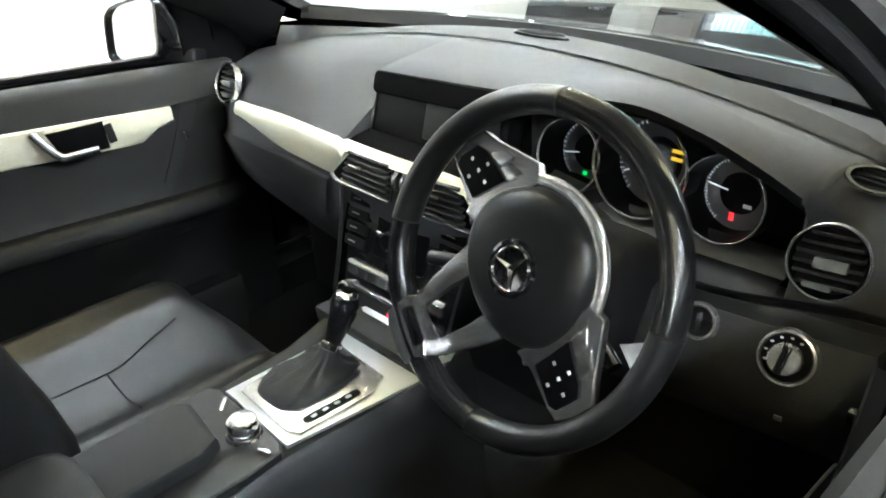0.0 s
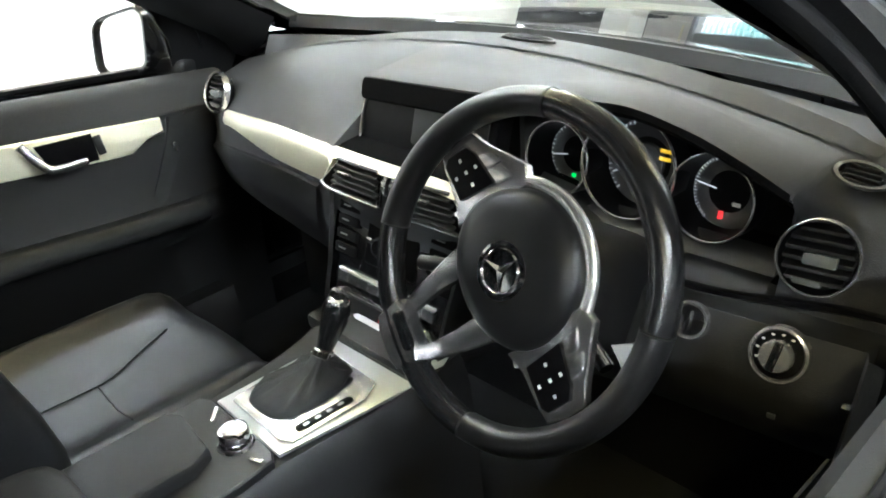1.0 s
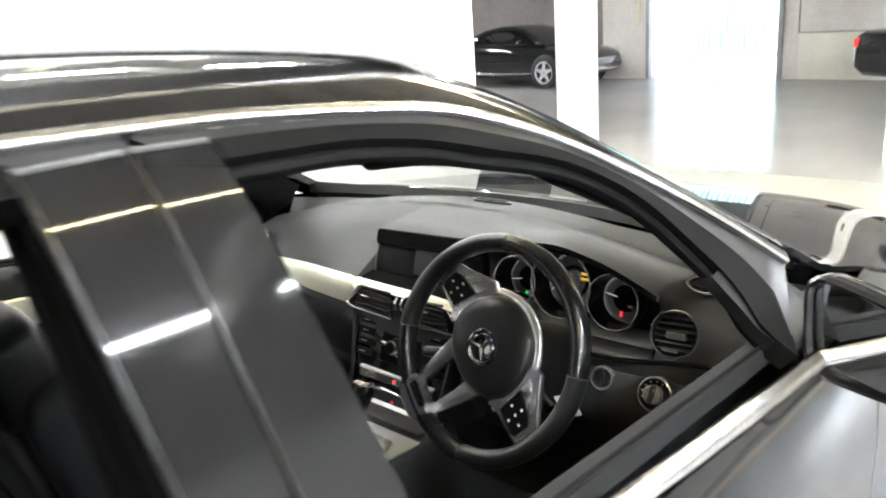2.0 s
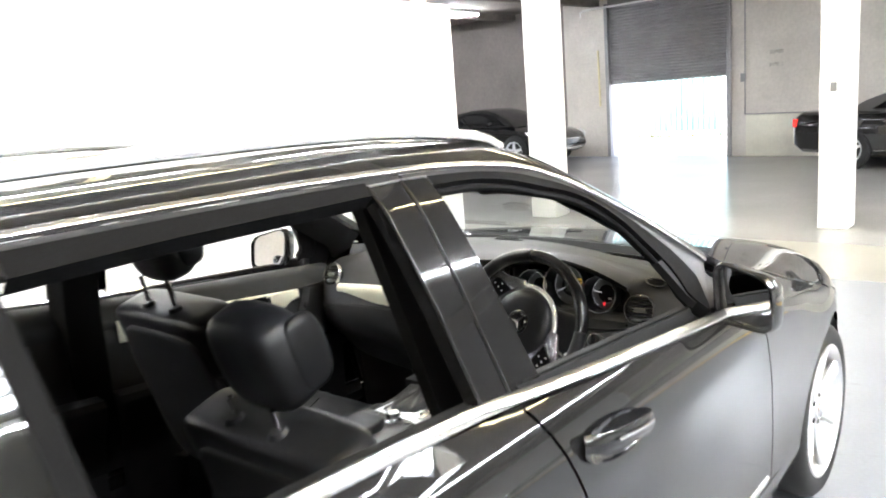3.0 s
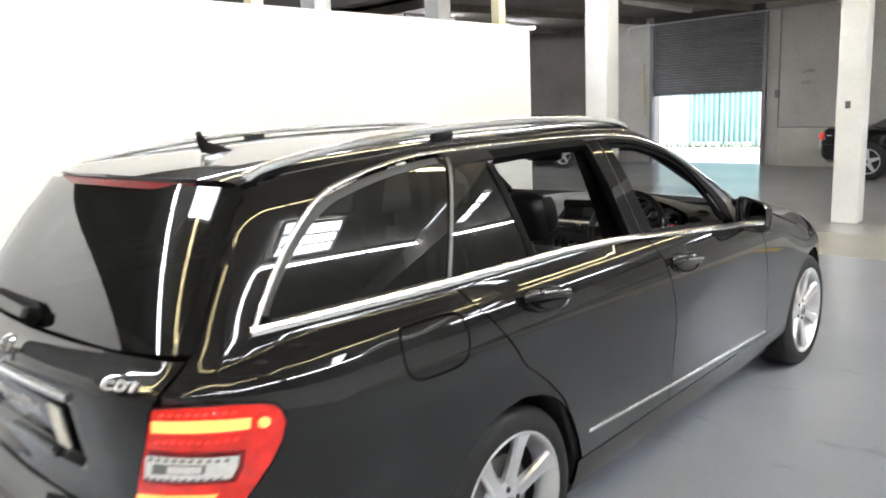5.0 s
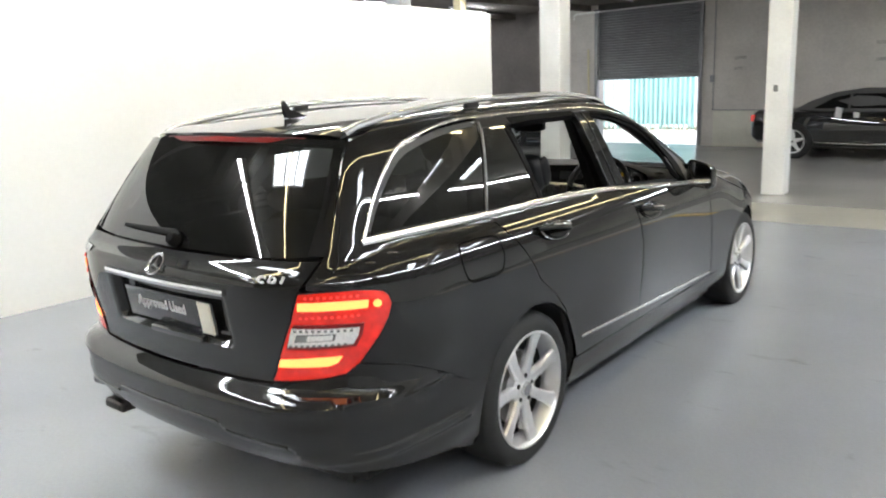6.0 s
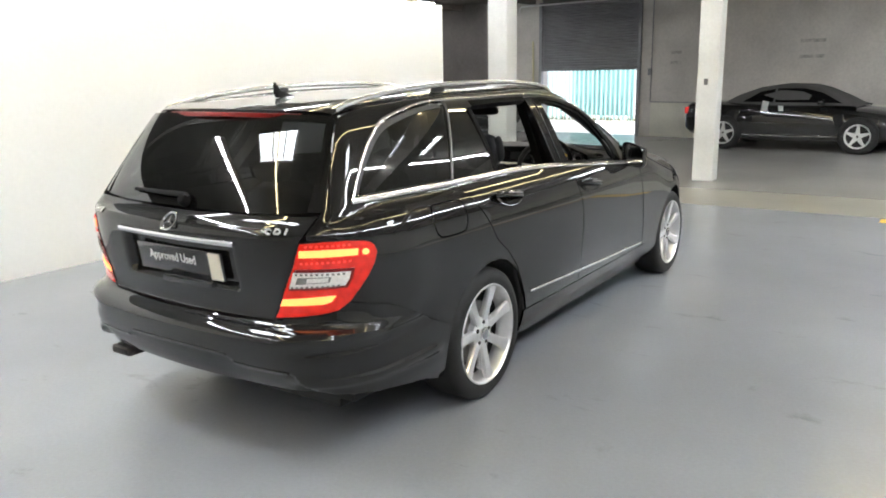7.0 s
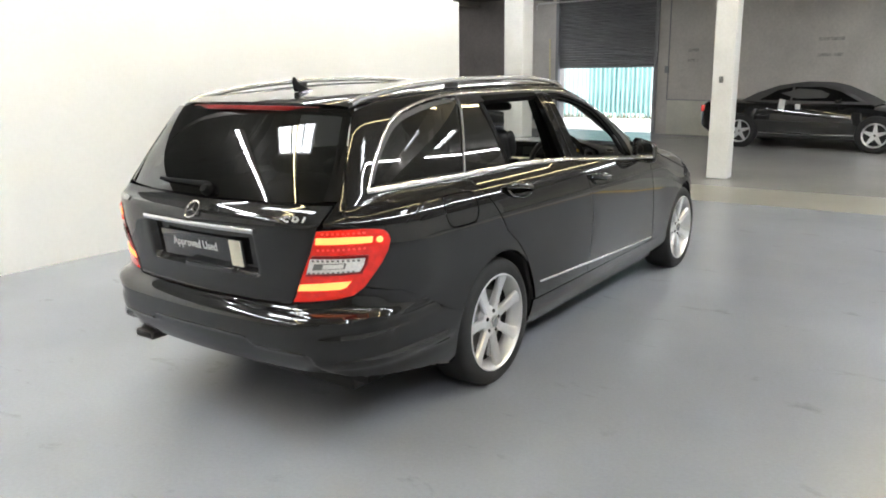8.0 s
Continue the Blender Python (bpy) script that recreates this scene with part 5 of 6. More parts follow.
def centre_vent(x0, x1, tip):
    """A vent whose outer end narrows to a point; tip: -1 towards the passenger."""
    c, w = (x0 + x1) / 2, x1 - x0
    m = frame_at((c, 1.690, .884), (1, float(FACE(x1) - FACE(x0)) / w, 0), (0, .25, 1))
    k = .016
    o = [(-w / 2, -.030), (w / 2, -.030), (w / 2, .028), (-w / 2, .028)]
    if tip < 0:
        o = [(-w / 2 - .012, -.024), (-w / 2 + .004, -.031), (w / 2, -.031), (w / 2, .030), (-w / 2 + .05, .030), (-w / 2 + .036, .024)]
    else:
        o = [(w / 2 + .012, -.024), (w / 2 - .004, -.031), (-w / 2, -.031), (-w / 2, .030), (w / 2 - .05, .030), (w / 2 - .036, .024)]
        o = list(reversed(o))
    body_ = plate_from("centre_vent", o, .004, m @ pose(0, 0, -.002), SCREEN_BLACK, dash, "black centre air vent", .0015)
    for i in range(6):
        z = -.024 + .0098 * i
        wd = w * (.98 - .10 * i / 5) - .02
        bm = bmesh.new()
        box(bm, (wd, .0042, .012), m @ pose(-tip * ((w - wd) / 2 - .004), z, .005, 30, 0, 0), .001, 1)
        part("vent_slat", bm, PLASTIC, body_)
    bm = bmesh.new()
    box(bm, (.030, .006, .012), m @ pose(-.01, .004, .010), .002)
    part("vent_tab", bm, SATIN, body_, "bright vent tab")
    edge = [m @ Vector((*p, .003)) for p in ((o[0], o[1], o[2]) if tip < 0 else (o[-1], o[-2], o[-3]))]
    sweep("vent_lip", glide(np.array(edge), 14), [tuple(m.to_3x3() @ Vector((0, 0, 1)))] * 14, ring(.008, .008, 8), CHROME_SOFT, body_, "bright chrome lower lip")
    rim = [m @ Vector((*p, .002)) for p in o]
    sweep("vent_rim", np.array(rim), [tuple(m.to_3x3() @ Vector((0, 0, 1)))] * len(rim), ring(.003, .005, 6), SATIN, body_, closed=True)
    return body_


centre_vent(CX - .158, CX - .018, -1)
centre_vent(CX + .018, CX + .158, 1)
for s in (-1, 1):
    turned("vent_wheel", [(.018, -.004), (.0205, -.003), (.0205, .003), (.018, .004)], SATIN, dash, "chrome vent thumbwheel", pose(CX + s * .009, 1.700, .886, 0, 90, 0), 28)
bm = bmesh.new()
box(bm, (.036, .02, .062), pose(CX, 1.698, .884, -10, 0, 0), .004)
part("vent_centre", bm, PLASTIC, dash)

# centre stack: radio, buttons, heater row; leaning face
STACK = frame_at((CX, 1.672, .765), (1, 0, 0), (0, .34, 1))
for s in (-1, 1):
    loft("stack_cheek", [[(CX + s * (w + .03), y + .12, z), (CX + s * (w + .012), y + .010, z), (CX + s * w, y - .003, z), (CX + s * (w - .008), y, z)] for w, y, z in ((.158, 1.692, .850), (.150, 1.677, .80), (.142, 1.657, .74), (.138, 1.637, .685), (.136, 1.626, .645))], PLASTIC, dash, "dark side of the centre stack")
plate_from("radio_face", rounded(.292, .225, .012), .006, STACK @ pose(0, -.012, -.006), GLOSS_BLACK, dash, "glossy black radio and heater face")


def stack_piece(name, x, y, w, h, mat, label="", z=.0, t=.005, r=.002):
    return plate_from(name, rounded(w, h, min(r, h / 2.1, w / 2.1)), t, STACK @ pose(x, y, z), mat, dash, label, min(.001, t / 3), 1)


for s in (-1, 1):
    for i in range(4):
        b = stack_piece("radio_button", s * .108, .066 - .024 * i, .052, .016, PIT_BLACK)
        part_z = stack_piece("button_mark", s * .108 - .006, .066 - .024 * i, .018, .0022, BAR_GREY, "", .005, .0006, .0005)
stack_piece("radio_window", 0, .030, .118, .088, SCREEN_BLACK, "black panel round the rotary knob", 0, .003, .006)
knob_m = STACK @ pose(-.012, .024, .003)
turned("rotary_knob", [(0, .020), (.014, .020), (.0165, .017), (.018, .003), (.021, 0)], CHROME, dash, "chrome rotary knob", knob_m, 36)
turned("knob_cap", [(0, .0205), (.0115, .0205)], SCREEN_BLACK, dash, "", knob_m @ pose(0, 0, .0003), 28)
for s in (-1, 1):
    bm = bmesh.new()
    box(bm, (.026, .010, .008), STACK @ pose(-.012 + s * .030, .026, .006), .003)
    part("knob_wing", bm, CHROME, dash, "chrome rocker beside the knob")
for i in range(9):
    b = stack_piece("switch_key", -.100 + .025 * i, -.050, .0235, .017, SATIN, "satin silver switch key", 0, .007)
    stack_piece("key_edge", -.100 + .025 * i, -.038, .0235, .0045, LETTER, "", .001, .007, .001)
stack_piece("hazard_mark", -.0, -.050, .009, .008, LIT_RED, "red hazard switch mark", .007, .0008)
stack_piece("heater_strip", .01, -.076, .20, .003, SATIN, "", .001, .004, .001)
stack_piece("heater_panel", .01, -.095, .21, .030, PLASTIC, "black heater controls", 0, .004, .004)
stack_piece("heater_mark", .0, -.096, .007, .006, LIT_RED, "red control mark", .004, .0008)
for s in (-1, 1):
    turned("heater_dial", [(.0, .010), (.012, .010), (.014, .012), (.0175, .010), (.019, 0)], SATIN, dash, "silver ringed heater dial", STACK @ pose(s * .108, -.092, .002), 32)
    turned("dial_face", [(0, .0125), (.0125, .0125)], SCREEN_BLACK, dash, "", STACK @ pose(s * .108, -.092, .002), 28)
block("stack_tray", (CX - .13, 1.585, .640), (CX + .13, 1.66, .665), TRIM_DARK, dash, "small black tray under the stack", .006)

# display under its brow
m = frame_at((.028, 1.768, .963), (1, 0, .03), (0, .034, .1))
plate_from("display", rounded(.288, .112, .010), .03, m @ pose(0, 0, -.03), SCREEN_BLACK, dash, "dark switched-off display", .003)
plate_from("display_screen", rounded(.155, .070, .003), .002, m @ pose(.052, .004, .0005), shader("grey_screen", (.009, .009, .010), .35, spec=.2), dash, "grey glassy screen")
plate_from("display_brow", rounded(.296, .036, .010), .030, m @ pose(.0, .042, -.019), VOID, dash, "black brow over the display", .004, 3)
rim = [m @ Vector((x, y, .002)) for x, y in ((-.143, .024), (-.148, -.01), (-.147, -.040), (-.138, -.055), (-.09, -.058), (.02, -.058))]
sweep("display_edge", glide(np.array(rim), 20), [tuple(m.to_3x3() @ Vector((0, 0, 1)))] * 20, ring(.003, .004, 6), BAR_GREY, dash, "thin satin edge of the display")

# dials
def dial(x, z, r, m_tilt, needle, marks, a0, a1, ringed=True):
    m = frame_at((x, 1.800, z), (1, 0, 0), (0, .18, 1))
    cup = turned("dial", [(r * .86, -.048), (r * .93, -.03), (r, .006), (r * 1.02, .006), (r * 1.03, -.002), (r * 1.03, -.03)], SCREEN_BLACK, dash, "deep ringed instrument dial", m, 56)
    turned("dial_ring", [(r * .985, .0055), (r * 1.0, .0085), (r * 1.025, .0085), (r * 1.035, .005)], SILVER, cup, "thin silver dial ring", m, 56)
    turned("dial_face", [(0, -.046), (r * .60, -.046), (r * .62, -.0455), (r * .88, -.0435)], DIAL_GREY, cup, "dark grey dial face", m, 56)
    turned("dial_centre", [(0, -.0448), (r * .50, -.0448)], SCREEN_BLACK, cup, "", m, 40)
    for i in range(marks):
        a = radians(a0 + (a1 - a0) * i / (marks - 1))
        big = i % 4 == 0
        bm = bmesh.new()
        box(bm, (r * (.085 if big else .05), r * .010, .0006), m @ pose(r * .83 * math.cos(a), r * .83 * math.sin(a), -.0420, 0, 0, math.degrees(a)))
        part("dial_mark", bm, LIT_WHITE, cup)
    a = radians(needle)
    bm = bmesh.new()
    box(bm, (r * .50, r * .022, .001), m @ pose(r * .52 * math.cos(a), r * .52 * math.sin(a), -.0395, 0, 0, needle))
    part("dial_needle", bm, LIT_WHITE, cup, "white needle")
    return m, cup


m, cup = dial(.255, .950, .050, 0, 190, 17, 240, 100)
bm = bmesh.new()
box(bm, (.006, .005, .001), m @ pose(.0, -.030, -.041))
part("warning_lamp", bm, LIT_GREEN, cup, "small green lamp")
bm = bmesh.new()
box(bm, (.020, .0012, .001), m @ pose(.022, .002, -.041, 0, 0, -40))
part("dial_needle", bm, LIT_WHITE, cup)
m, cup = dial(.365, .962, .066, 0, 205, 41, 228, -48)
turned("dial_hub", [(0, -.038), (.018, -.038), (.024, -.040), (.026, -.044)], SATIN, cup, "silver dial hub", m, 36)
for i in range(2):
    bm = bmesh.new()
    box(bm, (.016, .0045, .001), m @ pose(.028, .020 - .010 * i, -.037))
    part("warning_lamp", bm, LIT_AMBER, cup, "amber display line")
m, cup = dial(.478, .948, .052, 0, 172, 29, 235, 75)
bm = bmesh.new()
box(bm, (.006, .010, .001), m @ pose(-.004, -.030, -.041), .001)
part("warning_lamp", bm, LIT_RED, cup, "small red warning lamp")
bm = bmesh.new()
box(bm, (.010, .0045, .0008), m @ pose(.012, -.014, -.0438))
part("dial_text", bm, LETTER, cup)
loft("dial_surround", [[(x, 1.775 - .003 * math.sin((x - .2) * 8), .888 - .004), (x, 1.787, .897), (x, 1.812, .90)] for x in np.linspace(.2, .57, 16)], PLASTIC, dash, "dark dial surround")
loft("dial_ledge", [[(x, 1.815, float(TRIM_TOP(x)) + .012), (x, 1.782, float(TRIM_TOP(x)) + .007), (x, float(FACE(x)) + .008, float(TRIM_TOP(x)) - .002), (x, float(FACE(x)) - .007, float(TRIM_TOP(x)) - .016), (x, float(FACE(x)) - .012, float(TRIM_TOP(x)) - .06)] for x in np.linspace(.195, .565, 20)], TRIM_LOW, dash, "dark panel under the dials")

# round side vents
def round_vent(x, y, z, turn, r=.047):
    m = frame_at((x, y, z), (math.cos(radians(turn)), math.sin(radians(turn)), 0), (0, .38, 1))
    v = turned("side_vent", [(r * .945, -.006), (r * .96, .004), (r * .98, .0055), (r * 1.005, .004), (r * 1.03, -.008)], SILVER, dash, "round air vent with a chrome ring", m, 56)
    turned("vent_bowl", [(0, -.026), (r * .6, -.026), (r * .87, -.022), (r * .94, .001)], SCREEN_BLACK, v, "", m, 40)
    for i in range(6):
        q = -.55 + i * .26
        w = 2 * r * .86 * math.sqrt(max(1 - q * q, .05)) * .98
        bm = bmesh.new()
        box(bm, (w, .0045, .018), m @ pose(0, q * r, -.010, 20, 0, 0), .001, 1)
        part("vent_slat", bm, PLASTIC, v)
    bm = bmesh.new()
    box(bm, (.034, .013, .012), m @ pose(.003, -.002, .000), .003)
    part("vent_slider", bm, GREY_PART, v, "grey vent slider")
    bm = bmesh.new()
    box(bm, (.030, .009, .006), m @ pose(-.006, -.66 * r, -.004), .004, 3)
    part("vent_wheel", bm, GREY_PART, v)
    return v


round_vent(.617, 1.760, .930, 8, .0410)
round_vent(-.606, 1.768, .921, -1, .0415)
# demister outlet by the screen pillar
m = frame_at((.606, 1.896, .973), (1, .12, -.15), (0, 1, .33))
o = turned("demister", [(.022, -.01), (.026, .0025), (.031, .003), (.033, 0)], SATIN, dash, "oval grey demister outlet", m @ Matrix.Diagonal((1, .72, 1, 1)), 36)
turned("demister_bowl", [(0, -.008), (.024, -.006)], SCREEN_BLACK, o, "", m @ Matrix.Diagonal((1, .72, 1, 1)), 28)
for i in range(4):
    bm = bmesh.new()
    box(bm, (.044 - .008 * abs(i - 1.5), .0028, .006), m @ pose(0, -.013 + .0088 * i, -.001), .0008, 1)
    part("vent_slat", bm, PLASTIC, o)
# sun sensor and speaker lid on the crest
m = frame_at((.0, 2.05, 1.033), (1, 0, 0), (0, 1, .05))
o = turned("dash_speaker", [(0, .006), (.05, .007), (.075, .004), (.088, -.004)], PIT_BLACK, dash, "dark oval sensor lid on the dash", m @ Matrix.Diagonal((.72, .20, 1, 1)), 40)
turned("lid_edge", [(.080, .004), (.083, .005), (.086, .002)], BAR_GREY, o, "", m @ Matrix.Diagonal((.66, .17, 1, 1)), 40)
loft("dash_mat", [[(x, 2.155 - .34 * x * x, 1.004 - .17 * x * x), (x, 2.08 - .18 * x * x - .0, CREST(x) + .001), (x, 1.985 - .10 * x * x, CREST(x) + .0045)] for x in np.linspace(-.60, .60, 40)], TRIM_DARK, dash, "darker strip along the windscreen edge")

# light switch, ignition, lower seam
m = frame_at((.617, 1.694, .846), (1, .10, 0), (0, .42, 1)) @ Matrix.Diagonal((.88, .88, 1, 1))
v = turned("light_switch", [(.0295, .003), (.0305, .007), (.0335, .006), (.035, -.006)], SILVER, dash, "round light switch with a chrome ring", m, 48)
turned("switch_face", [(0, .0045), (.0285, .0045)], SCREEN_BLACK, v, "", m, 40)
turned("switch_knob", [(0, .020), (.017, .020), (.019, .017), (.0195, .004)], SILVER, v, "silver ribbed rotary knob", m, 40)
bm = bmesh.new()
box(bm, (.010, .036, .006), m @ pose(0, 0, .021, 0, 0, -8), .002)
part("knob_bar", bm, GLOSS_BLACK, v, "black bar across the knob")
for k in range(6):
    a = radians(60 + 28 * k)
    bm = bmesh.new()
    box(bm, (.0035, .0022, .0008), m @ pose(.0245 * math.cos(a), .0245 * math.sin(a), .0047))
    part("switch_mark", bm, LETTER, v)
m = frame_at((.518, 1.690, .850), (1, .1, 0), (0, .5, 1))
v = turned("ignition_lock", [(.0165, .001), (.018, .004), (.0205, .004), (.0225, -.004)], SILVER, dash, "silver ringed ignition lock", m, 36)
turned("lock_face", [(0, .002), (.0168, .0015)], GLOSS_BLACK, v, "", m, 28)
bm = bmesh.new()
box(bm, (.006, .022, .012), m @ pose(0, 0, .003), .002)
part("key_slot", bm, GLOSS_BLACK, v)
pts = [(x, float(FACE(x)) - .018, .866 + .02 * float(step(.5, .68, x))) for x in np.linspace(.46, .70, 16)]
sweep("dash_seam", pts, [(0, -1, .3)] * 16, ring(.010, .016, 6), SCREEN_BLACK, dash, "dark seam under the side vent")
bm = bmesh.new()
box(bm, (.009, .006, .003), frame_at((.618, 1.695, .765), (1, .1, 0), (0, .1, 1)), .001)
part("release_mark", bm, GREY_PART, dash)

# -- steering wheel: its own frame has x right, y up along the rim's plane, z to the driver --
WT = radians(24)
W = Matrix(((1, 0, 0, .363), (0, math.sin(WT), -math.cos(WT), 1.580), (0, math.cos(WT), math.sin(WT), .909), (0, 0, 0, 1))) @ pose(0, 0, 0, 0, 0, -46)
RR, RIM_Z = .187, .016          # the rim stands a little proud of the hub
n = 96


def rim_piece(name, a0, a1, mat, label, fat=1.0, k=40):
    pts, ns = [], []
    for a in np.linspace(radians(a0), radians(a1), k):
        flat = 1 - .035 * math.exp(-((math.degrees(a) % 360 - 270) / 28) ** 2)
        pts.append(W @ Vector((RR * flat * math.cos(a), RR * flat * math.sin(a), RIM_Z)))
        ns.append(W.to_3x3() @ Vector((0, 0, 1)))
    return sweep(name, pts, ns, ring(.032 * fat, .037 * fat, 16, 2.2), mat, wheel_hub, label, sharp=60)


wheel_hub = new("steering_wheel")
wheel_hub.parent = car
tagged(wheel_hub, "black leather three-spoke steering wheel turned to one side")
rim_piece("rim", 45, 135, RIM_LEATHER, "smooth leather rim")
rim_piece("rim", 225, 315, RIM_LEATHER, "smooth leather rim")
rim_piece("rim_grip", 135.5, 224.5, PERFORATED, "perforated leather grip", 1.03)
rim_piece("rim_grip", -44.5, 44.5, PERFORATED, "perforated leather grip", 1.03)
for a in (45, 135, 225, 315):
    t = radians(a)
    turned("rim_seam", [(.0158, -.0008), (.0170, -.0006), (.0170, .0006), (.0158, .0008)], PLASTIC, wheel_hub, "", W @ pose(RR * math.cos(t), RR * math.sin(t), RIM_Z, 90, 0, a) @ Matrix.Diagonal((1, 1.16, 1, 1)), 28)

# airbag cover: a rounded shield
def shield(t):
    return .094 * math.cos(t), (.096 if math.sin(t) > 0 else .075) * math.sin(t)


rows = []
for s, z in ((1.0, -.012), (1.0, .004), (.96, .014), (.88, .020), (.70, .025), (.45, .028), (.20, .029)):
    rows.append([W @ Vector((shield(t)[0] * s, shield(t)[1] * s, z)) for t in np.linspace(0, 2 * math.pi, 48, endpoint=False)])
bag = loft("airbag_cover", rows, HUB, wheel_hub, "soft black airbag cover", closed=True, sharp=50)
bm = bmesh.new()
bm.faces.new([bm.verts.new(p) for p in rows[-1]])
part("cover_middle", bm, HUB, wheel_hub)
BM_ = W @ pose(0, 0, .026, 0, 0, 0)
turned("badge_well", [(0, .0035), (.024, .0035), (.029, .0045), (.034, .002), (.036, -.004)], GLOSS_BLACK, wheel_hub, "dark round badge well", BM_, 40)
turned("badge_ring", [(.0235, .004), (.025, .0065), (.0265, .004)], CHROME, wheel_hub, "chrome badge ring", BM_, 40)
bm = bmesh.new()
for k in range(3):
    a = radians(90 + 120 * k)
    vs = [bm.verts.new(BM_ @ Vector(q)) for q in ((.0245 * math.cos(a), .0245 * math.sin(a), .005), (.005 * math.cos(a + 1.05), .005 * math.sin(a + 1.05), .005), (0, 0, .009), (.005 * math.cos(a - 1.05), .005 * math.sin(a - 1.05), .005))]
    bm.faces.new((vs[0], vs[1], vs[2]))
    bm.faces.new((vs[0], vs[2], vs[3]))
part("badge_spokes", bm, CHROME, wheel_hub, "three chrome spokes", 10)

# silver spokes with button pads
for s in (-1, 1):
    def flip(o):
        o = [(s * x, y) for x, y in o]
        return o if s < 0 else list(reversed(o))
    sp = plate_from("spoke", flip([(.072, .066), (.094, .072), (.122, .052), (.146, .034), (.168, .022), (.172, -.004), (.166, -.030), (.150, -.034), (.106, -.036), (.080, -.046)]), .012, W @ pose(0, 0, .0), WHEEL_SILVER, wheel_hub, "satin silver spoke", .004, 3)
    plate_from("button_pad", flip([(.097, .026), (.142, .018), (.155, .010), (.157, -.020), (.150, -.027), (.104, -.025)]), .004, W @ pose(0, 0, .012), SCREEN_BLACK, sp, "black button pad", .001)
    for x, y in ((.111, .0), (.145, -.004), (.127, .013), (.129, -.018), (.128, -.002)):
        bm = bmesh.new()
        box(bm, (.0042, .0034, .0008), W @ pose(s * x, y, .0164))
        part("button_mark", bm, LETTER, sp)
    for a, b in (((.094, .030), (.114, .026)), ((.117, .0255), (.137, .021))):
        (x0, y0), (x1, y1) = a, b
        plate_from("rocker", flip([(x0, y0), (x0 - .002, y0 + .021), (x1 - .004, y1 + .017), (x1, y1)]), .003, W @ pose(0, 0, .0118), SATIN, sp, "bright rocker key", .0012)
# bright band over the cover, from spoke to spoke
pts = [W @ Vector((.100 * math.cos(a), .102 * math.sin(a), .006)) for a in np.linspace(radians(-24), radians(204), 48)]
sweep("cover_trim", pts, [tuple(W.to_3x3() @ Vector((0, 0, 1)))] * 48, ring(.015, .012, 12, 3.0), SILVER, wheel_hub, "satin silver band round the airbag cover")
# twin lower spoke
for s in (-1, 1):
    o = [(s * .024, -.066), (s * .060, -.056), (s * .056, -.085), (s * .040, -.168), (s * .022, -.170), (s * .026, -.100)]
    if s < 0:
        o = list(reversed(o))
    plate_from("spoke", o, .011, W @ pose(0, 0, .002), WHEEL_SILVER, wheel_hub, "satin silver lower spoke", .003)
plate_from("spoke_end", [(-.040, -.158), (-.036, -.196), (-.020, -.203), (.020, -.203), (.036, -.196), (.040, -.158), (.026, -.152), (-.026, -.152)], .024, W @ pose(0, 0, .010), WHEEL_SILVER, wheel_hub, "silver end of the lower spoke", .005, 3)
bm = bmesh.new()
box(bm, (.050, .015, .012), W @ pose(0, -.160, .035), .005, 3)
part("spoke_pad", bm, GLOSS_BLACK, wheel_hub, "black pad between the lower spokes")
# column shroud and stalks
COL = Matrix(((1, 0, 0, .363), (0, math.sin(WT), -math.cos(WT), 1.580), (0, math.cos(WT), math.sin(WT), .909), (0, 0, 0, 1)))
pad("column_shroud", (-.080, -.098, -.24), (.080, .062, -.028), COL, TRIM_DARK, car, "black steering column shroud", 4)
turned("wheel_back", [(.05, -.05), (.075, -.03), (.085, -.012)], TRIM_DARK, wheel_hub, "", COL, 40)
tube("indicator_stalk", [COL @ Vector(q) for q in ((-.06, -.02, -.06), (-.13, -.035, -.05), (-.185, -.045, -.045))], .010, PLASTIC, car, "black indicator stalk", smooth=14)
tube("gear_paddle", [COL @ Vector(q) for q in ((-.05, .07, -.035), (-.075, .10, -.03), (-.09, .115, -.03))], .010, GLOSS_BLACK, car, "black shift paddle", smooth=10)
# key with its tag in the lock
tube("column_lever", [COL @ Vector(q) for q in ((.06, -.04, -.06), (.09, -.06, -.05), (.115, -.075, -.045))], .009, CHROME, car, "short chrome lever on the column", smooth=10)
bm = bmesh.new()
box(bm, (.034, .002, .050), pose(.476, 1.645, .803, 12, -18, 20), .001, 1)
part("key_tag", bm, WHITE_PAINT, car, "white paper tag hanging from the key")

# -- centre console --
CZ = .650
console = new("centre_console")
console.parent = car
tagged(console, "centre console with silver trim and a black gear gaiter")
K = .045
rows = []
for y, w, z in ((.60, .085, .60), (1.0, .10, .615), (1.2, .105, .628), (1.36, .105, CZ - .006), (1.50, .118, CZ - .006), (1.60, .135, CZ + .004), (1.66, .14, CZ + .02)):
    rows.append([(K - w - .03, y, .30), (K - w - .012, y, z - .05), (K - w, y, z - .008), (K - w + .008, y, z), (K + w - .008, y, z), (K + w, y, z - .008), (K + w + .012, y, z - .05), (K + w + .03, y, .30)])
loft("console_body", rows, TRIM_DARK, console, "dark console sides", sharp=35)
o = [(K - .078, 1.372), (K + .088, 1.366), (K + .112, 1.535), (K + .122, 1.60), (K - .075, 1.612), (K - .072, 1.54)]
plate_from("console_trim", o, .005, pose(0, 0, CZ - .003), CONSOLE_ALU, console, "brushed aluminium console trim", .002)
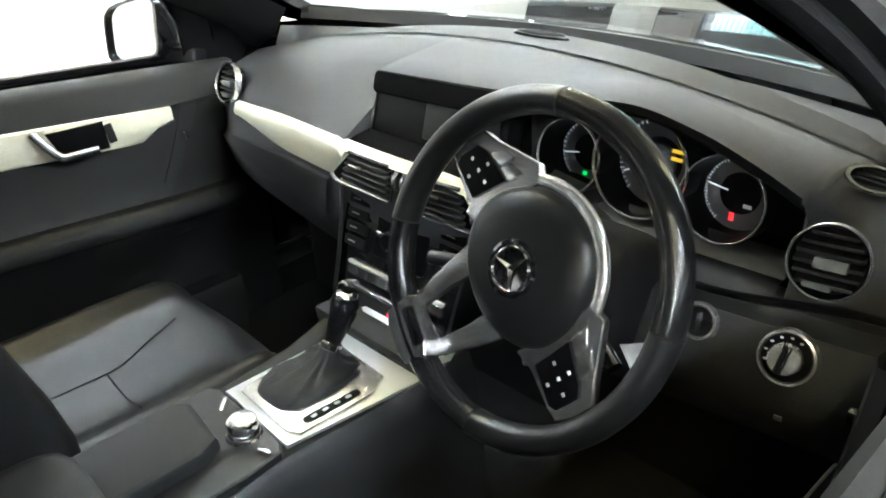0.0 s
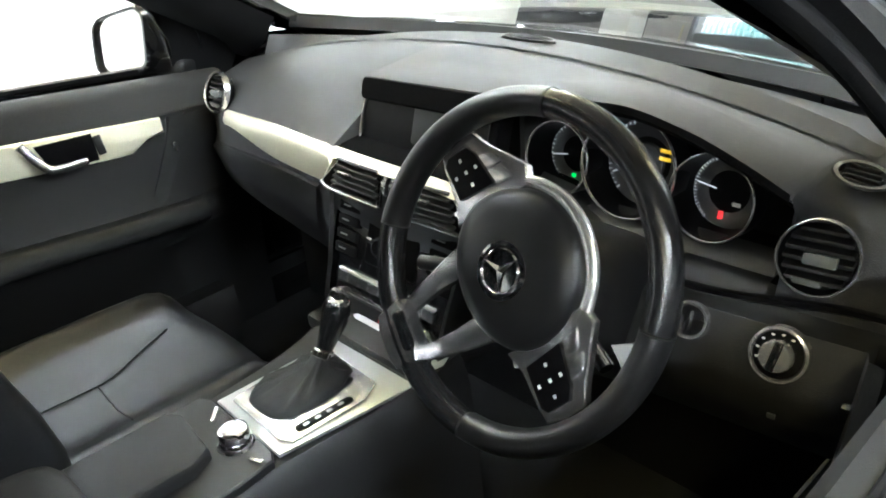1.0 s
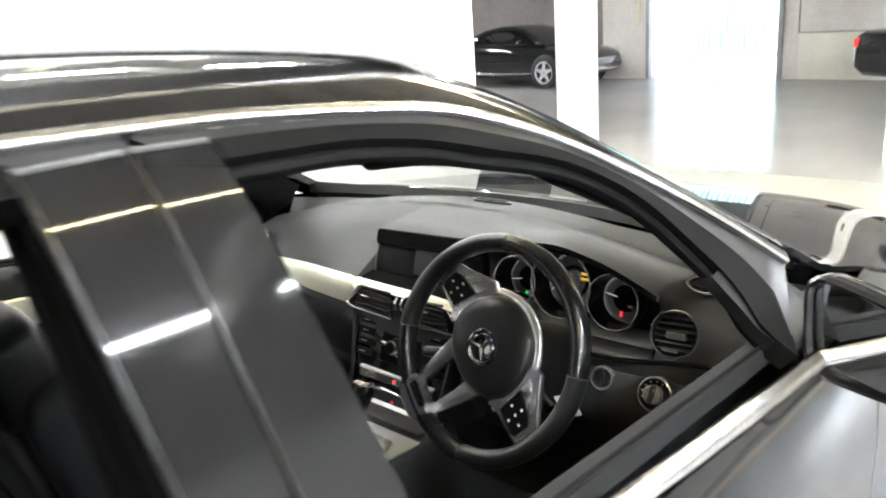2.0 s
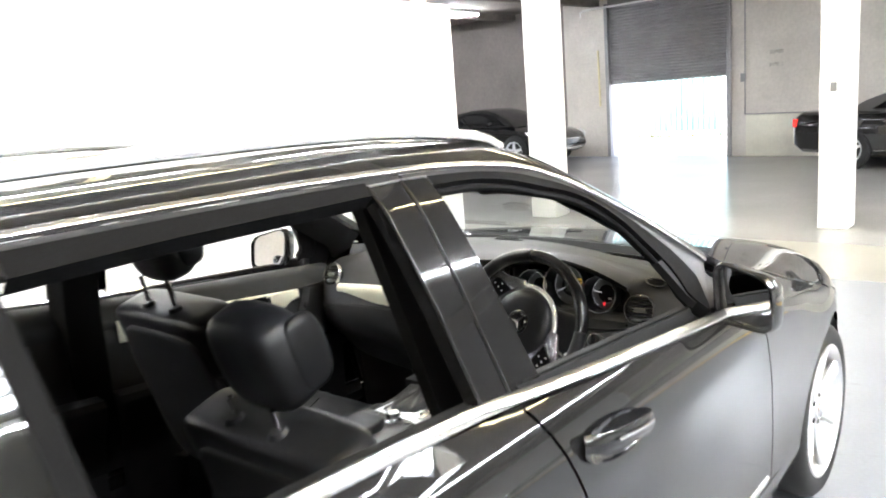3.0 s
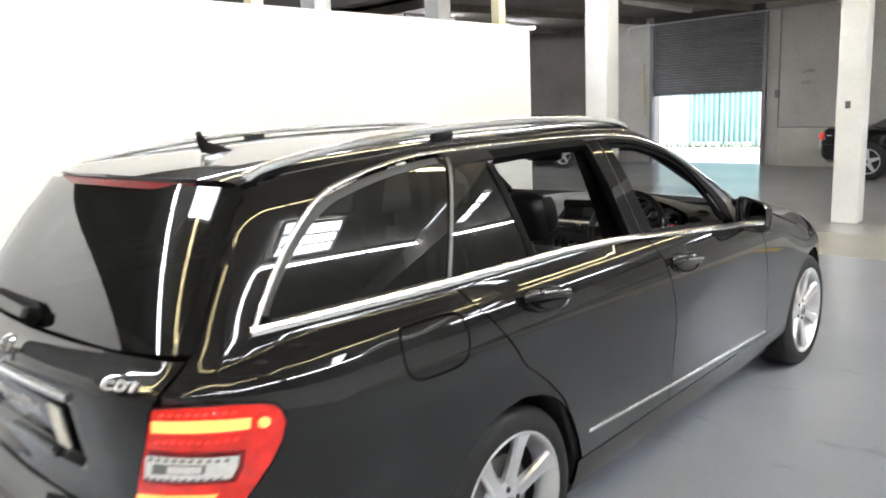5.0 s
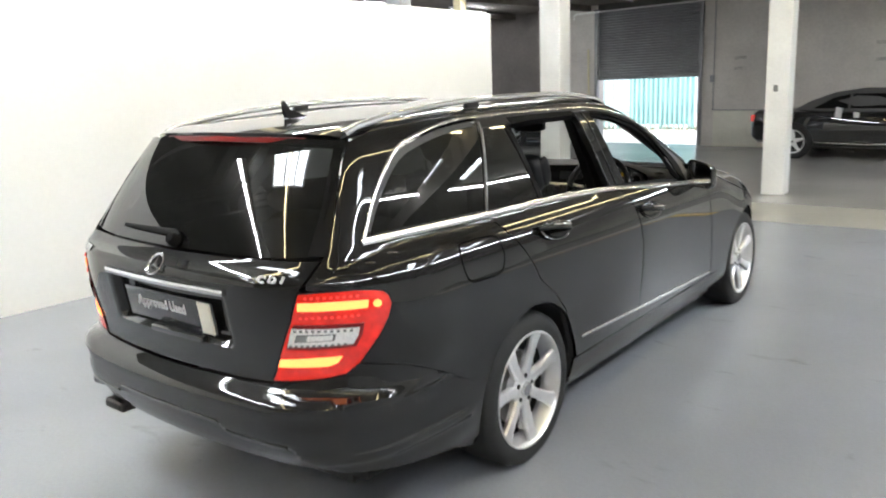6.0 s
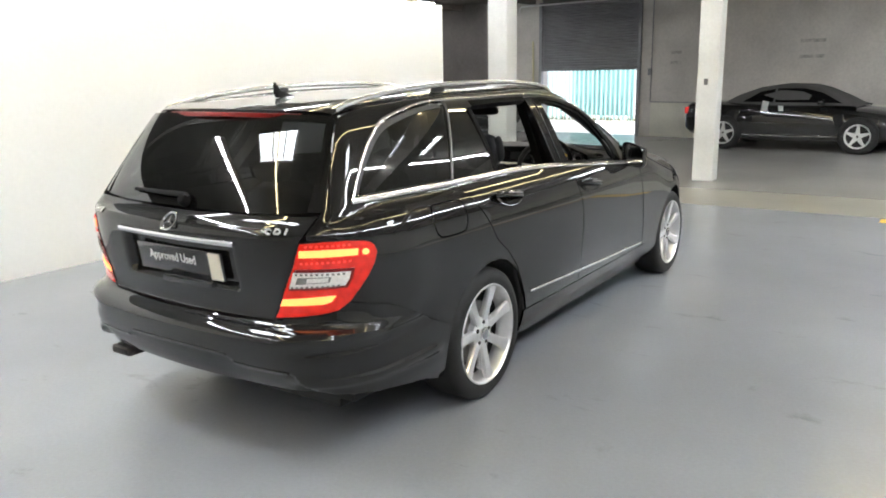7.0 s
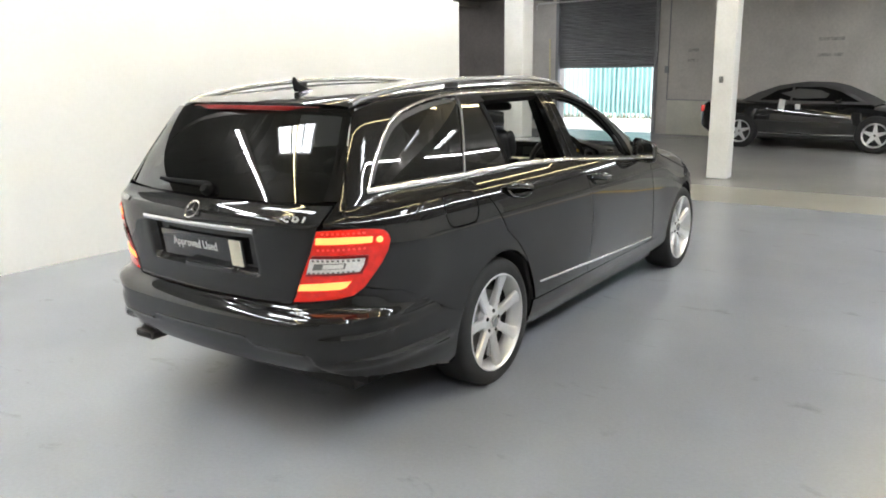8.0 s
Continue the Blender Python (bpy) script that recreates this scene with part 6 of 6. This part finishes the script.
loft("console_ramp", [[(K - .085, y, z), (K - .075, y, z + .004), (K + .118, y, z + .004), (K + .128, y, z)] for y, z in ((1.595, CZ - .002), (1.61, CZ + .002), (1.63, CZ + .012), (1.645, CZ + .024))], CONSOLE_ALU, console, "aluminium ramp to the stack")
g = [(K - .055, 1.385), (K + .068, 1.380), (K + .086, 1.39), (K + .092, 1.51), (K + .075, 1.545), (K - .05, 1.552), (K - .064, 1.535), (K - .062, 1.40)]
plate_from("gear_plate", g, .005, pose(0, 0, CZ + .002), SATIN, console, "satin silver gear plate", .002)
# leather gaiter with folds
rows = []
for j, (s, z) in enumerate(((1.0, 0), (1.0, .006), (.96, .010), (.86, .013), (.70, .015), (.50, .018), (.34, .022), (.25, .030), (.21, .040))):
    row = []
    cx, cy = K - .004 + .004 * j / 8, 1.463 + .049 * (j / 8) ** 1.1
    for i in range(40):
        a = 2 * math.pi * i / 40
        ca, sa = math.cos(a), math.sin(a)
        f = 1 + .045 * math.sin(7 * a + j * .7) * (1 < j < 8) + .025 * math.sin(3 * a - j * .6) * (1 < j < 8)
        row.append((cx + .052 * s * f * math.copysign(abs(ca) ** .6, ca), cy + .068 * s * f * math.copysign(abs(sa) ** .6, sa), CZ + .006 + z + .0030 * math.sin(9 * a + .9 * j) * (1 < j < 7)))
    rows.append(row)
loft("gear_gaiter", rows, TRIM_DARK, console, "creased black leather gear gaiter", closed=True, sharp=70)
lever = [(K, 1.508, CZ + .034), (K, 1.526, CZ + .066), (K, 1.540, CZ + .088), (K, 1.550, CZ + .110)]
sweep("gear_lever", glide(lever, 14), [(1, 0, 0)] * 14, ring(.030, .036, 14, 2.4), RIM_LEATHER, console, "black leather gear lever", scale=list(np.linspace(.58, .72, 4)) + list(np.linspace(.80, 1.22, 7)) + [1.24, 1.2, 1.1])
turned("lever_collar", [(.013, -.004), (.016, 0), (.016, .008), (.013, .010)], CHROME, console, "chrome collar", pose(K, 1.510, CZ + .040, -30), 28)
turned("lever_cap", [(0, .010), (.010, .009), (.0165, .005), (.019, -.001), (.0185, -.006)], CHROME, console, "chrome lever cap", pose(K, 1.551, CZ + .111, -14), 32)
turned("lever_top", [(0, .0103), (.011, .0097)], GLOSS_BLACK, console, "", pose(K, 1.551, CZ + .1115, -14), 28)
plate_from("gear_display", rounded(.014, .092, .006), .003, pose(K + .074, 1.452, CZ + .006, 0, 0, -4), SCREEN_BLACK, console, "dark gear selector display", .001)
for i in range(4):
    bm = bmesh.new()
    box(bm, (.005, .008, .0006), pose(K + .0725 + .001 * i, 1.422 + .019 * i, CZ + .0094))
    part("gear_mark", bm, LETTER, console)
# tray with the control knob
plate_from("control_tray", [(K - .098, 1.16), (K + .10, 1.16), (K + .104, 1.30), (K + .098, 1.352), (K + .08, 1.362), (K - .08, 1.364), (K - .096, 1.355)], .014, pose(0, 0, CZ - .004), PLASTIC, console, "black control tray", .006, 3)
kn = pose(.078, 1.337, CZ + .010)
turned("control_knob", [(0, .026), (.016, .026), (.0195, .024), (.021, .018), (.020, .010), (.0215, .008), (.0225, .002), (.025, 0)], CHROME, console, "round silver control knob", kn, 48)
turned("knob_top", [(0, .0268), (.014, .0264), (.0165, .0258)], SATIN, console, "", kn, 40)
for x, y in ((.003, 1.349), (.128, 1.336)):
    bm = bmesh.new()
    box(bm, (.030 if x < .05 else .020, .006, .004), pose(x, y, CZ + .011, 0, 0, -42 if x < .05 else 20), .002)
    part("tray_key", bm, SATIN, console, "small bright key")
plate_from("tray_lid", [(K - .075, 1.10), (K + .045, 1.10), (K + .05, 1.27), (K + .035, 1.30), (K - .055, 1.31), (K - .075, 1.295)], .026, pose(0, 0, CZ + .006), TRIM_DARK, console, "rounded lid in the console", .010, 4)
pad("armrest", (K - .105, .82, .60), (K + .075, 1.16, .705), pose(0, 0, 0), TRIM_DARK, console, "black armrest lid", 5)

# -- seats --
def seat(x, y, lean, label, rest_up, shift=0.0, up=0.0):
    """A front seat whose cushion's rear edge is at y."""
    s = new("front_seat")
    s.parent = car
    tagged(s, label)
    A = pose(x, y, 0)
    rows = []
    for j in range(29):
        t = j / 28
        front = 1 - (max(t - .82, 0) / .18) ** 2.8
        row = []
        for i in range(33):
            q = -1 + 2 * i / 32
            rim = 1 - abs(q) ** 9
            tuck = 1 - .10 * (max(t - .6, 0) / .4) ** 2 * abs(q)
            z = .43 + (.172 + .030 * math.exp(-((abs(q) - .80) / .17) ** 2) - .012 * (1 - q * q) * t) * rim ** .5 * max(front, 0) ** .5
            row.append(A @ Vector((shift + .248 * q * tuck, -.06 + .475 * t + .035 * (1 - q * q) * t * t, z)))
        rows.append(row)
    rows.append([v - Vector((0, .02, .10)) for v in rows[-1]])
    loft("cushion", rows, LEATHER, s, "black leather seat cushion with raised edges", sharp=70)

    def on_cushion(w, yy):
        t = (yy + .06) / .49
        q = (w - shift) / .248
        return A @ Vector((w, yy, .4325 + .172 + .030 * math.exp(-((abs(q) - .80) / .17) ** 2) - .012 * (1 - q * q) * t))
    tube("stitch_seam", [on_cushion(w, yy) for w, yy in ((.045, -.02), (.046, .12), (.046, .17), (.0, .27), (-.03, .33))], .0013, PIT_BLACK, s, smooth=16)
    tube("stitch_seam", [on_cushion(w, yy) for w, yy in ((.046, .17), (.12, .165), (.20, .163))], .0013, PIT_BLACK, s, smooth=10)
    block("seat_base", (x - .22, y + .0, .30), (x + .22, y + .40, .42), TRIM_DARK, s, "dark seat base", .02)
    B = A @ pose(0, .0, .50 + up, lean, 0, 0)
    pad("backrest", (-.20, -.07, .0), (.20, .06, .52), B, LEATHER, s, "black leather backrest", 3.6, 32, 12)
    for q in (-1, 1):
        pad("bolster", (q * .22 - .045, -.06, .02), (q * .22 + .045, .10, .44), B, LEATHER, s, "raised leather bolster", 3)
    pad("shoulder", (-.235, -.08, .36), (.235, .06, .540), B, LEATHER, s, "broad top of the backrest", 6)
    pad("back_panel", (-.20, -.09, .03), (.20, -.05, .50), B, TRIM_DARK, s, "hard back of the seat", 5)
    for q in (-.065, .065):
        tube("headrest_post", [B @ Vector((q, -.035, .50)), B @ Vector((q, -.025, .58 + rest_up))], .007, CHROME, s, "chrome headrest post")
        turned("post_collar", [(.0, .010), (.015, .010), (.019, 0)], PLASTIC, s, "", B @ pose(q, -.035, .541), 20)
    h = pad("headrest", (-.102, -.05, .562 + rest_up), (.102, .065, .757 + rest_up), B @ pose(.03 if x > 0 else .01, .015 if x > 0 else .01, 0, 0, 0, 0), LEATHER, s, "black leather headrest", 3.4, 32, 12)
    for q in (-1, 1):
        pad("headrest_wing", (q * .091 - .018, -.005, .59 + rest_up), (q * .091 + .018, .078, .738 + rest_up), B @ pose(.03 if x > 0 else .01, .015 if x > 0 else .01, 0), LEATHER, h, "padded headrest wing", 2.8)
    return s


seat(.37, .895, 18, "black leather driver seat", .008, 0.0, -.045)
seat(-.338, 1.12, 16, "black leather passenger seat with its headrest raised", .045, .035, .03)
bench = new("rear_bench")
bench.parent = car
tagged(bench, "black leather rear bench")
pad("bench_cushion", (-.62, .10, .38), (.62, .56, .55), pose(0, 0, 0), LEATHER, bench, "", 4)
B = pose(0, .06, .50, 20)
pad("bench_back", (-.62, -.09, .0), (.62, .06, .52), B, LEATHER, bench, "", 4.5)
for x in (-.38, 0, .38):
    pad("bench_headrest", (x - .12, -.05, .52), (x + .12, .05, .62), B, LEATHER, bench, "", 3)

# -- door cards --
for s in (1, -1):
    def card(name, a, b, y_top):
        """A door lining: a padded top, and a darker lower part with the armrest."""
        high, low = [], []
        for y in np.linspace(a, b, 22):
            t = float(belt_of("left" if s < 0 else "")(y)) * 1.0155
            drop = (min(y, 1.7) - 1.3) * -.075
            k = 1 - float(step(1.30, 1.55, y)) if s > 0 else 1 - .6 * float(step(1.55, 1.8, y))
            out = .040 if s > 0 and y > .9 else 0.0
            ledge = ((.797, t - .010), (.793, t + .014), (.768, t + .018), (.756, t + .004), (.748, t - .05), (.747, .905 + drop), (.752, .885 + drop))
            soft = ((.790, t - .012), (.772, t + .004), (.745, t + .002), (.722, t - .018), (.712, t - .06), (.707, .905 + drop), (.712, .885 + drop))
            high.append([(s * x, y, z) for x, z in (ledge if s > 0 and y > .9 else soft)])
            low.append([(s * (x + out), y, z) for x, z in ((.712, .90 + drop), (.705, .885 + drop), (.704, .83 + drop), (.702, .75 + drop), (.700 - .010 * k, .712 + drop), (.700 - .065 * k, .708 + drop), (.700 - .078 * k, .690 + drop),
                                                   (.702 - .074 * k, .655 + drop), (.705 - .03 * k, .60), (.70, .45), (.70, .32))])
        ob = loft(name, high, DOOR_TOP, car, "dark grey padded door lining", sharp=45)
        loft("lower_lining", low, LINING, ob, "black lower door lining with an armrest", sharp=45)
        return ob
    c = card("door_card", .93, 1.86, 1)
    c2 = card("door_card", .02, .88, 1)
    if s > 0:
        sweep("window_slot", [(.787, y, float(BELT(y)) * 1.0155 + .017) for y in np.linspace(.95, 1.80, 20)], [(0, 0, 1)] * 20, ring(.007, .006, 6), PIT_BLACK, c, "dark slot for the lowered window")
    # aluminium insert with the pull handle
    rows = []
    for y in np.linspace(.98, 1.675 if s < 0 else 1.30, 20):
        d = (y - 1.3) * -.095
        nose = float(step(1.59, 1.675, y))
        off = .03 if s > 0 else 0.0
        rows.append([(s * (.703 + off - q), y, z) for q, z in ((0, .912 + d), (.006, .909 + d), (.008, .880 + d), (.008, .855 + d + .03 * nose), (.006, .846 + d + .05 * nose), (0, .843 + d + .05 * nose))])
    loft("door_insert", rows, ALU, c, "brushed aluminium door insert", sharp=50)
    m = frame_at((s * .722, 1.475, .860), (0, -s * 1, s * .09), (0, 0, 1)) if s > 0 else frame_at((s * .694, 1.475, .860), (0, 1, -.09), (0, 0, 1))
    plate_from("pull_recess", [(-.060, .024), (.050, .030), (.058, -.026), (-.034, -.032)], .003, m @ pose(0, 0, -.001), SCREEN_BLACK, c, "dark handle recess", .001)
    o = [m @ Vector(q) for q in ((-.085, .032, .004), (-.060, -.004, .012), (-.036, -.024, .016), (.030, -.020, .014))]
    if s < 0:
        sweep("pull_handle", glide(np.array(o), 18), [tuple(m.to_3x3() @ Vector((0, 0, 1)))] * 18, ring(.017, .009, 10), SATIN, c, "satin silver door pull")
    bm = bmesh.new()
    box(bm, (.016, .040, .006), m @ pose(.062, .004, .002, 0, 0, 12), .002)
    part("lock_key", bm, PLASTIC, c)
    # edge strip at the door's front end and its catch
    loft("door_edge", [[(s * .715, y - .022, z), (s * .698, y - .018, z), (s * .692, y, z), (s * .696, y + .018, z), (s * .715, y + .022, z)] for y, z in ((1.715, .872), (1.70, .83), (1.665, .76), (1.625, .69))], DOOR_TOP, c, "flat front edge of the door lining", sharp=50)
    bm = bmesh.new()
    box(bm, (.010, .010, .022), pose(s * .690, 1.69, .81, 12), .003)
    part("door_catch", bm, SATIN, c, "small bright catch")
    if s < 0:
        # tone lighter than the lining paints the highlight along the edge
        tube("armrest_edge", [(s * .624, 1.05, .716), (s * .622, 1.30, .704), (s * .622, 1.55, .685), (s * .635, 1.70, .672)], .024, DOOR_TOP, c, "padded armrest edge", smooth=20)
    loft("door_pocket", [[(s * .70, y, .46), (s * .63, y, .47), (s * .62, y, .44), (s * .64, y, .32)] for y in np.linspace(1.1, 1.72, 8)], TRIM_DARK, c, "door pocket")
    # inside of the screen pillar and of the mirror's corner
    ys = np.linspace(1.13, 1.98, 30)
    zt = np.array([float(PILLAR(y)) if y > 1.36 else 1.350 for y in ys]) - .012
    p, nn = skin(ys, zt, -.040)
    p2, _ = skin(ys, zt - np.interp(ys, (1.13, 1.2, 1.26, 1.32, 1.4, 1.98), (.001, .008, .022, .038, .057, .069)), -.044)
    a = p * (s, 1, 1)
    b = p2 * (s, 1, 1)
    tt = np.clip((ys - 1.37) / .69, 0, 1)
    inn = skin_top(.505 + .175 * tt, ys, -.030)[0] * (s, 1, 1)
    loft("pillar_lining", [[tuple(a[i]), tuple(inn[i]), tuple(inn[i] * .5 + b[i] * .5 + np.array([-s * .015, 0, -.01])), tuple(b[i])] for i in range(30)], TRIM_DARK, car, "dark windscreen pillar lining", sharp=60)
    tri = [(1.74 if s < 0 else 1.70, 1.085), (1.76, 1.082), (1.80, 1.06), (1.90, 1.0), (1.96, .94), (1.94, .88), (1.80 if s < 0 else 1.735, .88)]
    pts = [skin(np.array([y]), np.array([z]), -.028)[0][0] * (s, 1, 1) for y, z in tri]
    bm = bmesh.new()
    f = bm.faces.new([bm.verts.new(v) for v in pts])
    bmesh.ops.solidify(bm, geom=[f], thickness=.006)
    part("mirror_corner", bm, TRIM_DARK, car, "black inner mirror corner")
    # pillar behind the front door, and the door frame's inner edge
    loft("belt_pillar", [[(s * (xx + dx), yy + dy, z) for dx, dy in ((0, -.07), (-.05, -.05), (-.055, .05), (0, .07))] for xx, yy, z in ((.74, .88, .50), (.735, .88, .98), (.68, .87, 1.15), (.60, .86, 1.36), (.54, .86, 1.41))], PIT_BLACK, car, "dark middle pillar lining")
    loft("rear_pillar", [[(s * (xx + dx), yy + dy, z) for dx, dy in ((0, -.06), (-.05, -.05), (-.05, .04), (0, .06))] for xx, yy, z in ((.72, -.17, .80), (.72, -.15, 1.03), (.63, -.05, 1.2), (.55, .0, 1.38))], PIT_BLACK, car, "dark rear pillar lining")
    block("cargo_side", (min(s * .60, s * .66), -.88, .30), (max(s * .60, s * .66), .0, .98), PIT_BLACK, car, "dark cargo side lining")

# headlining, rear-view mirror, cargo floor
xs = np.linspace(-.53, .53, 16)
rows = []
for y in np.linspace(-.58, 1.33, 20):
    p, nn = skin_top(xs, np.full(16, y), -.035)
    rows.append([tuple(q) for q in p])
loft("headlining", rows, shader("headliner_grey", (.10, .10, .10), .95, grain=.1, scale=300), car, "grey cloth headlining")
block("cargo_floor", (-.60, -.90, .52), (.60, -.05, .56), FABRIC, car, "black cargo floor")
pad("rear_view_mirror", (-.11, 1.385, 1.255), (.11, 1.425, 1.315), pose(0, 0, 0), PLASTIC, car, "black interior mirror", 3.5)
tube("mirror_stem", [(0, 1.42, 1.30), (0, 1.47, 1.34), (0, 1.50, 1.37)], .016, PLASTIC, car, smooth=8)

# ---- other cars in the hall ----
SOFT_TOP = shader("soft_top_cloth", (.085, .083, .08), .8, spec=.3, grain=.15, scale=200, bump=.2, bump_scale=300)


def parked_car(name, label, at, turn, soft_top=True):
    """A low dark two-door car; its own frame has x forward."""
    ob = thing(name, label, "car", "", "", at, turn)
    rows = []
    for x, w, zt, zb in ((-2.10, .62, .70, .42), (-2.06, .74, .84, .34), (-1.95, .82, .89, .27), (-1.5, .875, .90, .24), (-.7, .885, .88, .17), (.3, .885, .86, .16),
                         (.9, .885, .83, .17), (1.4, .87, .77, .19), (1.75, .82, .70, .21), (1.95, .74, .62, .25), (2.05, .60, .52, .30)):
        half = [(w * .80, zb), (w * .97, zb + .06), (w, zb + .5 * (zt - zb)), (w * .985, zt - .14), (w * .93, zt - .04), (w * .80, zt), (w * .4, zt + .015)]
        rows.append([(x, y, z) for y, z in half] + [(x, -y, z) for y, z in reversed(half)])
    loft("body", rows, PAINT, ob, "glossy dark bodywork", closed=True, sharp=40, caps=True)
    rows = []
    for x, wb, wt, zt in ((-1.32, .70, .66, .90), (-1.05, .74, .60, 1.05), (-.65, .76, .56, 1.19), (-.25, .77, .55, 1.245), (.15, .77, .55, 1.235), (.42, .77, .56, 1.17), (.80, .77, .62, 1.0), (1.10, .76, .70, .83)):
        rows.append([(x, wb, .85), (x, wb * .55 + wt * .45, .85 + (zt - .85) * .55), (x, wt, zt - .02), (x, wt * .8, zt), (x, 0, zt + .012), (x, -wt * .8, zt), (x, -wt, zt - .02), (x, -wb * .55 - wt * .45, .85 + (zt - .85) * .55), (x, -wb, .85)])
    loft("roof", rows, SOFT_TOP if soft_top else PAINT, ob, "faded black soft top" if soft_top else "dark roof", sharp=50)
    for s in (1, -1):
        for q in ([(-.92, .915), (-.35, .91), (-.35, 1.16), (-.62, 1.10)], [(-.31, .91), (.86, .90), (.50, 1.09), (.18, 1.165), (-.31, 1.165)]):
            pts = []
            for x, z in q:
                wb, wt, zt = .765, .555, 1.22
                t = (z - .85) / (zt - .85)
                pts.append((x, s * (wb + (wt - wb) * t + .016), z))
            bm = bmesh.new()
            f = bm.faces.new([bm.verts.new(v) for v in pts])
            bmesh.ops.solidify(bm, geom=[f], thickness=.008)
            part("side_window", bm, GLOSS_BLACK, ob, "dark side window")
        for x in (-1.22, 1.19):
            # dark disc on the uncut flank stands in for the shaded arch
            turned("wheel_well", [(0, .0), (.33, .0), (.345, -.03)], RUBBER, ob, "", pose(x, s * .889, .32, -90 * s, 0, 0), 32)
            wheel = turned("wheel", [(.205, .02), (.225, .035), (.29, .035), (.312, .015), (.314, -.15)], TYRE, ob, "low tyre on a silver five-spoke rim", pose(x, s * .885, .314, -90 * s, 0, 0), 40)
            turned("rim", [(.19, .0), (.21, .03), (.222, .034), (.226, .02)], RIM, wheel, "", pose(x, s * .885, .314, -90 * s, 0, 0), 40)
            for k in range(5):
                bm = bmesh.new()
                m = pose(x, s * .885, .314, -90 * s, 0, 0) @ Matrix.Rotation(2 * math.pi * k / 5 + .3, 4, "Z")
                vs = [bm.verts.new(m @ Vector(v)) for v in ((.02, -.045, .028), (.21, -.018, .026), (.21, .018, .026), (.02, .045, .028), (.02, -.045, .005), (.21, -.018, .005), (.21, .018, .005), (.02, .045, .005))]
                for q in ((0, 1, 2, 3), (4, 7, 6, 5), (0, 4, 5, 1), (1, 5, 6, 2), (2, 6, 7, 3), (3, 7, 4, 0)):
                    bm.faces.new([vs[i] for i in q])
                part("rim_spoke", bm, RIM, wheel)
        bm = bmesh.new()
        box(bm, (.16, .03, .13), pose(-2.0, s * .74, .74, 0, 0, -s * 40), .02, 3)
        part("tail_light", bm, RED_LENS, ob, "red tail light")
        bm = bmesh.new()
        box(bm, (.30, .03, .12), pose(1.86, s * .76, .60, 0, 18, s * -32), .025, 3)
        part("headlight", bm, CLEAR_LENS, ob, "clear headlight")
        bm = bmesh.new()
        box(bm, (.11, .16, .09), pose(.55, s * .93, .92), .03, 3)
        part("door_mirror", bm, PAINT, ob)
        tube("sill_line", [(-.85, s * .888, .30), (0, s * .895, .285), (.85, s * .888, .30)], .012, SATIN, ob, "bright sill strip")
    return ob


far = parked_car("convertible_car", "dark convertible car with a black soft top, parked by the wall", (.02, 13.70, 0), -5)
bm = bmesh.new()
box(bm, (.12, .004, .30), pose(-.46, -.884, .79, 12, 12, -6), .001, 1)
part("paper_sheet", bm, WHITE_PAINT, far, "white paper sheet taped to the door")
bm = bmesh.new()
box(bm, (.09, .004, .10), pose(-.16, -.890, .80, 10, 0, 0), .001, 1)
part("paper_sheet", bm, WHITE_PAINT, far, "small white paper on the door")
parked_car("saloon_car", "dark car with pale headlights parked beside the shutter", (-9.05, 14.6, 0), -3, False)

# marks on the back wall
for x, z, w in ((.95, 1.95, .26), (.95, 1.72, .26), (3.9, 2.1, .5), (3.9, 1.78, .5)):
    bm = bmesh.new()
    box(bm, (w, .004, .07), BACK @ pose(x, -.004, z), .001, 1)
    tagged(part("wall_sign", bm, shader("faded_sign", (.50, .47, .43), .8, grain=.2, scale=20, stain=.3, stain_scale=8)), "faded grey lettering bar painted on the wall", "sign")
